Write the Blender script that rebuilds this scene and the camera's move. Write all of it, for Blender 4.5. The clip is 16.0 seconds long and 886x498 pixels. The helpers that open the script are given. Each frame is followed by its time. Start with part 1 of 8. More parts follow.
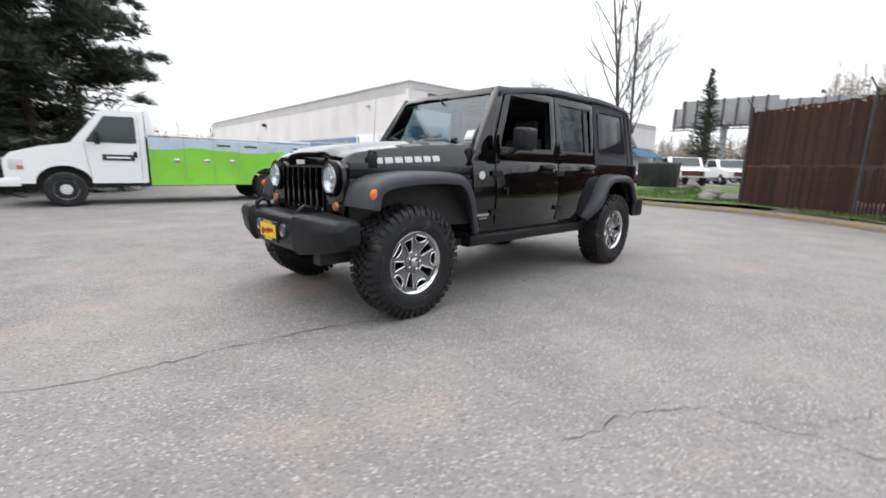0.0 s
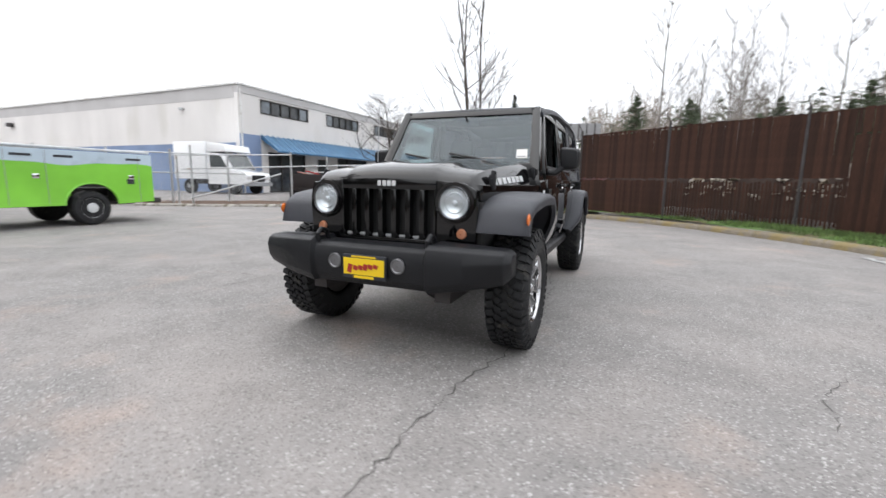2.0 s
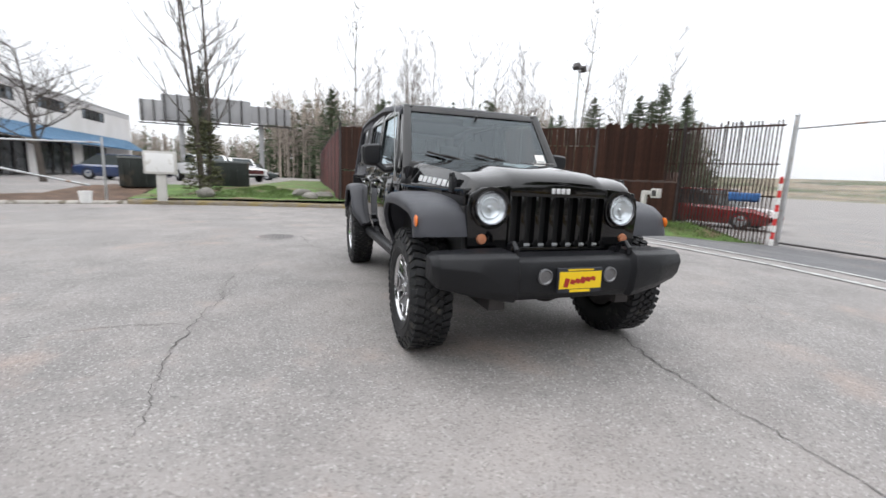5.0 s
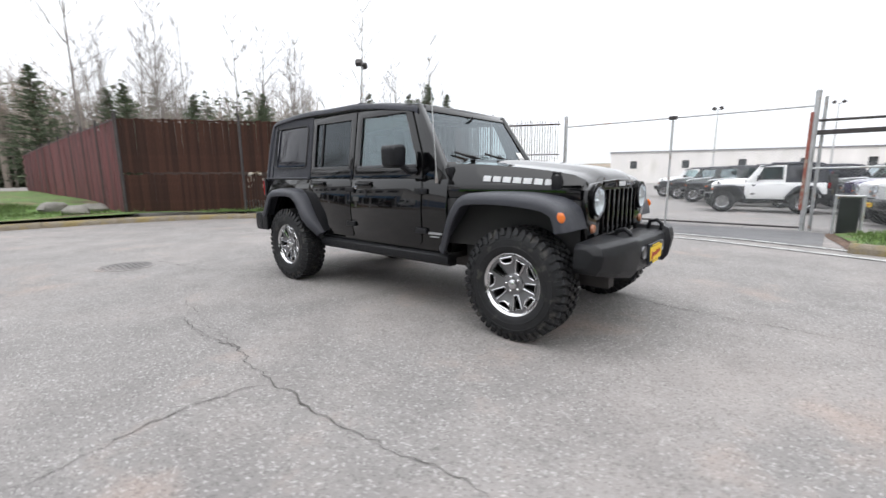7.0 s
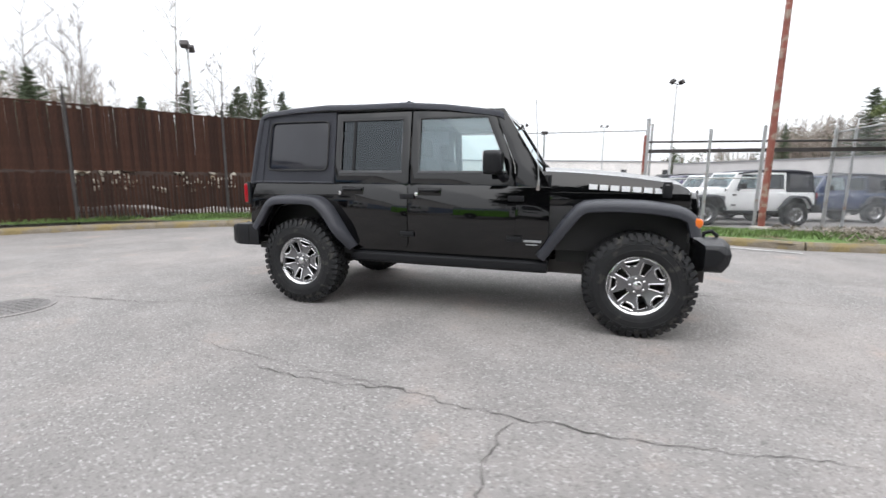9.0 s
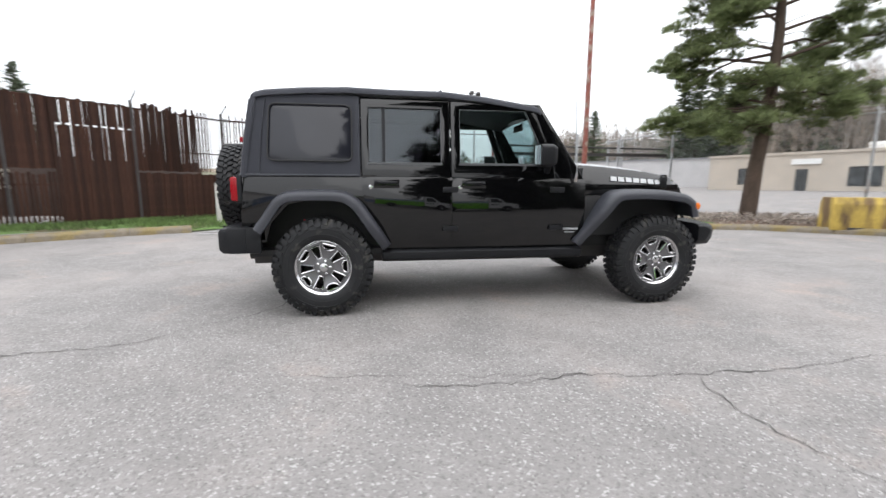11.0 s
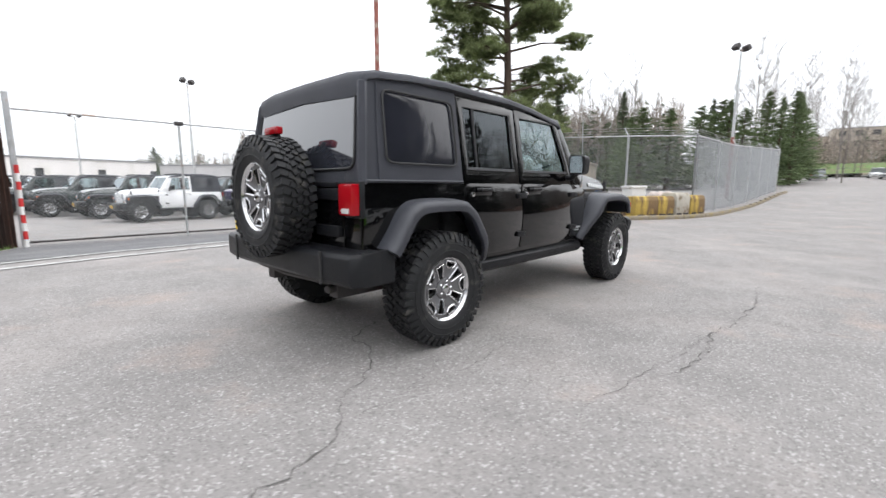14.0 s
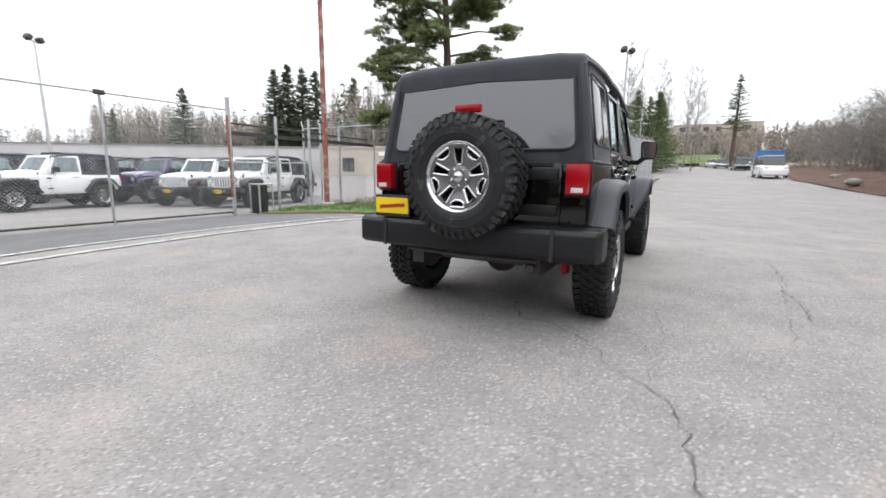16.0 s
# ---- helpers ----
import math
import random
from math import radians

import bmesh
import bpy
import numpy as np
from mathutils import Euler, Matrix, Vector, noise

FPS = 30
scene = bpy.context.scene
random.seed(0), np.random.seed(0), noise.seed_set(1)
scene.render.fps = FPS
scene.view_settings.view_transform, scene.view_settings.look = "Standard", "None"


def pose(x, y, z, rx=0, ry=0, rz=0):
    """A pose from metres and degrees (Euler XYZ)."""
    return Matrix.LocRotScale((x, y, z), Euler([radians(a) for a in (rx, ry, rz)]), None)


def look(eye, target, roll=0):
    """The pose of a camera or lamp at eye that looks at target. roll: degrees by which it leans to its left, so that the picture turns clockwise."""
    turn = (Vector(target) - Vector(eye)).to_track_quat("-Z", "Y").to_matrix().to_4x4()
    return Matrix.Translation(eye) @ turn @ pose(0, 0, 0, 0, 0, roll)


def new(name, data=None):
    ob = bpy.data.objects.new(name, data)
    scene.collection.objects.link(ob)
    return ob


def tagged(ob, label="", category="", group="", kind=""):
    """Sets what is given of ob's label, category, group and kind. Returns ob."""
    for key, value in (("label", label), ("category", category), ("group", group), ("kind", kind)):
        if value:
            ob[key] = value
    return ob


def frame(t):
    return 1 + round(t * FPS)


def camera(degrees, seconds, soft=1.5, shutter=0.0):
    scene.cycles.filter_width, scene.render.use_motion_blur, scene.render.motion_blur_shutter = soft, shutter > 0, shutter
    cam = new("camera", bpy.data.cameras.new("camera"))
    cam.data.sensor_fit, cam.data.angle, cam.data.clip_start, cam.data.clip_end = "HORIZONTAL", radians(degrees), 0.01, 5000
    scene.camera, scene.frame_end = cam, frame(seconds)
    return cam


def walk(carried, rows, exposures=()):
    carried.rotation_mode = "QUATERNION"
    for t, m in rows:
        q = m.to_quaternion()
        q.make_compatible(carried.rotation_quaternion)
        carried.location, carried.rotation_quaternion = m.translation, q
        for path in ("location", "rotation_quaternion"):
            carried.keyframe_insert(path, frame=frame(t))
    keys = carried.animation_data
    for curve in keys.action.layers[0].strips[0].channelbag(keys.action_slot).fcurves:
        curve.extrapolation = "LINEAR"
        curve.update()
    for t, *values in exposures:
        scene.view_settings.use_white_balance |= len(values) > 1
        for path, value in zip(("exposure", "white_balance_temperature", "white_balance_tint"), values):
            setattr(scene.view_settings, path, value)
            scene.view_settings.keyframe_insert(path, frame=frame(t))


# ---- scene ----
cam = camera(92.1, 16.0, shutter=0.5)
PATH = [
    (0, (3.283, 3.221, 1.068), (1.969, 1.761, 0.692), 1.3),
    (0.5, (3.597, 2.83, 1.04), (2.142, 1.536, 0.584), 0.3),
    (1, (3.886, 2.398, 1.062), (2.263, 1.276, 0.735), 0.3),
    (1.5, (4.111, 1.949, 1.076), (2.398, 0.975, 0.736), 0.4),
    (2, (4.258, 1.479, 1.095), (2.451, 0.679, 0.786), 1.0),
    (2.5, (4.379, 0.988, 1.115), (2.486, 0.431, 0.784), 1.6),
    (3, (4.428, 0.491, 1.115), (2.484, 0.15, 0.791), 2.1),
    (3.5, (4.454, 0.01, 1.124), (2.479, -0.063, 0.814), 1.7),
    (4, (4.41, -0.486, 1.109), (2.435, -0.327, 0.835), -0.4),
    (4.5, (4.335, -0.977, 1.121), (2.394, -0.605, 0.817), 1.1),
    (7, (3.047, -3.339, 1.152), (1.737, -1.866, 0.815), -0.5),
    (7.5, (2.584, -3.656, 1.134), (1.426, -2.057, 0.813), -0.4),
    (8, (2.112, -3.956, 1.17), (1.137, -2.229, 0.909), -0.9),
    (8.5, (1.598, -4.174, 1.185), (0.806, -2.362, 0.889), -0.0),
    (11, (-0.98, -4.398, 1.095), (-0.703, -2.442, 0.784), 0.3),
    (11.5, (-1.437, -4.266, 1.118), (-0.886, -2.359, 0.871), 1.6),
    (12, (-1.895, -4.074, 1.11), (-1.165, -2.236, 0.812), 1.0),
    (12.5, (-2.346, -3.822, 1.114), (-1.441, -2.06, 0.831), 0.6),
    (13, (-2.79, -3.56, 1.125), (-1.734, -1.879, 0.878), 0.3),
    (13.5, (-3.172, -3.237, 1.104), (-1.941, -1.681, 0.853), -0.1),
    (14, (-3.563, -2.913, 1.117), (-2.144, -1.535, 0.822), 0.2),
    (14.5, (-3.876, -2.538, 1.085), (-2.382, -1.243, 0.783), 0.4),
    (15, (-4.186, -2.155, 1.097), (-2.591, -0.981, 0.815), 0.3),
    (15.5, (-4.55, -1.757, 1.098), (-2.905, -0.659, 0.801), -0.1),
    (16, (-4.824, -1.345, 1.067), (-3.114, -0.371, 0.711), 0.7),
]
walk(cam, [(t, look(eye, target, roll)) for t, eye, target, roll in PATH], [(0, 0.0), (4.5, 0.03), (8, 0.12), (11.5, 0.21), (16, 0.18)])

# ---- light ----
world = bpy.data.worlds.new("overcast_sky")
scene.world = world
world.use_nodes = True
wn, wl = world.node_tree.nodes, world.node_tree.links
sky = wn.new("ShaderNodeTexSky")
sky.sky_type, sky.sun_disc = "NISHITA", False
sky.sun_elevation, sky.sun_rotation = radians(48), radians(150)
sky.air_density, sky.dust_density = 1.0, 4.0
cloud = wn.new("ShaderNodeMixRGB")
cloud.inputs[0].default_value = 0.86
# an overcast sky is brighter overhead than at the horizon
where, split, rise = wn.new("ShaderNodeTexCoord"), wn.new("ShaderNodeSeparateXYZ"), wn.new("ShaderNodeMapRange")
wl.new(where.outputs["Generated"], split.inputs[0])
wl.new(split.outputs["Z"], rise.inputs["Value"])
rise.inputs["To Min"].default_value, rise.inputs["To Max"].default_value = 0.72, 1.75
veil = wn.new("ShaderNodeMixRGB")
veil.blend_type = "MULTIPLY"
veil.inputs[0].default_value = 1
veil.inputs[1].default_value = (14.5, 14.8, 15.4, 1)
wl.new(rise.outputs[0], veil.inputs[2])
wl.new(veil.outputs[0], cloud.inputs[2])
wl.new(sky.outputs[0], cloud.inputs[1])
wl.new(cloud.outputs[0], wn["Background"].inputs[0])
wn["Background"].inputs[1].default_value = 0.109

sun = new("sun", bpy.data.lights.new("sun", "SUN"))
sun.data.energy, sun.data.angle, sun.data.color = 0.8, radians(90), (1.0, 0.98, 0.96)
sun.matrix_world = look((30, -50, 65), (0, 0, 0))

# ---- materials ----


def mat(name, base, rough=0.6, metal=0.0, vary=0.0, scale=4.0, fine=0.0, fine_scale=80.0, bump=0.0, bump_scale=60.0, coat=0.0, dirt=None, dirt_amount=0.0, dirt_scale=1.5, island=0.0, stretch=None, spec=0.5):
    """A procedural surface: two scales of variation, an optional second colour in patches, and fine relief."""
    m = bpy.data.materials.new(name)
    m.use_nodes = True
    nt = m.node_tree
    n, l = nt.nodes, nt.links
    b = n["Principled BSDF"]
    b.inputs["Roughness"].default_value = rough
    b.inputs["Metallic"].default_value = metal
    b.inputs["Coat Weight"].default_value = coat
    b.inputs["Coat Roughness"].default_value = 0.04
    b.inputs["Specular IOR Level"].default_value = spec
    b.inputs["Base Color"].default_value = (*base, 1)
    tc = n.new("ShaderNodeTexCoord")
    co = tc.outputs["Object"]
    if stretch:
        mp = n.new("ShaderNodeMapping")
        mp.inputs["Scale"].default_value = stretch
        l.new(co, mp.inputs["Vector"])
        co = mp.outputs[0]
    col = None

    def noise_at(s, detail=4.0):
        t = n.new("ShaderNodeTexNoise")
        t.inputs["Scale"].default_value, t.inputs["Detail"].default_value = s, detail
        l.new(co, t.inputs["Vector"])
        return t.outputs["Fac"]

    def scaled(prev, fac, amount):
        r = n.new("ShaderNodeMapRange")
        r.inputs["From Min"].default_value, r.inputs["From Max"].default_value = 0.3, 0.7
        r.inputs["To Min"].default_value, r.inputs["To Max"].default_value = 1 - amount, 1 + amount
        l.new(fac, r.inputs["Value"])
        mu = n.new("ShaderNodeMixRGB")
        mu.blend_type = "MULTIPLY"
        mu.inputs[0].default_value = 1
        if prev is None:
            mu.inputs[1].default_value = (*base, 1)
        else:
            l.new(prev, mu.inputs[1])
        l.new(r.outputs[0], mu.inputs[2])
        return mu.outputs[0]

    if dirt:
        r = n.new("ShaderNodeMapRange")
        r.inputs["From Min"].default_value, r.inputs["From Max"].default_value = 0.62 - dirt_amount * 0.4, 0.72 - dirt_amount * 0.3
        l.new(noise_at(dirt_scale, 8.0), r.inputs["Value"])
        mx = n.new("ShaderNodeMixRGB")
        mx.inputs[1].default_value, mx.inputs[2].default_value = (*base, 1), (*dirt, 1)
        l.new(r.outputs[0], mx.inputs[0])
        col = mx.outputs[0]
    if vary:
        col = scaled(col, noise_at(scale), vary)
    if fine:
        col = scaled(col, noise_at(fine_scale, 2.0), fine)
    if island:
        g = n.new("ShaderNodeNewGeometry")
        oi = n.new("ShaderNodeObjectInfo")
        ad = n.new("ShaderNodeMath")
        ad.operation = "ADD"
        l.new(g.outputs["Random Per Island"], ad.inputs[0])
        l.new(oi.outputs["Random"], ad.inputs[1])
        fr = n.new("ShaderNodeMath")
        fr.operation = "FRACT"
        l.new(ad.outputs[0], fr.inputs[0])
        col = scaled(col, fr.outputs[0], island)
    if col is not None:
        l.new(col, b.inputs["Base Color"])
        rr = n.new("ShaderNodeMapRange")
        rr.inputs["To Min"].default_value, rr.inputs["To Max"].default_value = max(rough - 0.08, 0.02), min(rough + 0.08, 1)
        l.new(noise_at(scale * 2.3), rr.inputs["Value"])
        if rough > 0.15:
            l.new(rr.outputs[0], b.inputs["Roughness"])
    if bump:
        bp = n.new("ShaderNodeBump")
        bp.inputs["Strength"].default_value, bp.inputs["Distance"].default_value = bump, 0.01
        l.new(noise_at(bump_scale, 3.0), bp.inputs["Height"])
        l.new(bp.outputs[0], b.inputs["Normal"])
    return m


def glass(name, tint, gloss=0.05, gloss_rough=0.01):
    """Window glass: clear or tinted, with gloss that grows towards grazing."""
    m = bpy.data.materials.new(name)
    m.use_nodes = True
    n, l = m.node_tree.nodes, m.node_tree.links
    n.remove(n["Principled BSDF"])
    tr, gl, lw, mx = (n.new(k) for k in ("ShaderNodeBsdfTransparent", "ShaderNodeBsdfGlossy", "ShaderNodeLayerWeight", "ShaderNodeMixShader"))
    tr.inputs[0].default_value = (*tint, 1)
    gl.inputs["Roughness"].default_value = gloss_rough
    gl.inputs["Color"].default_value = (0.86, 0.95, 1, 1)
    lw.inputs[0].default_value = 0.5
    pw, mr = n.new("ShaderNodeMath"), n.new("ShaderNodeMapRange")
    pw.operation = "POWER"
    pw.inputs[1].default_value = 4.5
    mr.inputs["To Min"].default_value, mr.inputs["To Max"].default_value = gloss, 1.0
    l.new(lw.outputs["Facing"], pw.inputs[0])
    l.new(pw.outputs[0], mr.inputs["Value"])
    l.new(mr.outputs[0], mx.inputs[0])
    l.new(tr.outputs[0], mx.inputs[1])
    l.new(gl.outputs[0], mx.inputs[2])
    l.new(mx.outputs[0], n["Material Output"].inputs[0])
    return m


def asphalt_mat(name, dark, light, patch):
    """Worn asphalt: pale stones in grey binder, broad stains and pale patches."""
    m = bpy.data.materials.new(name)
    m.use_nodes = True
    n, l = m.node_tree.nodes, m.node_tree.links
    b = n["Principled BSDF"]
    b.inputs["Roughness"].default_value = 0.85
    b.inputs["Specular IOR Level"].default_value = 0.25
    tc = n.new("ShaderNodeTexCoord")

    def nz(s, d, r=0.6):
        t = n.new("ShaderNodeTexNoise")
        t.inputs["Scale"].default_value, t.inputs["Detail"].default_value, t.inputs["Roughness"].default_value = s, d, r
        l.new(tc.outputs["Object"], t.inputs["Vector"])
        return t.outputs["Fac"]

    def ramp(fac, a, c, lo, hi):
        r = n.new("ShaderNodeMapRange")
        r.inputs["From Min"].default_value, r.inputs["From Max"].default_value = a, c
        r.inputs["To Min"].default_value, r.inputs["To Max"].default_value = lo, hi
        l.new(fac, r.inputs["Value"])
        return r.outputs[0]

    vo = n.new("ShaderNodeTexVoronoi")
    vo.inputs["Scale"].default_value = 92
    l.new(tc.outputs["Object"], vo.inputs["Vector"])
    sep = n.new("ShaderNodeSeparateColor")
    l.new(vo.outputs["Color"], sep.inputs[0])
    stone = n.new("ShaderNodeMixRGB")
    stone.inputs[1].default_value, stone.inputs[2].default_value = (*dark, 1), (*light, 1)
    l.new(ramp(sep.outputs[0], 0.84, 1.0, 0.0, 0.8), stone.inputs[0])
    pt = n.new("ShaderNodeMixRGB")
    pt.inputs[2].default_value = (*patch, 1)
    l.new(stone.outputs[0], pt.inputs[1])
    l.new(ramp(nz(0.5, 8), 0.47, 0.70, 0.0, 0.7), pt.inputs[0])
    mu = n.new("ShaderNodeMixRGB")
    mu.blend_type = "MULTIPLY"
    mu.inputs[0].default_value = 1
    rust = n.new("ShaderNodeMixRGB")
    rust.inputs[2].default_value = (patch[0] * 0.98, patch[1] * 0.80, patch[2] * 0.70, 1)
    l.new(pt.outputs[0], rust.inputs[1])
    l.new(ramp(nz(0.85, 6, 0.65), 0.56, 0.74, 0.0, 0.6), rust.inputs[0])
    l.new(rust.outputs[0], mu.inputs[1])
    l.new(ramp(nz(1.7, 10, 0.7), 0.3, 0.7, 0.84, 1.14), mu.inputs[2])
    mu2 = n.new("ShaderNodeMixRGB")
    mu2.blend_type = "MULTIPLY"
    mu2.inputs[0].default_value = 1
    l.new(mu.outputs[0], mu2.inputs[1])
    l.new(ramp(nz(40, 5, 0.85), 0.3, 0.7, 0.84, 1.14), mu2.inputs[2])
    mu3 = n.new("ShaderNodeMixRGB")
    mu3.blend_type = "MULTIPLY"
    mu3.inputs[0].default_value = 1
    l.new(mu2.outputs[0], mu3.inputs[1])
    l.new(ramp(sep.outputs[1], 0.7, 1.0, 1.04, 0.74), mu3.inputs[2])
    l.new(mu3.outputs[0], b.inputs["Base Color"])
    bp = n.new("ShaderNodeBump")
    bp.inputs["Strength"].default_value, bp.inputs["Distance"].default_value = 0.55, 0.004
    l.new(vo.outputs["Distance"], bp.inputs["Height"])
    l.new(bp.outputs[0], b.inputs["Normal"])
    return m


M_ASPHALT = asphalt_mat("worn_grey_asphalt", (0.222, 0.211, 0.205), (0.42, 0.405, 0.395), (0.315, 0.288, 0.275))
M_ASPHALT2 = asphalt_mat("darker_asphalt", (0.13, 0.13, 0.135), (0.25, 0.25, 0.25), (0.19, 0.19, 0.19))
M_COVER = asphalt_mat("worn_iron_cover", (0.165, 0.158, 0.155), (0.25, 0.245, 0.24), (0.21, 0.2, 0.195))
M_CRACK = mat("crack_dirt", (0.09, 0.085, 0.08), 0.95, vary=0.4, scale=9)
M_LINE = mat("pale_worn_line", (0.42, 0.42, 0.41), 0.85, vary=0.2, scale=3, dirt=(0.2, 0.2, 0.2), dirt_amount=0.25, dirt_scale=9)
M_CONCRETE = mat("concrete", (0.36, 0.34, 0.31), 0.9, vary=0.2, scale=3, fine=0.15, bump=0.4, dirt=(0.16, 0.14, 0.11), dirt_amount=0.2, dirt_scale=4)
M_KERB = mat("worn_yellow_kerb", (0.27, 0.21, 0.095), 0.85, vary=0.35, scale=5, fine=0.25, bump=0.4, dirt=(0.17, 0.145, 0.11), dirt_amount=0.5, dirt_scale=5)
M_YBLOCK = mat("worn_yellow_concrete", (0.52, 0.37, 0.085), 0.85, vary=0.25, scale=2, fine=0.2, bump=0.5, dirt=(0.17, 0.11, 0.055), dirt_amount=0.5, dirt_scale=3.2, stretch=(1, 1, 0.3))
M_SACK = mat("pale_woven_sack", (0.55, 0.48, 0.45), 0.9, vary=0.2, scale=4, bump=0.4, bump_scale=30)
M_WBLOCK = mat("pale_concrete_block", (0.45, 0.42, 0.36), 0.9, vary=0.15, scale=2, fine=0.15, bump=0.4, dirt=(0.2, 0.15, 0.1), dirt_amount=0.25, dirt_scale=3)
M_GRASS = mat("grass", (0.10, 0.158, 0.045), 0.9, vary=0.35, scale=1.5, island=0.35)
M_TURF = mat("turf", (0.085, 0.15, 0.035), 0.95, vary=0.4, scale=2, fine=0.5, fine_scale=60, bump=0.6, dirt=(0.12, 0.09, 0.05), dirt_amount=0.3, dirt_scale=1.2)
M_SOIL = mat("bark_mulch", (0.10, 0.062, 0.042), 0.95, vary=0.35, scale=2, fine=0.5, fine_scale=40, bump=0.8)
M_MULCH = mat("reddish_bark_mulch", (0.082, 0.043, 0.029), 0.95, vary=0.35, scale=1.0, fine=0.5, fine_scale=25, bump=0.8)
M_EARTH = mat("dark_wet_earth", (0.035, 0.021, 0.015), 0.95, vary=0.35, scale=1.5, fine=0.4, fine_scale=30, bump=0.8)
M_SLAT = mat("dark_brown_slat", (0.037, 0.0148, 0.0086), 0.78, vary=0.4, scale=1.6, fine=0.3, bump=0.2, island=0.28, spec=0.3, dirt=(0.058, 0.026, 0.017), dirt_amount=0.3, dirt_scale=2, stretch=(1, 1, 0.25))
M_SLATRED = mat("faded_red_slat", (0.105, 0.027, 0.028), 0.75, vary=0.3, scale=2, island=0.22, stretch=(1, 1, 0.3))
M_STEEL = mat("galvanised_steel", (0.48, 0.49, 0.50), 0.45, 0.7, vary=0.15, scale=8, fine=0.1, dirt=(0.3, 0.22, 0.17), dirt_amount=0.1, dirt_scale=4)
M_MESHWIRE = mat("chain_link_wire", (0.33, 0.345, 0.355), 0.5, 0.15)
M_RUSTPOLE = mat("faded_red_painted_steel", (0.25, 0.08, 0.06), 0.7, vary=0.2, scale=4, fine=0.1, dirt=(0.35, 0.27, 0.22), dirt_amount=0.3, dirt_scale=5)
M_DARKSTEEL = mat("dark_steel", (0.06, 0.055, 0.055), 0.6, 0.4, vary=0.2)
M_REDP = mat("red_paint", (0.55, 0.03, 0.03), 0.5, vary=0.15)
M_WHITEP = mat("white_paint", (0.75, 0.75, 0.74), 0.5, vary=0.06, scale=3, dirt=(0.5, 0.48, 0.44), dirt_amount=0.15, dirt_scale=3)
M_WALL = mat("white_painted_wall", (0.72, 0.70, 0.685), 0.85, vary=0.06, scale=0.6, fine=0.04, bump=0.1, dirt=(0.66, 0.64, 0.61), dirt_amount=0.2, dirt_scale=0.5, stretch=(1, 1, 0.4))
M_PARAPET = mat("grey_painted_wall", (0.50, 0.49, 0.49), 0.85, vary=0.07, scale=0.6)
M_BLUEWALL = mat("faded_blue_painted_wall", (0.20, 0.27, 0.42), 0.85, vary=0.1, scale=0.7)
M_AWNRIB = mat("pale_blue_rib", (0.20, 0.33, 0.45), 0.4, 0.1, vary=0.12, scale=2)
# the pale tone paints reflected brightness onto the end panes
M_REFLECTWIN = mat("pane_painted_reflection", (0.22, 0.25, 0.28), 0.08, vary=0.3, scale=1.4, spec=0.8)
M_AWNING = mat("blue_ribbed_metal", (0.065, 0.17, 0.31), 0.4, 0.1, vary=0.12, scale=2)
M_DARKWIN = mat("dark_window_pane", (0.05, 0.055, 0.06), 0.08, vary=0.5, scale=1.4, spec=0.8)
M_FRAME = mat("dark_window_frame", (0.025, 0.022, 0.02), 0.5)
M_TAN = mat("tan_painted_block", (0.50, 0.44, 0.37), 0.85, vary=0.08, scale=0.5, fine=0.05)
M_ROOFGREY = mat("grey_roofing", (0.22, 0.22, 0.23), 0.8, vary=0.12, scale=0.5)
M_BARK = mat("bark", (0.085, 0.06, 0.045), 0.95, vary=0.3, scale=6, fine=0.3, bump=0.9, bump_scale=25, stretch=(1, 1, 0.25))
M_TWIG = mat("grey_brown_twigs", (0.20, 0.16, 0.13), 0.9, vary=0.25, scale=2)
M_DARKTWIG = mat("dark_grey_bark", (0.085, 0.072, 0.062), 0.9, vary=0.25, scale=2)
M_GREYTWIG = mat("pale_grey_twigs", (0.20, 0.18, 0.165), 0.9, vary=0.25, scale=0.5)
# distance haze is put into this colour, paler than the twigs themselves
M_PALETWIG = mat("haze_lightened_twigs", (0.30, 0.258, 0.222), 0.9, vary=0.25, scale=0.2, island=0.35)


def leafy(m, share):
    """Thin needles and leaves let some light through."""
    n, l = m.node_tree.nodes, m.node_tree.links
    b, out = n["Principled BSDF"], n["Material Output"]
    tl, mx = n.new("ShaderNodeBsdfTranslucent"), n.new("ShaderNodeMixShader")
    src = b.inputs["Base Color"]
    if src.is_linked:
        l.new(src.links[0].from_socket, tl.inputs[0])
    mx.inputs[0].default_value = share
    l.new(b.outputs[0], mx.inputs[1])
    l.new(tl.outputs[0], mx.inputs[2])
    l.new(mx.outputs[0], out.inputs[0])
    return m


M_NEEDLE = leafy(mat("pine_needles", (0.20, 0.24, 0.105), 0.7, vary=0.3, scale=1.2, island=0.35), 0.5)
M_FIR = leafy(mat("fir_needles", (0.098, 0.125, 0.075), 0.75, vary=0.3, scale=0.7, island=0.4), 0.35)
M_THICKET = leafy(mat("dark_evergreen_needles", (0.05, 0.062, 0.044), 0.75, vary=0.3, scale=0.7, island=0.4), 0.3)
M_ROADFIR = leafy(mat("fresh_green_needles", (0.115, 0.155, 0.07), 0.75, vary=0.3, scale=0.7, island=0.4), 0.35)
M_SHRUB = mat("green_shrub_leaves", (0.085, 0.088, 0.04), 0.7, vary=0.3, scale=0.8, island=0.4)
M_HILL = mat("wooded_hillside", (0.20, 0.16, 0.115), 0.95, vary=0.35, scale=0.12, fine=0.4, fine_scale=0.9, dirt=(0.07, 0.085, 0.04), dirt_amount=0.4, dirt_scale=0.05)
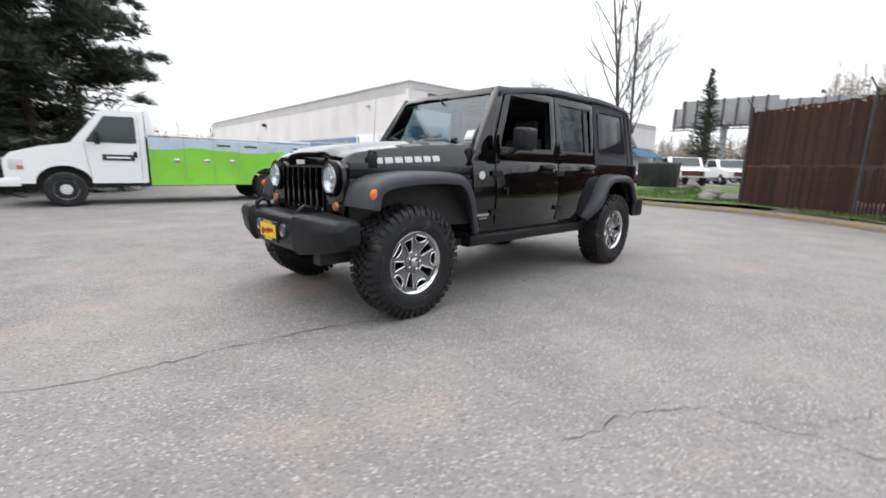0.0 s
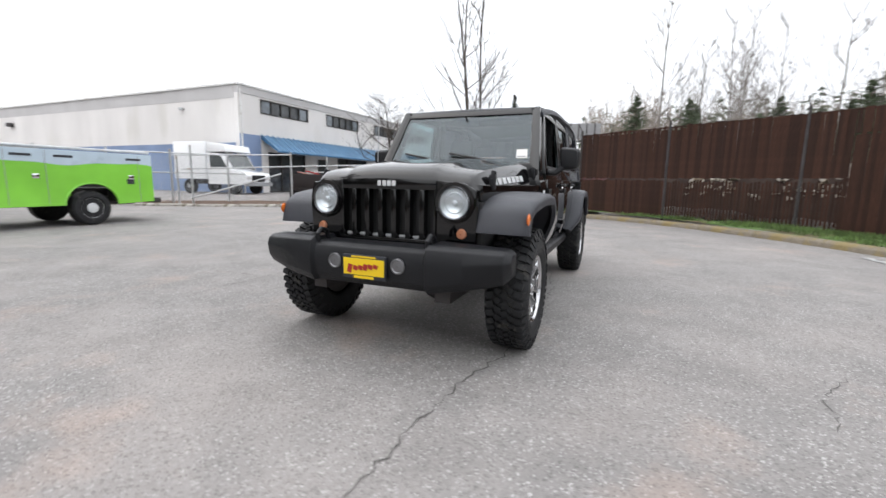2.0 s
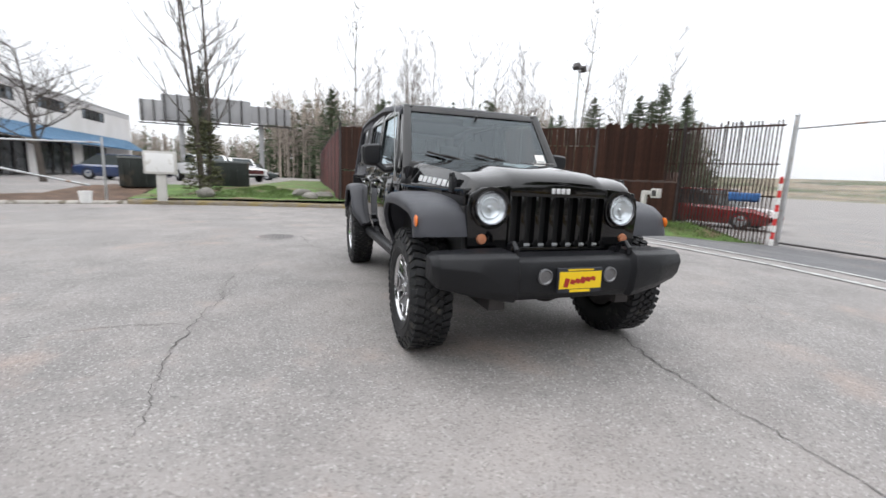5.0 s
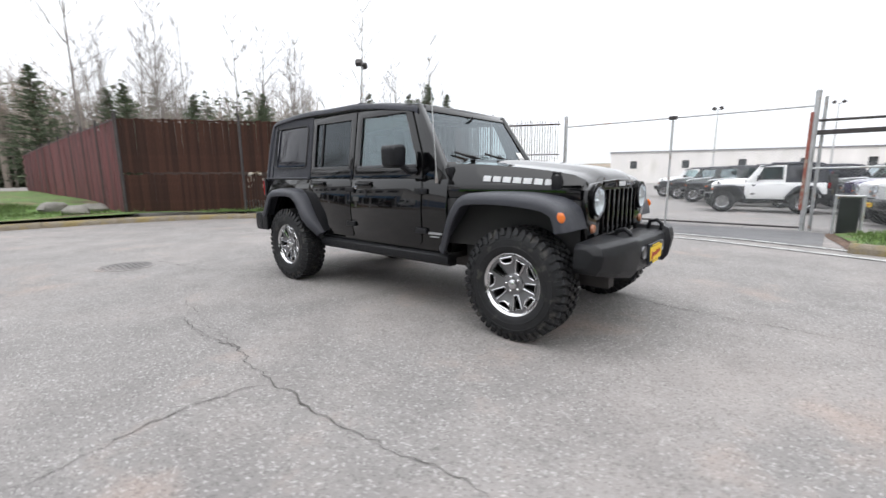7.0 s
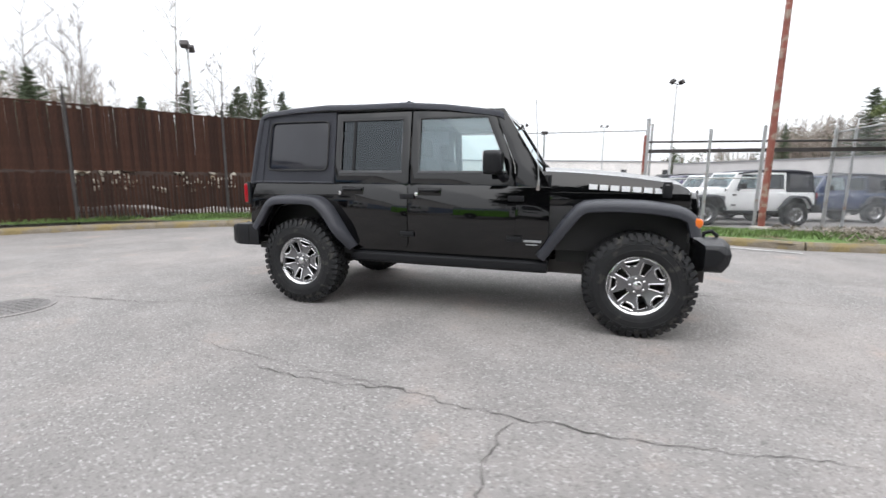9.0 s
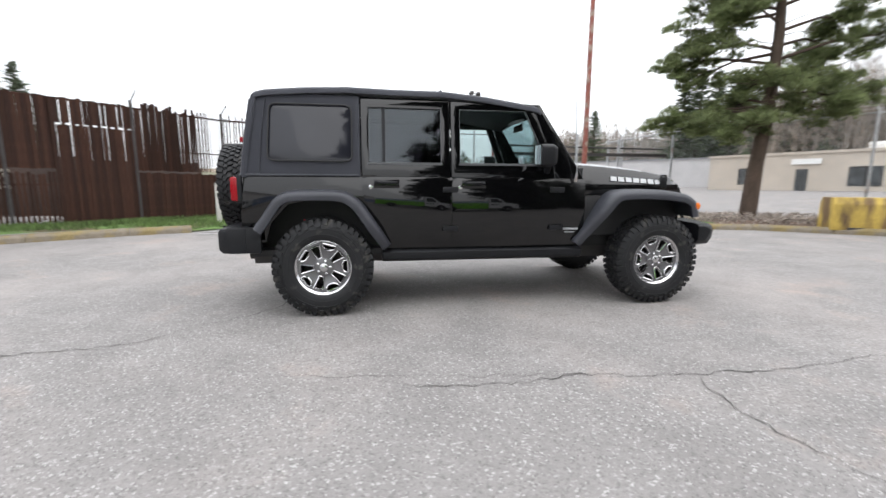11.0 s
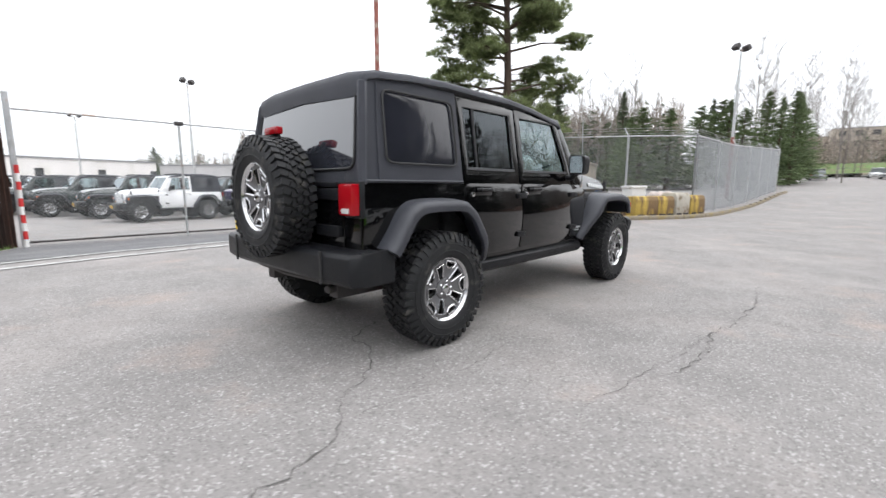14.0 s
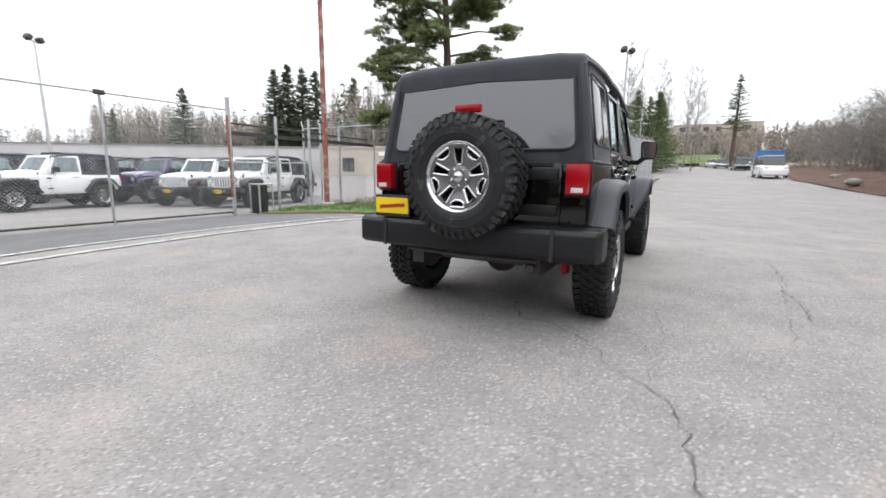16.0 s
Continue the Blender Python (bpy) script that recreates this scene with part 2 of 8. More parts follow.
M_STONE = mat("rock", (0.22, 0.21, 0.19), 0.9, vary=0.25, scale=3, fine=0.2, bump=0.8)
M_SIGNGREY = mat("weathered_grey_board", (0.30, 0.30, 0.305), 0.8, vary=0.15, scale=0.5)
M_BINGREEN = mat("dark_green_steel", (0.022, 0.028, 0.026), 0.55, vary=0.3, scale=2, dirt=(0.1, 0.08, 0.06), dirt_amount=0.12)
M_BOXBEIGE = mat("pale_grey_enamel", (0.52, 0.51, 0.48), 0.5, vary=0.06)

# vehicle surfaces
M_BLACKPAINT = mat("black_gloss_paint", (0.0022, 0.0022, 0.0026), 0.05, coat=0.45, spec=0.36)
M_PLASTIC = mat("black_textured_plastic", (0.0075, 0.008, 0.010), 0.42, vary=0.1, scale=5, bump=0.2, bump_scale=500, spec=0.32)
M_FLARE = mat("grey_black_moulded_plastic", (0.034, 0.036, 0.045), 0.46, vary=0.1, scale=4, bump=0.2, bump_scale=500)
M_FABRIC = mat("black_soft_top_cloth", (0.0255, 0.0275, 0.037), 0.75, vary=0.12, scale=4, fine=0.12, fine_scale=260, bump=0.25, bump_scale=300)
M_FABRIC.node_tree.nodes["Principled BSDF"].inputs["Sheen Weight"].default_value = 0.22
M_FABRIC.node_tree.nodes["Principled BSDF"].inputs["Sheen Roughness"].default_value = 0.35
M_RUBBER = mat("tyre_rubber", (0.0105, 0.011, 0.0125), 0.62, spec=0.4, vary=0.2, scale=12, dirt=(0.05, 0.047, 0.043), dirt_amount=0.08, dirt_scale=14)
M_RIM = mat("polished_alloy", (0.62, 0.62, 0.63), 0.16, 1.0, vary=0.04)
M_RIMGREY = mat("satin_grey_alloy", (0.19, 0.19, 0.197), 0.38, 0.7)
M_REFLECTOR = mat("silvered_reflector", (0.70, 0.71, 0.73), 0.2, 0.6)
M_BEZEL = mat("dark_chrome_bezel", (0.16, 0.16, 0.17), 0.25, 0.8)
M_CHROME = mat("chrome", (0.75, 0.75, 0.76), 0.06, 1.0)
M_INSIDE = mat("black_vinyl_trim", (0.016, 0.016, 0.017), 0.6, vary=0.1, bump=0.15, bump_scale=300)
M_SEAT = mat("dark_seat_cloth", (0.025, 0.025, 0.027), 0.85, vary=0.15, bump=0.2, bump_scale=400)
M_AMBER = mat("amber_lens", (0.75, 0.17, 0.02), 0.15, coat=0.8)
M_PALEAMBER = mat("pale_amber_bulb_lens", (0.42, 0.17, 0.09), 0.12, coat=0.8)
M_REDLENS = mat("red_lens", (0.30, 0.003, 0.008), 0.2, coat=0.2, spec=0.3)
M_CLEARLENS = mat("pale_reverse_lens", (0.6, 0.58, 0.58), 0.12, coat=0.8)
M_LAMPGLASS = glass("lamp_glass", (0.92, 0.95, 0.96))
M_GLASS = glass("clear_window_glass", (0.72, 0.80, 0.80), 0.10)
M_SCREEN = glass("windscreen_glass", (0.42, 0.52, 0.54), 0.08)
M_TINT = glass("dark_tinted_glass", (0.27, 0.265, 0.29))
M_VINYL = mat("smoked_vinyl_window", (0.017, 0.018, 0.024), 0.06, vary=0.1, scale=3, spec=0.5, bump=0.06, bump_scale=5)
M_REARVINYL = mat("glossy_smoked_vinyl", (0.024, 0.026, 0.034), 0.05, vary=0.1, scale=3, spec=1.0, coat=1.0, bump=0.05, bump_scale=5)
M_PLATE = mat("yellow_plate", (0.80, 0.55, 0.01), 0.4)
M_PLATERED = mat("dark_red_print", (0.33, 0.02, 0.015), 0.5)
M_DECAL = mat("silver_white_decal", (0.58, 0.59, 0.60), 0.35)
M_SEAL = mat("grey_rubber_seal", (0.085, 0.087, 0.092), 0.4)
M_DECALGREY = mat("grey_decal", (0.30, 0.31, 0.32), 0.4)
M_PAPER = mat("white_paper", (0.78, 0.78, 0.76), 0.8)
M_PRINT = mat("dark_print", (0.02, 0.022, 0.03), 0.6)
M_SHOCK = mat("red_shock_absorber", (0.50, 0.015, 0.03), 0.4)
M_CARWHITE = mat("white_car_paint", (0.84, 0.85, 0.86), 0.16, coat=1.0)
M_CARPURPLE = mat("dark_violet_car_paint", (0.045, 0.03, 0.11), 0.14, coat=1.0)
M_CARNAVY = mat("navy_car_paint", (0.03, 0.05, 0.12), 0.14, coat=1.0)
M_CARRED = mat("dark_red_car_paint", (0.20, 0.014, 0.016), 0.2, coat=1.0)
M_CARDARK = mat("charcoal_car_paint", (0.026, 0.036, 0.036), 0.14, coat=1.0)
M_CARSILVER = mat("silver_car_paint", (0.42, 0.44, 0.46), 0.22, 0.4, coat=1.0)
M_GREENWRAP = mat("bright_green_vinyl_wrap", (0.22, 0.58, 0.055), 0.3, vary=0.16, scale=0.9, coat=0.5)
M_PALEWRAP = mat("pale_sky_vinyl_wrap", (0.48, 0.58, 0.66), 0.3, vary=0.12, scale=1.5, coat=0.5)
M_TRUCKGLASS = mat("dark_vehicle_glass", (0.03, 0.04, 0.042), 0.05, spec=0.7)
M_MAROON = mat("maroon_trailer_paint", (0.013, 0.007, 0.007), 0.6, vary=0.3, scale=3)
M_TARP = mat("bright_blue_tarpaulin", (0.035, 0.14, 0.38), 0.45, vary=0.3, scale=9, bump=0.4, bump_scale=18)
M_BLUEP = mat("blue_plastic", (0.04, 0.16, 0.42), 0.5)
M_WOOD = mat("weathered_timber", (0.25, 0.18, 0.12), 0.85, vary=0.25, scale=3, bump=0.4, stretch=(0.2, 2, 2))

# ---- mesh tools ----


class Shape:
    """Collects vertices and faces, and makes one mesh of them."""

    def __init__(self):
        self.v, self.f = [], []

    def add(self, verts, faces):
        k = len(self.v)
        self.v.extend(tuple(p) for p in verts)
        self.f.extend(tuple(i + k for i in f) for f in faces)
        return self

    def box(self, c, s, rot=None):
        x, y, z = (a / 2 for a in s)
        vs = [Vector((i * x, j * y, k * z)) for i in (-1, 1) for j in (-1, 1) for k in (-1, 1)]
        if rot is not None:
            vs = [rot @ p for p in vs]
        c = Vector(c)
        return self.add([p + c for p in vs], [(0, 1, 3, 2), (4, 6, 7, 5), (0, 4, 5, 1), (2, 3, 7, 6), (0, 2, 6, 4), (1, 5, 7, 3)])

    def span(self, a, b):
        return self.box([(p + q) / 2 for p, q in zip(a, b)], [abs(q - p) for p, q in zip(a, b)])

    def prism(self, poly, axis, a, b):
        """A polygon in the two other axes, pushed from a to b along axis."""
        def at(p, d):
            return {"x": (d, p[0], p[1]), "y": (p[0], d, p[1]), "z": (p[0], p[1], d)}[axis]
        n = len(poly)
        faces = [tuple(range(n)), tuple(range(2 * n - 1, n - 1, -1))]
        faces += [(i, (i + 1) % n, n + (i + 1) % n, n + i) for i in range(n)]
        return self.add([at(p, a) for p in poly] + [at(p, b) for p in poly], faces)

    def loft(self, rings, closed=True, caps=True):
        n = len(rings[0])
        vs = [p for r in rings for p in r]
        fs = []
        for k in range(len(rings) - 1):
            for i in range(n if closed else n - 1):
                j = (i + 1) % n
                fs.append((k * n + i, k * n + j, (k + 1) * n + j, (k + 1) * n + i))
        if caps and closed:
            fs += [tuple(range(n - 1, -1, -1)), tuple(range((len(rings) - 1) * n, len(rings) * n))]
        return self.add(vs, fs)

    def tube(self, pts, r, n=8):
        """A round bar through pts; r one radius or one for each point."""
        pts = [Vector(p) for p in pts]
        rs = r if isinstance(r, (list, tuple)) else [r] * len(pts)
        rings, side = [], None
        for i, p in enumerate(pts):
            d = (pts[min(i + 1, len(pts) - 1)] - pts[max(i - 1, 0)])
            if d.length < 1e-6:
                d = Vector((0, 0, 1))
            d.normalize()
            if side is None:
                side = d.cross(Vector((0.13, 0.21, 0.97)))
                if side.length < 0.1:
                    side = d.cross(Vector((1, 0, 0)))
            side = (side - d * side.dot(d)).normalized()
            up = d.cross(side)
            rings.append([p + (side * math.cos(2 * math.pi * k / n) + up * math.sin(2 * math.pi * k / n)) * rs[i] for k in range(n)])
        return self.loft(rings)

    def lathe(self, profile, n=32, c=(0, 0, 0), axis="y", close=True):
        """Turns (radius, height) points round an axis through c."""
        rings = []
        for r, h in profile:
            ring = []
            for k in range(n):
                a = 2 * math.pi * k / n
                u, w = r * math.cos(a), r * math.sin(a)
                q = {"x": (h, u, w), "y": (u, h, w), "z": (u, w, h)}[axis]
                ring.append((c[0] + q[0], c[1] + q[1], c[2] + q[2]))
            rings.append(ring)
        return self.loft(rings, True, close)

    def ball(self, c, s, n=10, rough=0.0, rnd=None):
        """A rounded lump with uneven skin."""
        rings = []
        for i in range(1, n):
            th = math.pi * i / n
            ring = []
            for k in range(n + 2):
                a = 2 * math.pi * k / (n + 2)
                q = 1 + (rnd.uniform(-rough, rough) if rnd else 0)
                ring.append((c[0] + s[0] * q * math.sin(th) * math.cos(a), c[1] + s[1] * q * math.sin(th) * math.sin(a), c[2] + s[2] * q * math.cos(th)))
            rings.append(ring)
        return self.loft(rings)

    def mesh(self, name, material, bevel=0.0, segments=2, smooth=35):
        me = bpy.data.meshes.new(name)
        me.from_pydata(self.v, [], self.f)
        bm = bmesh.new()
        bm.from_mesh(me)
        if len(self.f) < 60000:
            bmesh.ops.recalc_face_normals(bm, faces=bm.faces)
        if bevel:
            edges = [e for e in bm.edges if len(e.link_faces) == 2 and e.calc_face_angle(0) > radians(25)]
            bmesh.ops.bevel(bm, geom=edges, offset=bevel, segments=segments, profile=0.6, affect="EDGES", clamp_overlap=True)
        bm.to_mesh(me)
        bm.free()
        me.materials.append(material)
        if smooth:
            me.polygons.foreach_set("use_smooth", [True] * len(me.polygons))
            me.set_sharp_from_angle(angle=radians(smooth))
        return me


def part(name, shape, material, parent=None, label="", bevel=0.0, segments=2, smooth=35, at=None):
    """One mesh object, under a thing or a part."""
    data = shape if isinstance(shape, bpy.types.Mesh) else shape.mesh(name, material, bevel, segments, smooth)
    ob = new(name, data)
    if parent is not None:
        ob.parent = parent
    if at is not None:
        ob.matrix_local = at
    if label:
        ob["label"] = label
    return ob


def thing(name, m, label, category, group="", kind=""):
    """An empty at the base of a thing, which parents its parts."""
    ob = new(name)
    ob.empty_display_size = 0.2
    ob.matrix_basis = m
    return tagged(ob, label, category, group, kind)


def smoothstep(a, b, x):
    t = min(max((x - a) / (b - a), 0), 1)
    return t * t * (3 - 2 * t)


def gz(x, y):
    """Height of the ground: level round the vehicle, falling to the side lot, rising along the road and to the far hills."""
    z = -0.2 * smoothstep(5.6, 9.8, y) - 0.12 * smoothstep(9.8, 16, y)
    z += 0.035 * max(x - 17, 0) * smoothstep(17, 34, x) if x < 140 else 4.3
    behind = -(x + 8.1) * 0.893 - (y + 12.4) * 0.45
    z += 0.3 * max(smoothstep(0.8, 5, behind) if y < -6 else 0, smoothstep(12, 15.5, -x)) * (1 - smoothstep(6, 9, y))
    r = math.hypot(x, y)
    z += 7.0 * smoothstep(110, 230, r)
    return z

# ---- ground ----


def steps(lo, hi, near, far):
    out, v = [], 0.0
    while v < hi:
        out.append(v)
        v += near if v < 44 else far * max(1, v / 60)
    out.append(hi)
    neg, v = [], -near
    while v > lo:
        neg.append(v)
        v -= near if v > -44 else far * max(1, -v / 60)
    neg.append(lo)
    return neg[::-1] + out


def build_ground():
    xs, ys = steps(-900, 900, 1.0, 8.0), steps(-900, 900, 1.0, 8.0)
    s = Shape()
    nx = len(xs)
    s.v = [(x, y, gz(x, y) - 0.002) for y in ys for x in xs]
    s.f = [(j * nx + i, j * nx + i + 1, (j + 1) * nx + i + 1, (j + 1) * nx + i) for j in range(len(ys) - 1) for i in range(nx - 1)]
    me = s.mesh("ground", M_ASPHALT, smooth=60)
    me.materials.append(M_HILL)
    for p in me.polygons:
        c = p.center
        if math.hypot(c.x, c.y) > 115:
            p.material_index = 1
    tagged(new("ground", me), "worn grey asphalt lot with pale stones and fine cracks", "ground", kind="structure")


build_ground()


def sheet(name, outline, height, material, label, category="ground", cell=0.6, kind="structure"):
    """A raised sheet of ground inside an outline; height(x, y) gives its top."""
    bm = bmesh.new()
    f = bm.faces.new([bm.verts.new((x, y, 0)) for x, y in outline])
    for axis, k in ((Vector((1, 0, 0)), 0), (Vector((0, 1, 0)), 1)):
        lo, hi = min(p[k] for p in outline), max(p[k] for p in outline)
        v = math.ceil(lo / cell) * cell
        while v < hi:
            bmesh.ops.bisect_plane(bm, geom=bm.verts[:] + bm.edges[:] + bm.faces[:], dist=1e-4, plane_co=axis * v, plane_no=axis)
            v += cell
    bmesh.ops.triangulate(bm, faces=[q for q in bm.faces if len(q.verts) > 4])
    for v in bm.verts:
        v.co.z = height(v.co.x, v.co.y)
    if bm.faces[:] and sum(q.normal.z for q in bm.faces) < 0:
        bmesh.ops.reverse_faces(bm, faces=bm.faces[:])
    bm.normal_update()
    me = bpy.data.meshes.new(name)
    bm.to_mesh(me)
    bm.free()
    me.polygons.foreach_set("use_smooth", [True] * len(me.polygons))
    me.materials.append(material)
    return tagged(new(name, me), label, category, kind=kind)


def lump(x, y, s=0.05, f=0.8):
    return s * noise.noise(Vector((x * f, y * f, 0.3)))


KERB_LINE = [(-11.05, -6.6), (-11.05, -4.6), (-11.0, -2.8), (-10.9, -1.2), (-10.55, 0.3), (-9.95, 1.45), (-9.15, 2.4), (-8.1, 3.4), (-6.85, 4.35), (-5.9, 4.95), (-5.05, 5.4)]
FENCE_LINE = [(-11.35, -0.3), (-9.7, 2.25), (-8.05, 4.9), (-6.65, 6.65), (-5.35, 8.5), (-3.40, 9.53)]


def in_verge(x, y):
    edge = smoothstep(0, 0.9, -(x + 5.05) * 0.945 + (y - 5.4) * 0.327) if y > 4.6 else 1
    return gz(x, y) * (1 - edge) + 0.004 + edge * max(gz(x, y) + 0.04, 0.125) + edge * 0.10 * smoothstep(0.0, 3.0, -(x + 5.5) * 0.75 + (y - 5.0) * 0.2 - 0.3) * (1 if y < 7 else 0.4) + lump(x, y, 0.03)


verge_outline = KERB_LINE + [(-4.35, 6.2), (-4.0, 7.6), (-3.7, 9.3), (-5.3, 8.9), (-6.6, 7.0), (-8.0, 5.3), (-9.7, 2.6), (-11.3, 0.3), (-22.0, 0.5), (-36.0, 0.8), (-36.0, -2.6), (-24.0, -3.4), (-17.2, -4.2), (-15.8, -6.9)]
sheet("verge", verge_outline, in_verge, M_TURF, "raised grass verge behind a yellow kerb", "verge")


def resample(line, step):
    out, left = [Vector((*line[0], 0))], step
    for a, b in zip(line, line[1:]):
        a, b = Vector((*a, 0)), Vector((*b, 0))
        d, pos = (b - a).length, left
        while pos < d:
            out.append(a + (b - a) * pos / d)
            pos += step
        left = pos - d
    return out


def kerb(line, material, label, width=0.16, height=0.14, piece=1.5, base=gz):
    """Kerb stones end to end along a line, each a piece of its own."""
    pts = resample(line, piece)
    if (Vector((*line[-1], 0)) - pts[-1]).length > 0.3:
        pts.append(Vector((*line[-1], 0)))
    top = thing("kerb", Matrix(), label, "kerb", kind="structure")
    rnd = random.Random(len(line))
    for a, b in zip(pts, pts[1:]):
        d = (b - a)
        L = d.length
        s = Shape()
        w, h = width / 2, height
        s.prism([(-w, -0.1), (w, -0.1), (w, h - 0.02), (w - 0.03, h), (-w + 0.05, h), (-w, h - 0.06)], "x", -L / 2 + 0.006, L / 2 - 0.006)
        c = (a + b) / 2
        m = pose(c.x, c.y, base(c.x, c.y) + rnd.uniform(-0.006, 0.006), 0, 0, math.degrees(math.atan2(d.y, d.x)) + rnd.uniform(-0.4, 0.4))
        part("kerbstone", s, material, top, at=m, bevel=0.006, segments=1)
    return top


kerb(KERB_LINE, M_KERB, "low concrete kerb with worn yellow paint along the grass")
LEFT_KERB = [(-5.2, -18.2), (-6.9, -14.3), (-8.9, -11.6), (-10.3, -9.2), (-11.05, -6.6)]
kerb(LEFT_KERB, M_CONCRETE, "low grey concrete kerb stained with dirt", height=0.1)
RIGHT_KERB = [(3.4, 5.2), (4.6, 4.75), (5.9, 5.05), (7.5, 4.75), (8.7, 3.95), (9.8, 3.1), (11.2, 2.3), (13.0, 1.35), (15.0, 1.0), (20.0, 1.1), (28.0, 1.1), (36.0, 1.0)]
kerb(RIGHT_KERB, M_KERB, "low concrete kerb with worn yellow paint by the barriers")


def side_height(x, y):
    return gz(x, y) + (0.1 + lump(x, y, 0.03)) * smoothstep(3.15, 4.1, x)


sheet("planting_strip", RIGHT_KERB[:9] + [(15.6, 1.6), (14.2, 4.2), (11.2, 7.8), (8.6, 9.9), (5.6, 9.7), (3.1, 9.4), (3.2, 7.2)], side_height, M_SOIL, "strip of bark mulch and weeds inside the kerb", "planting strip")
sheet("grass_patch", [(3.5, 5.5), (4.7, 5.0), (5.9, 5.3), (7.2, 5.1), (7.0, 8.6), (5.0, 9.5), (3.3, 9.2), (3.4, 7)], lambda x, y: side_height(x, y) + 0.02, M_TURF, "small patch of bright grass round the pole", "grass")
sheet("roadside_dirt", [(-5.2, -18.0), (-6.95, -14.3), (-8.95, -11.6), (-10.35, -9.2), (-11.0, -7.0), (-15.8, -6.95), (-17, -9.0), (-12.6, -9.4), (-10.6, -12.4), (-8.2, -16.6), (-7, -18.5)], lambda x, y: gz(x, y) + 0.06 + lump(x, y, 0.03, 1.5), M_SOIL, "strip of bare dirt and dead leaves behind the kerb", "dirt strip")
bank_foot = lambda x: float(np.interp(x, [16, 24.3, 29.3, 37, 60], [10.9, 9.9, 8.9, 8.1, 10.5]))
sheet("mulch_bank", [(16, -10.9), (24.3, -9.9), (29.3, -8.9), (37, -8.1), (44, -8.8), (60, -10.5), (75, -12.5), (75, -70), (16, -70)], lambda x, y: gz(x, y) + 0.04 + 0.55 * smoothstep(0, 3, -y - bank_foot(x)) + lump(x, y, 0.1, 0.3), M_MULCH, "low bank of reddish bark mulch beside the road", "mulch bank", cell=1.0)
sheet("far_lawn", [(84, 24), (92, -6), (104, -6), (104, 40), (88, 40)], lambda x, y: gz(x, y) + 0.06 + 2.2 * smoothstep(84, 104, x), M_TURF, "green bank at the end of the road", "lawn", cell=2.0)

# driveway apron in front of the side gate, darker than the lot
sheet("driveway", [(-4.75, 5.75), (-2.4, 6.02), (0.0, 6.08), (1.9, 5.85), (3.1, 5.45), (3.15, 9.3), (2.8, 9.7), (-3.3, 9.7), (-3.75, 8.6), (-4.3, 6.2)], lambda x, y: gz(x, y) + 0.004, M_ASPHALT2, "darker asphalt driveway before the side gate", "driveway", cell=0.5)


def strip(name, line, width, material, label, category, lift=0.006, parent=None):
    pts = [Vector((*p, 0)) for p in line]
    s = Shape()
    top = []
    for i, p in enumerate(pts):
        d = (pts[min(i + 1, len(pts) - 1)] - pts[max(i - 1, 0)]).normalized()
        nrm = Vector((-d.y, d.x, 0)) * width / 2
        top.append([(q.x, q.y, gz(q.x, q.y) + lift) for q in (p + nrm, p - nrm)])
    s.loft(top, closed=False)
    ob = part(name, s, material, parent)
    return tagged(ob, label, category, kind="structure") if parent is None else ob


strip("gutter_line", [(-4.8, 5.35), (-4.0, 5.62), (-2.4, 5.92), (0.0, 6.06), (2.0, 5.75), (3.4, 5.3)], 0.13, M_LINE, "pale worn line across the mouth of the driveway", "ground line", 0.009)
strip("gutter_line", [(-4.75, 4.95), (-3.7, 5.1), (-2.2, 5.32), (-0.4, 5.44), (1.6, 5.25), (3.3, 4.75), (4.6, 4.3)], 0.13, M_LINE, "pale worn line across the mouth of the driveway", "ground line", 0.009)


def crack(line, width=0.014, seed=1):
    """A jagged open crack in the asphalt, of changing width."""
    rnd = random.Random(seed)
    pts = resample(line, 0.05)
    s = Shape()
    rows = []
    for i, p in enumerate(pts):
        d = (pts[min(i + 1, len(pts) - 1)] - pts[max(i - 1, 0)]).normalized()
        nrm = Vector((-d.y, d.x, 0))
        q = p + nrm * (rnd.uniform(-0.026, 0.026) + 0.07 * noise.noise(Vector((p.x * 2, p.y * 2, seed))))
        w = width * 0.65 * (0.25 + rnd.random() * (0.5 + noise.noise(Vector((p.x * 1.3, p.y * 1.3, seed + 5)))) * 1.6) * (0.3 if i in (0, len(pts) - 1) else 1)
        rows.append([(q.x + nrm.x * k * w / 2, q.y + nrm.y * k * w / 2, gz(q.x, q.y) + 0.003) for k in (1, -1)])
    s.loft(rows, closed=False)
    tagged(part("crack", s, M_CRACK), "thin dark jagged crack in the asphalt", "crack", "cracks in the asphalt", "structure")


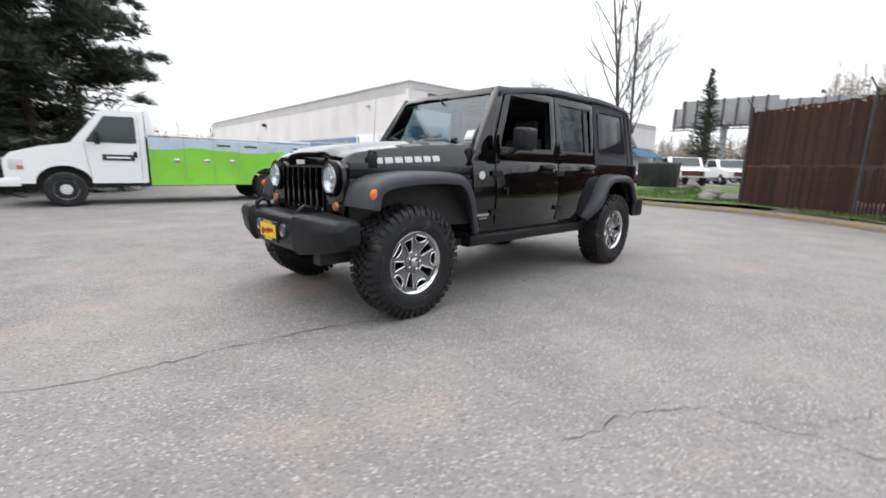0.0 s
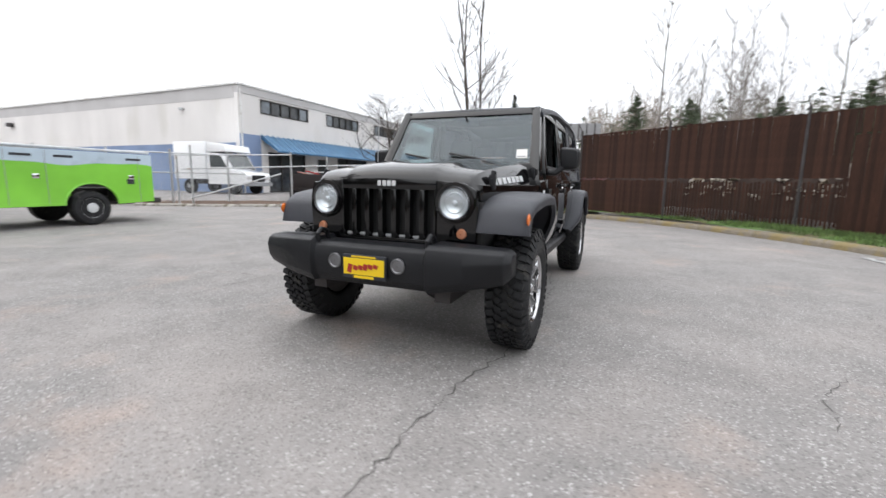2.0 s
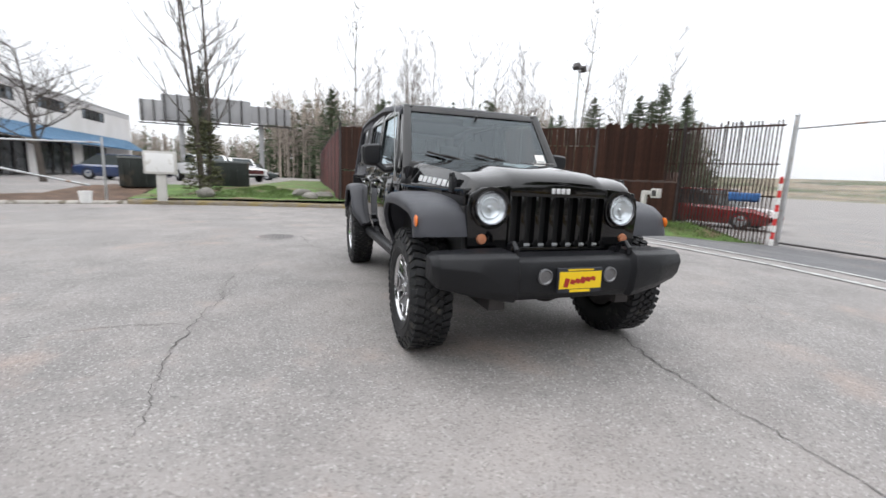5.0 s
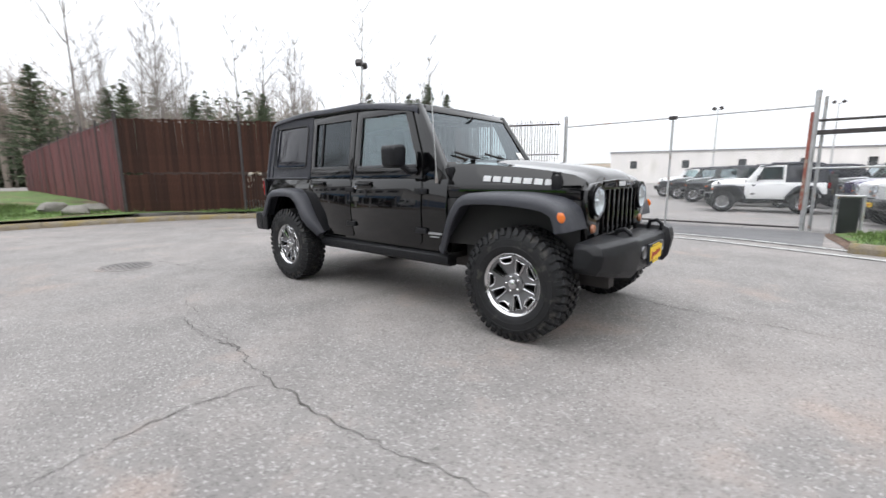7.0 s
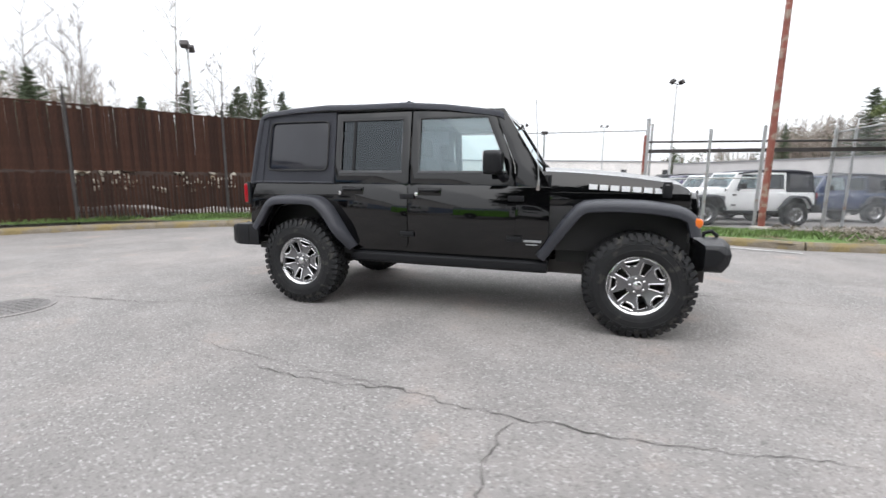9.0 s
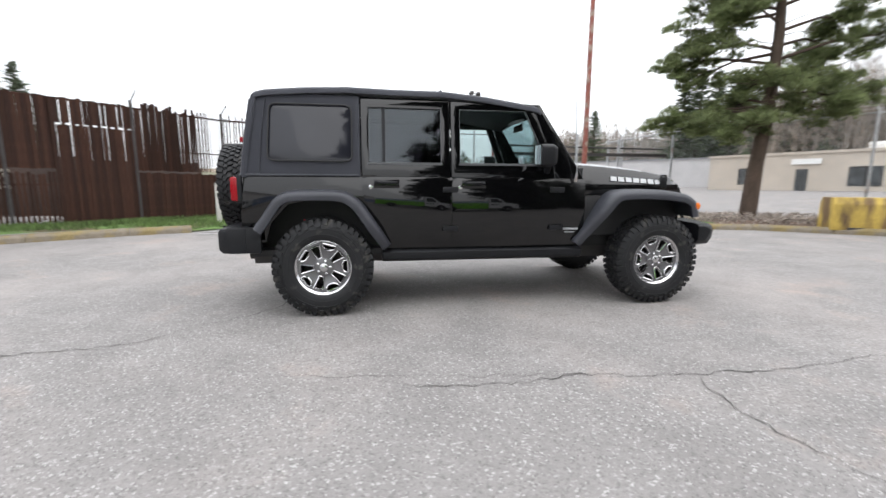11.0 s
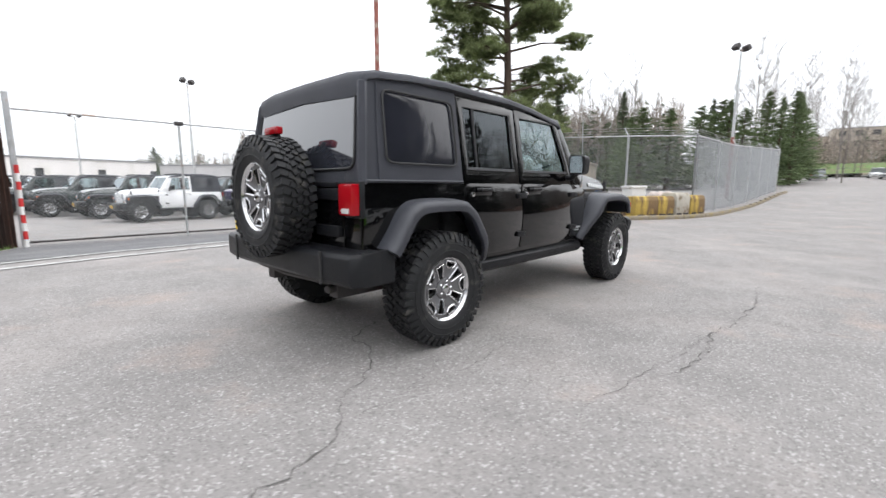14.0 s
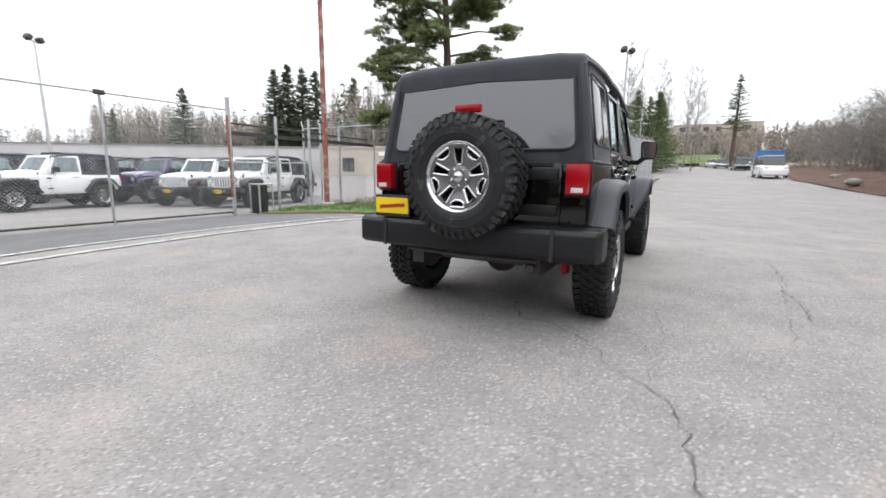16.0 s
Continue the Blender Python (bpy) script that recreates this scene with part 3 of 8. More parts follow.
CRACKS = [
    ([(4.6, 0.45), (3.6, 0.54), (3.3, 0.6), (2.85, 0.65), (2.4, 0.68), (1.9, 0.72), (1.2, 0.85), (0.2, 0.8), (-1.2, 0.6)], 0.016),
    ([(1.02, 3.4), (1.05, 3.1), (1.08, 2.95), (1.13, 2.67), (1.3, 2.57), (1.58, 2.47), (1.9, 2.42)], 0.011),
    ([(1.02, 3.0), (0.4, 3.3), (-0.6, 3.4)], 0.008),
    ([(-0.9, -2.2), (-0.48, -2.25), (0.08, -2.2), (0.4, -2.26), (0.75, -2.27), (1.19, -2.29), (1.45, -2.27), (2.3, -2.2)], 0.012),
    ([(0.92, -3.9), (0.88, -3.35), (0.8, -3.08), (0.74, -2.8), (0.71, -2.56), (0.8, -2.3)], 0.011),
    ([(-1.6, -2.0), (-1.1, -2.06), (-0.75, -2.1), (0.2, -2.27)], 0.007),
    ([(-3.9, -1.55), (-3.25, -1.48), (-3.04, -1.45), (-2.84, -1.41), (-2.64, -1.33), (-2.5, -1.24), (-2.45, -1.05), (-2.35, -1.0), (-2.1, -0.82), (-1.9, -0.6), (-1.86, -0.35), (-1.5, -0.1)], 0.016),
    ([(-2.5, -1.24), (-2.2, -1.25), (-1.8, -1.27), (-1.06, -1.2)], 0.008),
    ([(-2.1, -1.25), (-1.75, -1.12), (-1.2, -1.1)], 0.006),
]
for i, (line, w) in enumerate(CRACKS):
    crack(line, w, i + 3)

# iron cover let into the asphalt
cover = thing("manhole_cover", pose(-3.83, -1.98, 0), "round dark iron manhole cover flush with the asphalt", "manhole cover")
part("rim", Shape().lathe([(0.30, 0.0), (0.30, 0.006), (0.345, 0.004), (0.345, 0.0)], 36, axis="z"), M_ASPHALT, cover)
s = Shape().lathe([(0.002, 0.006), (0.295, 0.006), (0.295, 0.0)], 36, axis="z", close=False)
for i in range(-4, 5):
    for j in range(-4, 5):
        if i * i + j * j < 18:
            s.box((i * 0.06, j * 0.06, 0.008), (0.03, 0.03, 0.004))
part("lid", s, M_COVER, cover, "grey worn lid")


def grass_tufts(name, region, count, seed, hmin, hmax, label):
    """Many small blades of grass on a sheet, denser in clumps."""
    rnd = random.Random(seed)
    s = Shape()
    n = 0
    while n < count:
        x, y, z = region(rnd)
        if noise.noise(Vector((x * 1.3, y * 1.3, seed))) < rnd.uniform(-0.5, 0.2):
            n += 0.2
            continue
        h, a = rnd.uniform(hmin, hmax), rnd.uniform(0, 6.28)
        w = 0.012
        dx, dy = math.cos(a) * w, math.sin(a) * w
        lx, ly = rnd.uniform(-0.5, 0.5) * h, rnd.uniform(-0.5, 0.5) * h
        s.add([(x - dx, y - dy, z), (x + dx, y + dy, z), (x + lx, y + ly, z + h)], [(0, 1, 2)])
        n += 1
    tagged(part(name, s, M_GRASS, smooth=0), label, "grass", kind="stuff")


def verge_spot(rnd):
    k = rnd.randrange(len(KERB_LINE) - 1)
    a, b = Vector(KERB_LINE[k]), Vector(KERB_LINE[k + 1])
    f = Vector(FENCE_LINE[min(int(k * 0.55), 4)]).lerp(Vector(FENCE_LINE[min(int(k * 0.55) + 1, 5)]), rnd.random()) if k > 3 else Vector((-16, -3))
    p = a.lerp(b, rnd.random())
    q = p + (f - p) * (0.06 + 0.94 * rnd.random() ** 0.8)
    return q.x, q.y, in_verge(q.x, q.y) - 0.01


grass_tufts("grass", verge_spot, 16000, 5, 0.04, 0.13, "short green grass on the verge by the fence")
grass_tufts("grass", lambda r: (lambda x, y: (x, y, side_height(x, y)))(r.uniform(3.5, 7.0), r.uniform(5.4, 9.2)), 3500, 6, 0.04, 0.12, "short bright grass round the pole")


def rock(x, y, z, sx, sy, sz, seed):
    rnd = random.Random(seed)
    s = Shape().ball((0, 0, sz * 0.55), (sx, sy, sz), 8, 0.12, rnd)
    tagged(part("rock", s, M_STONE, at=pose(x, y, z, 0, 0, seed * 40), smooth=50), "rough grey-brown rock lying on the grass", "rock", "rocks on the verge")


rock(-11.9, -1.3, in_verge(-11.9, -1.3), 0.34, 0.24, 0.15, 1)
rock(-12.6, -0.8, in_verge(-12.6, -0.8), 0.36, 0.22, 0.16, 2)
rock(-13.3, -1.6, in_verge(-13.3, -1.6), 0.4, 0.25, 0.2, 3)
rock(-11.6, -4.6, in_verge(-11.6, -4.6), 0.3, 0.26, 0.2, 4)

# bank of dark earth and rubbish behind the slatted fence
def behind_fence(x, y):
    """Distance from the line of the slatted fence."""
    p, best = Vector((x, y)), 99.0
    for a, b in zip(FENCE_LINE, FENCE_LINE[1:]):
        a, b = Vector(a), Vector(b)
        t = min(max((p - a).dot(b - a) / (b - a).length_squared, 0), 1)
        best = min(best, (p - a.lerp(b, t)).length)
    return best


sheet("earth_bank", [(-12.4, 0.35), (-9.2, 5.0), (-6.9, 8.2), (-5.9, 9.2), (-7.2, 10.6), (-10.4, 13.4), (-17.4, 3.5)], lambda x, y: gz(x, y) + 0.02 + 1.75 * smoothstep(0.7, 2.0, behind_fence(x, y)) + lump(x, y, 0.16, 1.1) + lump(x, y, 0.1, 2.6), M_EARTH, "bank of dark brown earth behind the slatted fence", "earth bank", cell=0.5)
# ---- fences ----


def slat_fence(line, top_z, base_of, material, label, spacing, seed):
    """Chain-link frame with upright slats woven in: posts, rails and slats."""
    root = thing("fence", Matrix(), label, "fence", kind="structure")
    rnd = random.Random(seed)
    for a, b in zip(line, line[1:]):
        A, B = Vector((*a, 0)), Vector((*b, 0))
        L = (B - A).length
        n = max(1, round(L / 2.6))
        for k in range(n):
            p = A.lerp(B, k / n)
            part("post", Shape().tube([(p.x, p.y, base_of(p.x, p.y) - 0.1), (p.x, p.y, top_z + 0.12)], 0.035), M_DARKSTEEL, root)
        for zz in (top_z - 0.04, top_z * 0.55, 0.42):
            part("rail", Shape().tube([(A.x, A.y, zz), (B.x, B.y, zz)], 0.02 if zz > 2 else 0.006, 6), M_DARKSTEEL, root)
    joined = Shape()
    pts = resample(line, spacing)
    for i, p in enumerate(pts):
        q = pts[min(i + 1, len(pts) - 1)] - pts[max(i - 1, 0)]
        ang = math.degrees(math.atan2(q.y, q.x))
        z0 = base_of(p.x, p.y) - 0.03
        h = top_z - z0 + rnd.uniform(-0.05, 0.03)
        if rnd.random() < 0.04:
            h -= rnd.uniform(0.05, 0.3)
        joined.box((p.x, p.y, z0 + h / 2), (spacing * 1.0, 0.012, h), Matrix.Rotation(radians(ang + rnd.uniform(-6, 6)), 3, "Z"))
    ob = part("slats", joined, material, root, smooth=0)
    ob["kind"] = "stuff"
    return root


def tiered_fence(line, top_z, base_of, spacing, seed):
    """Weathered fence of two tiers of upright slats on rails: worn thin low down in one stretch, turned edge-on towards the gate."""
    root = thing("fence", Matrix(), "tall dark brown slatted fence, weathered, with worn slits and uneven tops", "fence", kind="structure")
    rnd = random.Random(seed)
    for a, b in zip(line, line[1:]):
        A, B = Vector((*a, 0)), Vector((*b, 0))
        n = max(1, round((B - A).length / 2.6))
        for k in range(n):
            p = A.lerp(B, k / n)
            part("post", Shape().tube([(p.x, p.y, base_of(p.x, p.y) - 0.1), (p.x, p.y, top_z + 0.14)], 0.035), M_DARKSTEEL, root)
            if k % 2 == 0:
                part("barb_arm", Shape().tube([(p.x, p.y, top_z + 0.1), (p.x + 0.2, p.y - 0.12, top_z + 0.34)], 0.014, 5), M_DARKSTEEL, root)
        back = Vector((A.y - B.y, B.x - A.x, 0)).normalized() * 0.045
        for zz, r in ((top_z - 0.03, 0.024), (1.80, 0.016), (1.0, 0.02), (0.38, 0.008)):
            part("rail", Shape().tube([(A.x + back.x, A.y + back.y, zz), (B.x + back.x, B.y + back.y, zz)], r, 6), M_SLAT, root)
    shared = Shape().box((0, 0, 0.5), (spacing, 0.012, 1.0)).mesh("slat", M_SLAT, smooth=0)
    pts = resample(line, spacing)
    for i, p in enumerate(pts):
        q = pts[min(i + 1, len(pts) - 1)] - pts[max(i - 1, 0)]
        along = math.degrees(math.atan2(q.y, q.x))
        gate_end = smoothstep(6.2, 7.4, p.y)
        z0 = base_of(p.x, p.y) - 0.03
        worn = 2.2 < p.y < 5.5
        high_slit = 5.5 <= p.y < 6.6
        split = 2.23 if high_slit else 1.30
        turn = (along + 5) * (1 - gate_end) + (82 + 34 * smoothstep(7.6, 8.6, p.y)) * gate_end
        wide = 1.04 + 0.34 * gate_end
        ragged = rnd.uniform(-0.03, 0.02) if gate_end < 0.5 else rnd.choice((-0.05, 0.03, 0.09, 0.13))
        if -0.1 < p.y < 2.6 and i % 2:
            ragged -= rnd.uniform(0.02, 0.10)
        gap = rnd.uniform(0.0, 0.02) if high_slit else rnd.uniform(0.015, 0.06)
        tiers = [(z0, split - gap, 1.0), (split + rnd.uniform(0.0, 0.03), top_z + ragged, 1.0)]
        if worn:
            tiers[0] = (z0 + rnd.uniform(0.0, 0.14), split - rnd.uniform(0.03, 0.12), 0.62)
        if high_slit and i % 2:
            tiers = [(z0, top_z + ragged, 1.0)]
        if p.y > 8.5:
            tiers = [(z0 + rnd.choice((0.0, 0.0, 0.05)), 1.28, 1.45), (1.28, top_z + ragged, 1.3)]
        for lo, hi, share in tiers:
            sway = 1.2 if p.y > 8.5 else 3
            facing = along + 5 if lo < 1 and p.y < 8.5 else turn
            ob = part("slat", shared, None, root)
            ob.matrix_local = Matrix.LocRotScale((p.x, p.y, lo), Euler((radians(rnd.uniform(-0.6, 0.6)), radians(rnd.uniform(-0.5, 0.5)), radians(facing + rnd.uniform(-sway, sway)))), (rnd.uniform(0.94, 1.04) * wide * share, 1, hi - lo))
    return root


tiered_fence(FENCE_LINE, 2.76, lambda x, y: in_verge(x, y) if y < 8.9 else gz(x, y), 0.08, 4)
tarp = thing("tarpaulin", pose(-3.95, 9.24, 1.0, 0, 0, 27.8), "folded blue tarpaulin hung over the fence rail", "tarpaulin")
part("fold", Shape().prism([(0.0, -0.14), (0.035, -0.15), (0.06, -0.02), (0.05, 0.06), (-0.005, 0.08), (-0.04, 0.04), (-0.03, -0.1)], "x", -0.34, 0.34), M_TARP, tarp, bevel=0.008, at=pose(0, -0.03, 0))
# pale broken concrete tipped on the bank behind the worn stretch
rnd = random.Random(17)
rubble = Shape()
while len(rubble.v) < 8 * 120:
    u = rnd.random()
    a, b = Vector((-9.75, 2.2)), Vector((-7.75, 5.4))
    p = a.lerp(b, u) + Vector((-0.84, 0.54)) * rnd.uniform(1.3, 1.75)
    if noise.noise(Vector((p.x * 1.4, p.y * 1.4, 3))) < -0.15:
        continue
    z = gz(p.x, p.y) + 0.02 + 1.75 * smoothstep(0.7, 2.0, behind_fence(p.x, p.y))
    q = rnd.uniform(0.04, 0.11)
    rubble.box((p.x, p.y, z + q * 0.2), (q * rnd.uniform(0.8, 2), q * rnd.uniform(0.8, 1.6), q), Euler((rnd.uniform(-0.7, 0.7), rnd.uniform(-0.7, 0.7), rnd.uniform(0, 3))).to_matrix())
tagged(part("rubble", rubble, M_WBLOCK, smooth=0), "pale broken concrete lying on the bank behind the fence", "rubble", kind="stuff")
slat_fence([(-11.4, -0.32), (-18.0, -0.35), (-26.0, -0.3), (-38.0, -0.1)], 2.76, lambda x, y: 0.2, M_SLATRED, "tall faded red slatted fence running away from the corner", 0.12, 5)


def chain_link(root, line, z0, z1, cell=0.075, r=0.0022, name="chain_link"):
    """Diamond wire netting between z0 and z1 along a line."""
    s = Shape()
    for a, b in zip(line, line[1:]):
        A, B = Vector(a), Vector(b)
        L, H = (B - A).length, z1 - z0
        d = (B - A) / L
        n = int((L + H) / cell)
        for sgn in (1, -1):
            for i in range(n + 1):
                u0 = i * cell - H
                lo, hi = max(u0, 0), min(u0 + H, L)
                if hi - lo < 0.02:
                    continue
                za, zb = (lo - u0), (hi - u0)
                if sgn < 0:
                    za, zb = H - za, H - zb
                p, q = A + d * lo, A + d * hi
                P, Q = Vector((p.x, p.y, z0 + za + gz(p.x, p.y))), Vector((q.x, q.y, z0 + zb + gz(q.x, q.y)))
                t = (Q - P).normalized()
                nn = Vector((-d.y, d.x, 0))
                w = t.cross(nn).normalized() * r
                nn = nn * r
                k = len(s.v)
                s.v.extend([tuple(P + w), tuple(P - w * 0.5 + nn), tuple(P - w * 0.5 - nn), tuple(Q + w), tuple(Q - w * 0.5 + nn), tuple(Q - w * 0.5 - nn)])
                s.f.extend([(k, k + 1, k + 4, k + 3), (k + 1, k + 2, k + 5, k + 4), (k + 2, k, k + 3, k + 5)])
    ob = part(name, s, M_MESHWIRE, root, smooth=0)
    ob["kind"] = "stuff"
    return ob


def wire_fence(line, height, label, posts, cell, r, barbed=True, post_r=0.04, bottom=0.05):
    root = thing("chain_link_fence", Matrix(), label, "fence", kind="structure")
    chain_link(root, line, bottom, height, cell, r)
    P = resample(line, posts)
    P.append(Vector((*line[-1], 0)))
    for p in P:
        g = gz(p.x, p.y)
        part("post", Shape().tube([(p.x, p.y, g - 0.1), (p.x, p.y, g + height + 0.06)], post_r), M_STEEL, root)
        if barbed:
            part("barb_arm", Shape().tube([(p.x, p.y, g + height), (p.x + 0.12, p.y + 0.22, g + height + 0.33)], 0.018, 6), M_STEEL, root)
    for a, b in zip(line, line[1:]):
        ga, gb = gz(*a), gz(*b)
        part("top_rail", Shape().tube([(*a, ga + height), (*b, gb + height)], 0.025), M_STEEL, root)
        if barbed:
            for k in range(3):
                o = (k + 1) / 3
                part("barbed_wire", Shape().tube([(a[0] + 0.12 * o, a[1] + 0.22 * o, ga + height + 0.33 * o), (b[0] + 0.12 * o, b[1] + 0.22 * o, gb + height + 0.33 * o)], 0.006, 4), M_STEEL, root)
    return root


wire_fence([(15.85, 1.95), (14.35, 4.0), (12.6, 6.5), (11.0, 8.05), (9.3, 10.2), (8.8, 13.5)], 3.1, "tall galvanised chain-link fence with barbed wire on top", 2.6, 0.08, 0.0026)
wire_fence([(15.85, 1.95), (22.0, 1.85), (36.5, 1.7)], 3.1, "long galvanised chain-link fence beside the road", 3.4, 0.08, 0.005)

# ---- side gate ----
gate = thing("chain_link_gate", pose(0, 0, 0), "wide closed chain-link gate of galvanised pipe", "gate")
GY = 9.72
chain_link(gate, [(-3.2, GY), (2.62, GY)], 0.08, 2.72, 0.075, 0.0022)
g0 = gz(0, GY)
part("top_rail", Shape().tube([(-3.3, GY, g0 + 2.84), (2.75, GY, g0 + 2.84)], 0.024), M_STEEL, gate)
part("bottom_rail", Shape().tube([(-3.3, GY, g0 + 0.08), (2.75, GY, g0 + 0.08)], 0.024), M_DARKSTEEL, gate)
part("middle_post", Shape().tube([(-0.22, GY, g0), (-0.22, GY, g0 + 2.84)], 0.028), M_STEEL, gate)
part("roller", Shape().box((-0.22, GY, g0 + 2.84), (0.2, 0.1, 0.1)), M_DARKSTEEL, gate, bevel=0.02)
for x in (-3.3, 2.72):
    root = thing("gate_post", pose(x, GY, g0), "tall galvanised steel gate post", "post", "gate posts")
    part("pipe", Shape().tube([(0, 0, -0.1), (0, 0, 3.15)], 0.055), M_STEEL, root)
    part("cap", Shape().lathe([(0.06, 3.13), (0.06, 3.16), (0.03, 3.2), (0.004, 3.21)], 12, axis="z"), M_STEEL, root)
    if x > 0:
        part("brace_pipe", Shape().tube([(0.14, 0.25, -0.1), (0.14, 0.25, 3.05)], 0.035), M_STEEL, root)
        part("red_reflector", Shape().box((-0.07, -0.05, 1.6), (0.06, 0.03, 2.2)), M_RUSTPOLE, root, "faded red painted strip", bevel=0.005)
striped = thing("striped_pole", pose(-3.28, GY - 0.22, gz(-3.28, GY - 0.22)), "slim pole painted in red and white bands by the gate", "pole")
for i in range(10):
    part("band", Shape().tube([(0, 0, i * 0.17), (0, 0, i * 0.17 + 0.168)], 0.04, 10), M_REDP if i % 2 else M_WHITEP, striped, "red band" if i % 2 else "white band")
# rails of the sliding gate's track to the next posts
cant = thing("cantilever_track", pose(0, 0, 0), "dark steel sliding-gate track on galvanised posts", "gate track")
part("upper_beam", Shape().tube([(2.75, GY + 0.12, g0 + 2.52), (9.2, 10.3, g0 + 2.5)], 0.03), M_DARKSTEEL, cant)
part("lower_beam", Shape().span((2.75, GY + 0.06, g0 + 2.2), (9.0, GY + 0.14, g0 + 2.3)), M_DARKSTEEL, cant)
for x, y, h in ((4.35, GY + 0.1, 2.85), (5.62, GY + 0.05, 2.9), (7.3, GY + 0.3, 2.8)):
    part("post", Shape().tube([(x, y, gz(x, y)), (x, y, gz(x, y) + h)], 0.045), M_STEEL, cant)
part("waist_rail", Shape().tube([(2.75, GY + 0.1, g0 + 1.45), (5.6, GY + 0.1, g0 + 1.5)], 0.022), M_STEEL, cant)
chain_link(cant, [(2.8, GY + 0.12), (9.0, 10.2)], 0.1, 1.6, 0.075, 0.0022)
stub = thing("pipe_guard", pose(3.25, GY - 0.15, gz(3.2, GY)), "low galvanised pipe guard frame round the gate motor", "pipe guard")
for x in (0, 0.45):
    for y in (-0.25, 0.15):
        part("leg", Shape().tube([(x, y, 0), (x, y, 0.85)], 0.025), M_STEEL, stub)
    part("top_bar", Shape().tube([(x, -0.25, 0.85), (x, 0.15, 0.85)], 0.025), M_STEEL, stub)
part("front_bar", Shape().tube([(0, -0.25, 0.85), (0.45, -0.25, 0.85)], 0.025), M_STEEL, stub)
motor = thing("gate_motor", pose(3.48, GY - 0.1, gz(3.4, GY)), "dark green gate motor cabinet behind the pipe guard", "gate motor")
part("cabinet", Shape().box((0, 0, 0.42), (0.34, 0.3, 0.84)), M_BINGREEN, motor, bevel=0.02)

# card reader on a post
reader = thing("card_reader_post", pose(-5.08, 7.12, in_verge(-5.08, 7.12) - 0.12, 0, 0, 12), "cream steel access-control post with a boxed card reader", "card reader")
part("post", Shape().box((0, 0, 0.52), (0.11, 0.11, 1.04)), M_BOXBEIGE, reader, bevel=0.012)
part("base_plate", Shape().box((0, 0, 0.01), (0.24, 0.2, 0.02)), M_BOXBEIGE, reader, bevel=0.004)
part("arm", Shape().box((0.12, 0, 1.03), (0.34, 0.11, 0.1)), M_BOXBEIGE, reader, bevel=0.012)
part("head", Shape().box((0.33, 0, 1.02), (0.2, 0.17, 0.24)), M_BOXBEIGE, reader, bevel=0.02)
part("keypad", Shape().box((0.33, -0.088, 1.02), (0.12, 0.012, 0.15)), M_DARKSTEEL, reader, "dark reader window", bevel=0.004)

# tall pole
pole = thing("tall_steel_pole", pose(5.52, 8.95, gz(5.5, 8.9) + 0.08), "tall faded red-painted steel pole on the grass patch", "pole")
part("shaft", Shape().tube([(0, 0, -0.1), (0, 0, 2.5), (0.02, 0.05, 14.0)], [0.085, 0.08, 0.06], 14), M_RUSTPOLE, pole)
part("footing", Shape().lathe([(0.24, -0.1), (0.24, 0.1), (0.2, 0.14), (0.1, 0.14)], 16, axis="z"), M_CONCRETE, pole)

# concrete barrier blocks


def barrier(x, y, L, ang, material, label, h=0.72, lip=False):
    root = thing("concrete_barrier", pose(x, y, gz(x, y) + 0.08, 0, 0, ang), label, "barrier", "concrete barriers by the kerb")
    w = 0.32
    s = Shape().prism([(-w, 0), (w, 0), (w, h * 0.8), (w - 0.07, h), (-w + 0.07, h), (-w, h * 0.8)], "x", -L / 2, L / 2)
    part("block", s, material, root, bevel=0.03)
    # solid dark boxes, their colour standing in for shade in hollow slots
    for k in (-1, 1):
        part("lifting_slot", Shape().box((k * L * 0.25, 0, 0.02), (0.3, 0.66, 0.1)), M_DARKSTEEL, root, "dark box standing in for a shaded slot", bevel=0.01)


barrier(9.75, 3.6, 1.75, -27, M_YBLOCK, "stained yellow-painted concrete block by the kerb")
barrier(12.05, 2.62, 1.05, -24, M_YBLOCK, "short rust-stained yellow concrete block", 0.68)
barrier(12.98, 2.28, 0.75, -24, M_YBLOCK, "short rust-stained yellow concrete block", 0.68)
barrier(13.8, 2.0, 0.85, -15, M_WBLOCK, "unpainted pale concrete block among the yellow ones", 0.8)
barrier(14.75, 1.75, 0.95, -15, M_YBLOCK, "stained yellow-painted concrete block by the kerb", 0.7)

crate = thing("storage_box", pose(13.35, 3.35, side_height(13.35, 3.35), 0, 0, -24), "white plastic storage box behind the barriers", "box")
part("tub", Shape().loft([[(-0.3, -0.24, 0), (0.3, -0.24, 0), (0.34, -0.27, 0.92), (-0.34, -0.27, 0.92)], [(-0.3, 0.24, 0), (0.3, 0.24, 0), (0.34, 0.27, 0.92), (-0.34, 0.27, 0.92)]]), M_WHITEP, crate, bevel=0.03)
part("lid", Shape().box((0, 0, 0.97), (0.74, 0.6, 0.1)), M_WHITEP, crate, bevel=0.03)
rnd = random.Random(29)
for k in range(7):
    x, y = 14.35 + 0.42 * (k % 4) * 0.8 + (0.15 if k > 3 else 0), 3.0 - 0.16 * (k % 4)
    bag = Shape().ball((0, 0, 0.2), (0.26, 0.2, 0.22), 9, 0.1, rnd)
    tagged(part("sack", bag, M_SACK, at=pose(x, y, side_height(x, y) + (0.4 if k > 3 else 0.0), 0, 0, 40 * k), smooth=60), "pale dusty sack piled behind the barriers", "sack", "sacks behind the barriers")

# ---- buildings ----


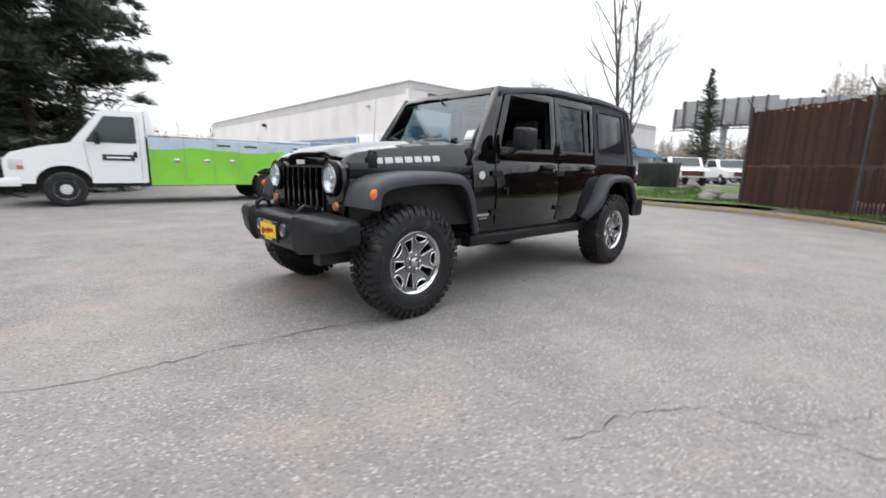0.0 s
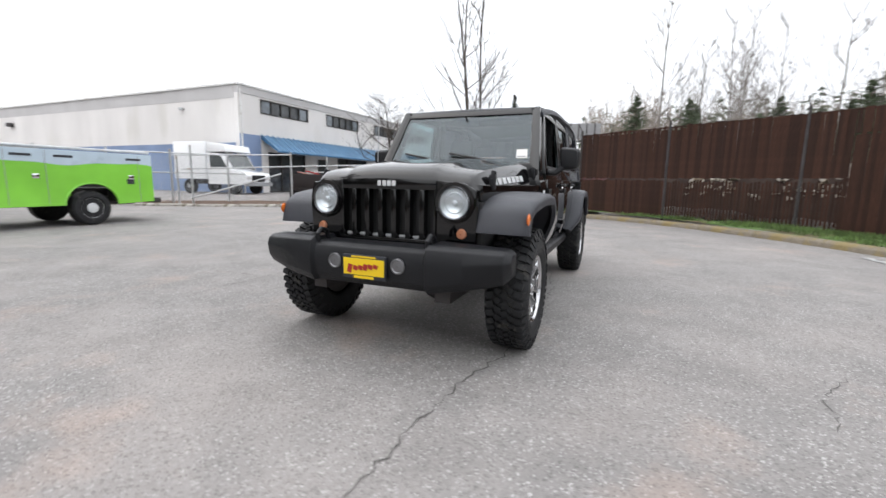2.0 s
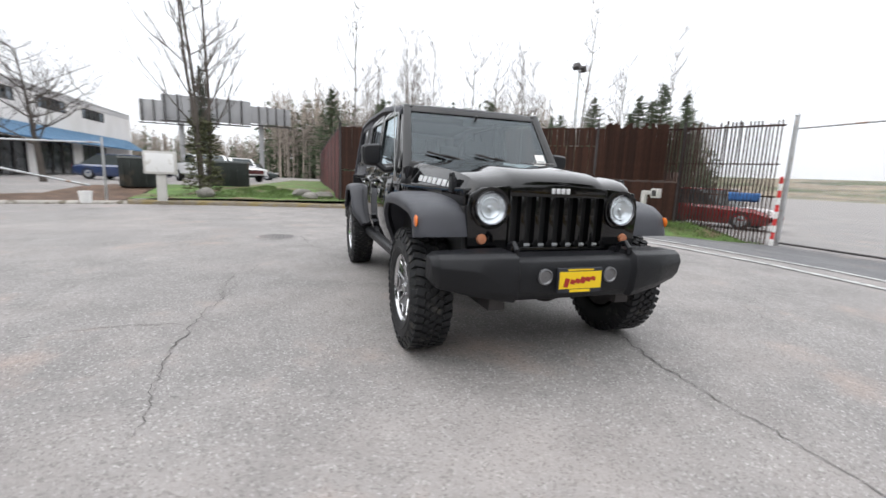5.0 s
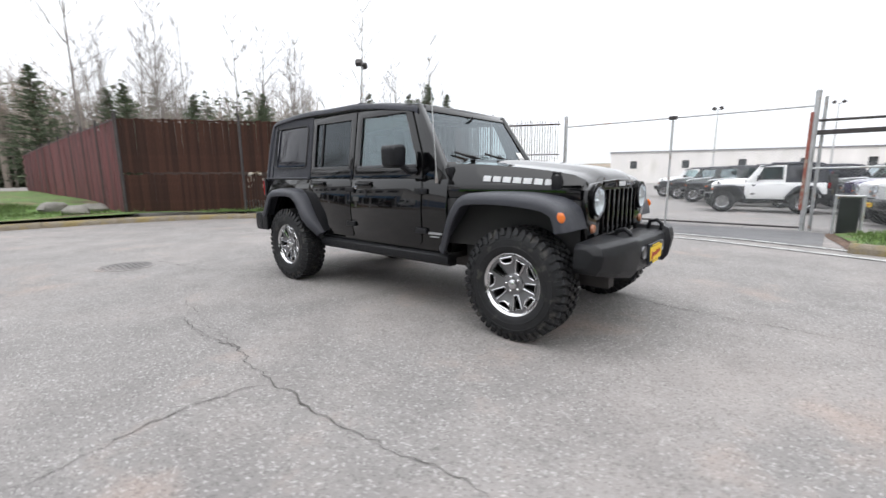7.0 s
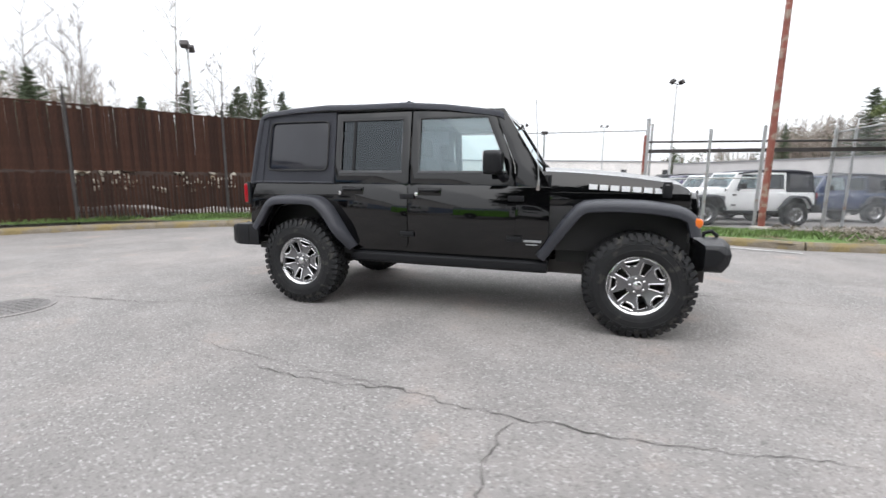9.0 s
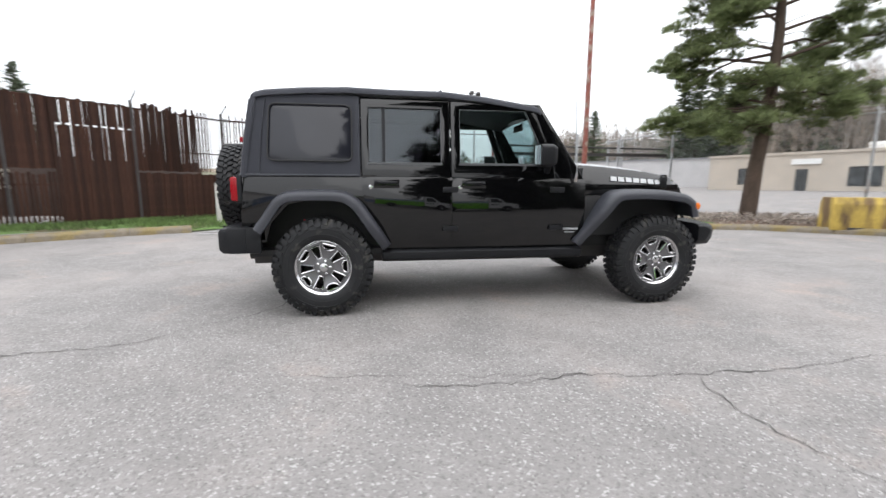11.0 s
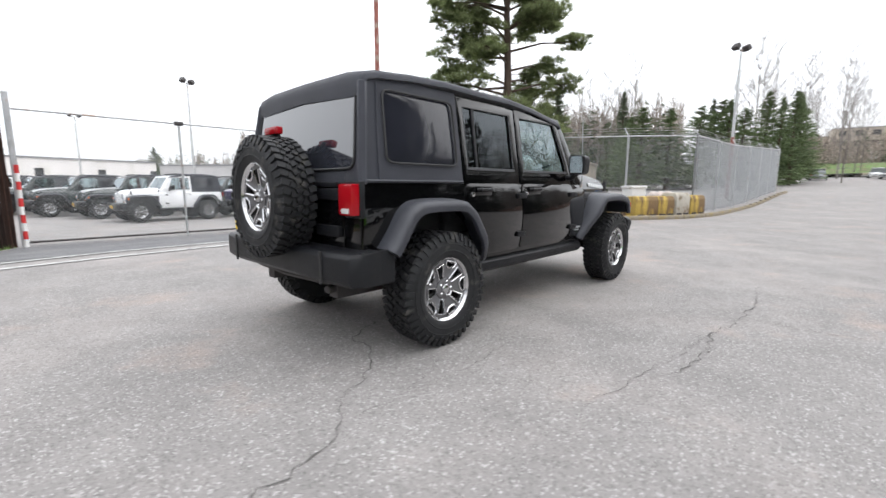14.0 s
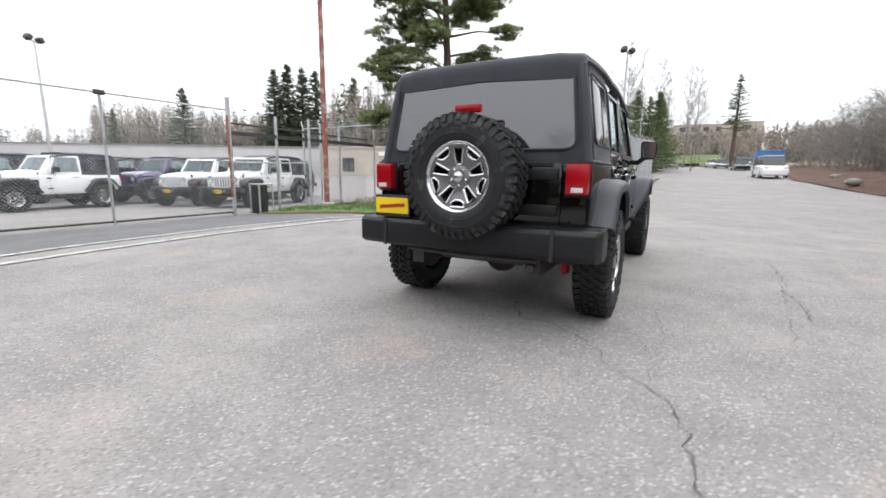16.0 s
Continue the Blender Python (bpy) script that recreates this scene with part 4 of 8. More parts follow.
def wall_with_holes(s, L, H, holes, thick=0.3, z0=0.0):
    """One wall along local x with rectangular openings (x0, z0, x1, z1) cut through it."""
    xs = sorted({0.0, L, *[v for h in holes for v in (h[0], h[2])]})
    zs = sorted({z0, H, *[v for h in holes for v in (h[1], h[3])]})
    nx, nz = len(xs) - 1, len(zs) - 1

    def solid(i, k):
        if not (0 <= i < nx and 0 <= k < nz):
            return False
        cx, cz = (xs[i] + xs[i + 1]) / 2, (zs[k] + zs[k + 1]) / 2
        return not any(h[0] < cx < h[2] and h[1] < cz < h[3] for h in holes)

    vs, ids, fs = [], {}, []

    def v(i, k, back):
        key = (i, k, back)
        if key not in ids:
            ids[key] = len(vs)
            vs.append((xs[i], -thick if back else 0.0, zs[k]))
        return ids[key]

    for i in range(nx):
        for k in range(nz):
            if not solid(i, k):
                continue
            fs.append((v(i, k, 0), v(i + 1, k, 0), v(i + 1, k + 1, 0), v(i, k + 1, 0)))
            fs.append((v(i, k, 1), v(i, k + 1, 1), v(i + 1, k + 1, 1), v(i + 1, k, 1)))
            for di, dk, a, b in ((-1, 0, (i, k), (i, k + 1)), (1, 0, (i + 1, k), (i + 1, k + 1)), (0, -1, (i, k), (i + 1, k)), (0, 1, (i, k + 1), (i + 1, k + 1))):
                if not solid(i + di, k + dk):
                    fs.append((v(*a, 0), v(*b, 0), v(*b, 1), v(*a, 1)))
    return s.add(vs, fs)


def window_unit(root, at, w, h, panes, frame_mat=M_FRAME, depth=0.12):
    """A window set in its wall: frame with mullions, and dark panes, the outer two of five with a painted reflection.
    Local x along the wall, y outwards.
    """
    t = 0.07
    gaps = [(k * (w - t) / panes + t, t, (k + 1) * (w - t) / panes, h - t) for k in range(panes)]
    s = wall_with_holes(Shape(), w, h, gaps, depth + 0.03)
    s.v = [(x, y + 0.03, z) for x, y, z in s.v]
    fr = part("window", s, frame_mat, root, at=at)
    for k in range(panes):
        x0 = k * (w - t) / panes + t
        x1 = (k + 1) * (w - t) / panes
        part("pane", Shape().span((x0, -depth * 0.6, t), (x1, -depth * 0.6 + 0.015, h - t)), M_REFLECTWIN if panes == 5 and k in (0, 4) else M_DARKWIN, fr)
    return fr


bld = thing("office_building", Matrix(), "two-storey white building with a blue band and a blue metal awning", "building")
H = 6.2
BX, BY = -13.4, -18.8
# long front, facing the lot (local x runs away from the corner, y outwards)
WINS = [(1.55, 4.86, 5.55, 5.68), (7.4, 4.86, 11.25, 5.68), (13.5, 4.86, 17.2, 5.68), (19.6, 4.86, 23.4, 5.68), (26, 4.86, 30, 5.68)]
LOWS = [(2.0, 0.3, 5.2, 2.7), (6.4, 0.0, 7.5, 2.5), (8.6, 0.3, 12.4, 2.7), (14, 0.3, 18, 2.7), (19.5, 0.3, 24, 2.7), (25.5, 0.3, 30, 2.7)]


def at_front(x0, y0, z0):
    return Matrix.Translation((BX - x0, BY + y0, z0))


def mirrored(shape, fn):
    shape.v = [fn(p) for p in shape.v]
    return shape


to_front = lambda p: (BX - p[0], BY + p[1], p[2])
to_side = lambda p: (BX - 0.31 + p[1] + 0.31, BY - 0.31 - p[0], p[2])
part("wall", mirrored(wall_with_holes(Shape(), 36, 5.78, WINS, z0=3.62), to_front), M_WALL, bld, smooth=0)
part("wall", mirrored(wall_with_holes(Shape(), 36, 3.62, LOWS), to_front), M_WALL, bld, "white lower wall under the awning", smooth=0)
part("blue_band", mirrored(Shape().span((0, 0.004, 0), (1.45, 0.03, 3.6)), to_front), M_BLUEWALL, bld, "faded blue painted corner")
part("parapet", mirrored(Shape().span((0, -0.3, 5.78), (36, 0.04, H)), to_front), M_PARAPET, bld, "grey parapet band")
part("coping", mirrored(Shape().span((-0.1, -0.36, H), (36, 0.1, H + 0.09)), to_front), M_WHITEP, bld)
for w in WINS:
    window_unit(bld, at_front(w[2], 0, w[1]), w[2] - w[0], w[3] - w[1], 5)
for w in LOWS:
    window_unit(bld, at_front(w[2], -0.05, w[1]), w[2] - w[0], w[3] - w[1], 3 if w[2] - w[0] > 2 else 1)
# blind side wall
part("wall", mirrored(Shape().span((0, -0.3, 3.1), (44, 0, 5.5)), to_side), M_WALL, bld, smooth=0)
part("blue_band", mirrored(Shape().span((0, -0.3, 0), (44, 0.012, 3.1)), to_side), M_BLUEWALL, bld, "faded blue painted lower wall")
part("parapet", mirrored(Shape().span((0, -0.3, 5.5), (44, 0.012, H)), to_side), M_PARAPET, bld, "grey upper band of the side wall")
part("coping", mirrored(Shape().span((0, -0.36, H), (44, 0.1, H + 0.09)), to_side), M_WHITEP, bld)
part("roof", Shape().span((BX - 35.7, BY - 44, 5.9), (BX - 0.3, BY - 0.3, 6.0)), M_ROOFGREY, bld)
part("back_wall", Shape().span((BX - 36, BY - 44.3, 0), (BX, BY - 44, H)), M_WALL, bld)
part("end_wall", Shape().span((BX - 36.3, BY - 44, 0), (BX - 36, BY, H)), M_WALL, bld)
part("downpipe", mirrored(Shape().tube([(0.12, 0.06, 0.1), (0.12, 0.06, 6.0)], 0.05), to_front), M_WHITEP, bld)
part("wall_lamp", mirrored(Shape().box((4.2, 0.12, 5.1), (0.26, 0.2, 0.16)), to_side), M_STEEL, bld, "small grey wall lamp", bevel=0.04)
part("wall_lamp", mirrored(Shape().box((24, 0.18, 4.9), (0.5, 0.34, 0.3)), to_side), M_DARKSTEEL, bld, "small dark wall lamp", bevel=0.06)
for k, x in enumerate((9, 21, 31)):
    part("roof_vent", mirrored(Shape().tube([(x, -1.2, 6.0), (x, -1.2, 6.6)], 0.12), to_side), M_STEEL, bld)
# awning with standing ribs
aw = part("awning", mirrored(Shape().prism([(0, 3.62), (0.05, 3.62), (1.35, 2.72), (1.35, 2.62), (0, 3.4)], "x", 1.5, 35.5), lambda p: to_front(p)), M_AWNING, bld, "blue metal awning")
for k in range(80):
    x = 1.5 + k * 34 / 80
    part("rib", mirrored(Shape().prism([(0.02, 3.63), (1.36, 2.70), (1.36, 2.76), (0.02, 3.70)], "x", x, x + 0.05), to_front), M_AWNRIB, aw)

# long pale warehouse beyond the side lot
wh = thing("warehouse", Matrix(), "long low pale warehouse beyond the side lot", "building")


def block(root, a, b, height, depth, wall, roof, wins=(), ground=0.0, name="wall"):
    """A plain building: front from a to b, with window openings (along, z, width, height)."""
    A, B = Vector((*a, 0)), Vector((*b, 0))
    L = (B - A).length
    ang = math.atan2(B.y - A.y, B.x - A.x)
    m = Matrix.Translation((A.x, A.y, ground)) @ Matrix.Rotation(ang, 4, "Z")
    s = wall_with_holes(Shape(), L, height, [(u, z, u + w, z + h) for u, z, w, h in wins], 0.3)
    s.v = [(x, -y, z) for x, y, z in s.v]
    part(name, s, wall, root, at=m, smooth=0)
    part("side_wall", Shape().span((0, 0.3, 0), (0.3, depth, height)), wall, root, at=m)
    part("side_wall", Shape().span((L - 0.3, 0.3, 0), (L, depth, height)), wall, root, at=m)
    part("back_wall", Shape().span((0.3, depth - 0.3, 0), (L - 0.3, depth, height)), wall, root, at=m)
    part("roof", Shape().span((-0.15, -0.15, height), (L + 0.15, depth + 0.15, height + 0.22)), roof, root, at=m)
    for u, z, w, h in wins:
        window_unit(root, m @ Matrix.Translation((u + w, 0.0, z)) @ Matrix.Rotation(math.pi, 4, "Z"), w, h, 2)
    return m


block(wh, (-24, 69), (15, 81.7), 4.9, 22, M_WALL, M_ROOFGREY, [(k * 7.4 + 3, 2.4, 1.0, 1.2) for k in range(6)], -0.35)
wh2 = thing("warehouse", Matrix(), "long low grey warehouse behind the parked cars", "building")
block(wh2, (16.5, 86), (46, 44), 4.6, 14, M_PARAPET, M_ROOFGREY, [(k * 7 + 4, 1.6, 2.2, 1.2) for k in range(5)], -0.3)

shop = thing("shop_building", Matrix(), "low tan commercial building with dark shop windows", "building")
block(shop, (35.85, 40.2), (41.85, 20.05), 3.5, 13, M_TAN, M_TAN, [(3.2, 0.6, 1.6, 1.7), (8.5, 0.0, 1.0, 2.1), (12.5, 0.55, 2.3, 1.7), (16.4, 0.4, 2.3, 1.8)], 0.35)
part("sign_board", Shape().box((38.35, 31.2, 3.15), (0.1, 2.4, 0.5), Matrix.Rotation(radians(16.6), 3, "Z")), M_PAPER, shop, "pale sign board with unreadable lettering")
part("roof_unit", Shape().box((43.5, 28.5, 4.5), (1.6, 2.0, 0.7)), M_WHITEP, shop, bevel=0.04)

# apartment houses on the rise at the end of the road
for i, (x, y, w, h) in enumerate(((165, -3, 16, 6), (172, -15.5, 10, 6.5), (168, 10, 12, 4.2))):
    apt = thing("apartment_building", Matrix(), "distant brown apartment building on the rise", "building", "apartment buildings on the rise")
    block(apt, (x, y + w / 2), (x + 2, y - w / 2), h, 10, M_TAN, M_ROOFGREY, [(u, z, 1.6, 1.4) for u in (1.5, 5, 8.5, 12) if u + 2 < w for z in (1.2, 4.0, 6.4) if z + 1.5 < h], gz(x, y) + 4.0)

# ---- the vehicle: four-door soft-top off-roader ----


def side_y(z):
    """Half width of the body side at height z."""
    if z <= 1.13:
        return 0.797 - 0.055 * ((z - 0.86) / 0.35) ** 2
    return side_y(1.13) - (z - 1.13) * 0.15


def panel_mesh(name, outline, material, side, offset=0.0, thick=0.03, holes=(), cuts=(0.58, 0.66, 0.74, 0.82, 0.9, 0.98, 1.06, 1.13, 1.4, 1.6), surface=side_y, bevel=0.006):
    """A panel of the body side: an outline in x and z, with an optional opening of as many points, bent to the side's surface."""
    bm = bmesh.new()
    if holes:
        o = [bm.verts.new((x, 0, z)) for x, z in outline]
        i = [bm.verts.new((x, 0, z)) for x, z in holes]
        n = len(o)
        for k in range(n):
            bm.faces.new((o[k], o[(k + 1) % n], i[(k + 1) % n], i[k]))
    else:
        bm.faces.new([bm.verts.new((x, 0, z)) for x, z in outline])
    for zc in cuts:
        bmesh.ops.bisect_plane(bm, geom=bm.verts[:] + bm.edges[:] + bm.faces[:], dist=1e-5, plane_co=(0, 0, zc), plane_no=(0, 0, 1))
    bmesh.ops.recalc_face_normals(bm, faces=bm.faces)
    faces = bm.faces[:]
    got = bmesh.ops.extrude_face_region(bm, geom=faces)
    inner = {v for v in got["geom"] if isinstance(v, bmesh.types.BMVert)}
    for v in bm.verts:
        y = surface(v.co.z) + offset - (thick if v in inner else 0)
        v.co.y = side * y
    bmesh.ops.recalc_face_normals(bm, faces=bm.faces)
    if bevel:
        edges = [e for e in bm.edges if len(e.link_faces) == 2 and e.calc_face_angle(0) > radians(40)]
        bmesh.ops.bevel(bm, geom=edges, offset=bevel, segments=2, profile=0.6, affect="EDGES", clamp_overlap=True)
    me = bpy.data.meshes.new(name)
    bm.to_mesh(me)
    bm.free()
    me.materials.append(material)
    me.polygons.foreach_set("use_smooth", [True] * len(me.polygons))
    me.set_sharp_from_angle(angle=radians(30))
    return me


def rounded(pts, r=0.04, n=3):
    """The polygon with its corners rounded."""
    out = []
    P = [Vector((*p, 0)) for p in pts]
    for i, p in enumerate(P):
        a, b = P[i - 1] - p, P[(i + 1) % len(P)] - p
        k = min(r, a.length * 0.45, b.length * 0.45)
        a, b = p + a.normalized() * k, p + b.normalized() * k
        for j in range(n + 1):
            t = j / n
            q = a * (1 - t) ** 2 + p * 2 * t * (1 - t) + b * t ** 2
            out.append((q.x, q.y))
    return out


def lerp2(a, b, t):
    return tuple(p + (q - p) * t for p, q in zip(a, b))


WHEEL_MESHES = {}


def wheel_meshes():
    """Meshes of one wheel: axle along y, outer face towards +y."""
    if WHEEL_MESHES:
        return WHEEL_MESHES
    R, W = 0.396, 0.127
    prof = [(0.215, 0.098), (0.226, 0.114), (0.255, 0.124), (0.30, 0.129), (0.345, 0.122), (0.375, 0.106), (R - 0.012, 0.094), (R - 0.012, -0.094), (0.375, -0.106), (0.345, -0.122), (0.30, -0.129), (0.255, -0.124), (0.226, -0.114), (0.215, -0.098)]
    s = Shape().lathe(prof, 64, close=False)
    carcass, s = s, Shape()
    n = 44
    for k in range(n):
        for row, (yc, w, ofs) in enumerate(((-0.085, 0.05, 0.0), (-0.035, 0.036, 0.5), (0.008, 0.036, 0.1), (0.045, 0.03, 0.6), (0.088, 0.05, 0.25))):
            a = 2 * math.pi * (k + ofs) / n
            rot = Matrix.Rotation(-a, 3, "Y") @ Matrix.Rotation(radians((18, -28, 24, -22, -16)[row]), 3, "X")
            c = Vector((math.cos(a), 0, math.sin(a))) * (R - 0.006) + Vector((0, yc, 0))
            s.box(c, (0.022, w, 0.036 if row in (0, 4) else 0.03), rot)
        for sg in (-1, 1):
            a = 2 * math.pi * (k + (0.0 if sg < 0 else 0.25)) / n
            rr = 0.372 if k % 2 else 0.362
            s.box(Vector((math.cos(a) * rr, sg * 0.112, math.sin(a) * rr)), (0.05 if k % 2 else 0.07, 0.02, 0.03), Matrix.Rotation(-a, 3, "Y") @ Matrix.Rotation(radians(-22 * sg), 3, "Z"))
    for rr in (0.27, 0.315):
        carcass.lathe([(rr, 0.1285), (rr + 0.004, 0.131), (rr + 0.008, 0.1285)], 64, close=False)
    WHEEL_MESHES["tyre"] = carcass.mesh("tyre", M_RUBBER, smooth=40)
    WHEEL_MESHES["tread"] = s.mesh("tread", M_RUBBER, smooth=40)
    WHEEL_MESHES["wheel"] = Shape().lathe([(0.212, 0.09), (0.20, 0.05), (0.19, -0.02), (0.2, -0.1), (0.05, -0.1), (0.05, -0.04), (0.16, -0.04), (0.16, -0.02), (0.06, -0.02), (0.06, 0.02), (0.002, 0.02)], 40, close=False).mesh("wheel", M_DARKSTEEL)
    rim = Shape().lathe([(0.207, 0.07), (0.206, 0.096), (0.212, 0.103), (0.222, 0.112), (0.230, 0.110), (0.232, 0.100)], 60, close=False)
    pocket = Shape()
    long_win = [(0.082, 0.0175), (0.183, 0.036)]
    short_win = [(0.150, 0.020), (0.172, 0.046), (0.199, 0.050)]

    def half(win, r):
        if r < win[0][0] or r > win[-1][0]:
            return -1.0
        return float(np.interp(r, [q[0] for q in win], [q[1] for q in win]))

    def face_h(r):
        return 0.070 + 0.022 * smoothstep(0.08, 0.2, r)

    na, radii = 180, [0.05, 0.066, 0.082, 0.098, 0.114, 0.130, 0.142, 0.154, 0.166, 0.178, 0.188, 0.198, 0.209]
    for i in range(na):
        for ra, rb in zip(radii, radii[1:]):
            rm, am = (ra + rb) / 2, 2 * math.pi * (i + 0.5) / na
            k = (am - math.pi / 2) / (2 * math.pi / 5)
            d1 = abs(k - round(k)) * 2 * math.pi / 5 * rm
            d2 = abs(k - 0.5 - round(k - 0.5)) * 2 * math.pi / 5 * rm
            if d1 < half(long_win, rm) or d2 < half(short_win, rm):
                continue
            a0, a1 = 2 * math.pi * i / na, 2 * math.pi * (i + 1) / na
            q = [(ra, a0), (ra, a1), (rb, a1), (rb, a0)]
            vs = [(r * math.cos(a), face_h(r), r * math.sin(a)) for r, a in q] + [(r * math.cos(a), face_h(r) - 0.03, r * math.sin(a)) for r, a in q]
            pocket.add(vs, [(0, 1, 2, 3), (4, 7, 6, 5), (0, 4, 5, 1), (1, 5, 6, 2), (2, 6, 7, 3), (3, 7, 4, 0)])
    for k in range(5):
        for base, win in ((math.pi / 2, long_win), (math.pi / 2 + math.pi / 5, short_win)):
            a0 = base + 2 * math.pi * k / 5
            u, t = Vector((math.cos(a0), 0, math.sin(a0))), Vector((-math.sin(a0), 0, math.cos(a0)))
            edge = [(r, w) for r, w in win] + [(r, -w) for r, w in win[::-1]]
            loop = [u * math.sqrt(max(r * r - w * w, 0)) + t * w + Vector((0, face_h(r) + 0.004, 0)) for r, w in edge]
            rim.tube(loop + [loop[0]], 0.0075, 6)
    hub = Shape().lathe([(0.072, 0.05), (0.074, 0.078), (0.06, 0.084), (0.036, 0.084), (0.034, 0.094), (0.028, 0.10), (0.003, 0.102)], 28, close=False)
    rim.lathe([(0.036, 0.083), (0.034, 0.095), (0.026, 0.101), (0.002, 0.103)], 28, close=False)
    WHEEL_MESHES["rim"] = rim.mesh("rim", M_RIM, smooth=40)
    WHEEL_MESHES["spoke_inlay"] = pocket.mesh("spoke_inlay", M_RIMGREY)
    WHEEL_MESHES["centre_cap"] = hub.mesh("centre_cap", M_RIMGREY)
    lug = Shape().lathe([(0.011, 0.07), (0.011, 0.092), (0.006, 0.096), (0.001, 0.096)], 6, close=False)
    WHEEL_MESHES["lug_nut"] = lug.mesh("lug_nut", M_CHROME)
    return WHEEL_MESHES


def add_wheel(root, m, detail=True, name="wheel"):
    W = wheel_meshes()
    w = part(name, W["wheel"], None, root, at=m)
    tyre = part("tyre", W["tyre"], None, w, "chunky black mud-terrain tyre")
    part("tread", W["tread"], None, w, "blocky mud tread")["kind"] = "stuff"
    part("rim", W["rim"], None, w, "polished five-spoke alloy rim")
    if detail:
        part("spoke_inlay", W["spoke_inlay"], None, w, "grey painted spoke inlays")
        part("centre_cap", W["centre_cap"], None, w)
        for k in range(5):
            a = 2 * math.pi * (k + 0.5) / 5 + math.pi / 2
            part("lug_nut", W["lug_nut"], None, w, at=Matrix.Translation((0.053 * math.cos(a), 0, 0.053 * math.sin(a))))
    return w


def flare(path, side, y_in, y_out, lip, front):
    """A moulded wheel-arch flare: a rounded band swept along its arch line in x and z."""
    s = Shape()
    rings = []
    n = len(path)
    for i, (x, z) in enumerate(path):
        a, b = path[max(i - 1, 0)], path[min(i + 1, n - 1)]
        tx, tz = b[0] - a[0], b[1] - a[1]
        L = math.hypot(tx, tz)
        nx, nz = -tz / L, tx / L
        if nz < 0 and abs(tx) > abs(tz):
            nx, nz = -nx, -nz
        yi = y_in(x)
        w = y_out(x)
        # section from the body outwards, over the top, down the lip and back beneath
        sec = [(yi, 0.0), (w - 0.10, -0.002), (w - 0.035, -0.010), (w - 0.008, -0.028), (w, -0.055), (w - 0.004, -lip), (w - 0.03, -lip - 0.004), (w - 0.06, -0.05), (yi, -0.045)]
        rings.append([(x + nx * q, side * p, z + nz * q) for p, q in sec])
    s.loft(rings)
    return s


def refine(path, k=3):
    """More points on a line, with its corners eased."""
    out = []
    P = [Vector((*p, 0)) for p in path]
    for i in range(len(P) - 1):
        p0, p1, p2, p3 = P[max(i - 1, 0)], P[i], P[i + 1], P[min(i + 2, len(P) - 1)]
        for j in range(k):
            t = j / k
            q = p1.lerp(p2, t) * 0.35 + (0.5 * ((2 * p1) + (p2 - p0) * t + (2 * p0 - 5 * p1 + 4 * p2 - p3) * t * t + (3 * p1 - p0 - 3 * p2 + p3) * t ** 3)) * 0.65
            out.append((q.x, q.y))
    out.append(tuple(path[-1]))
    return out


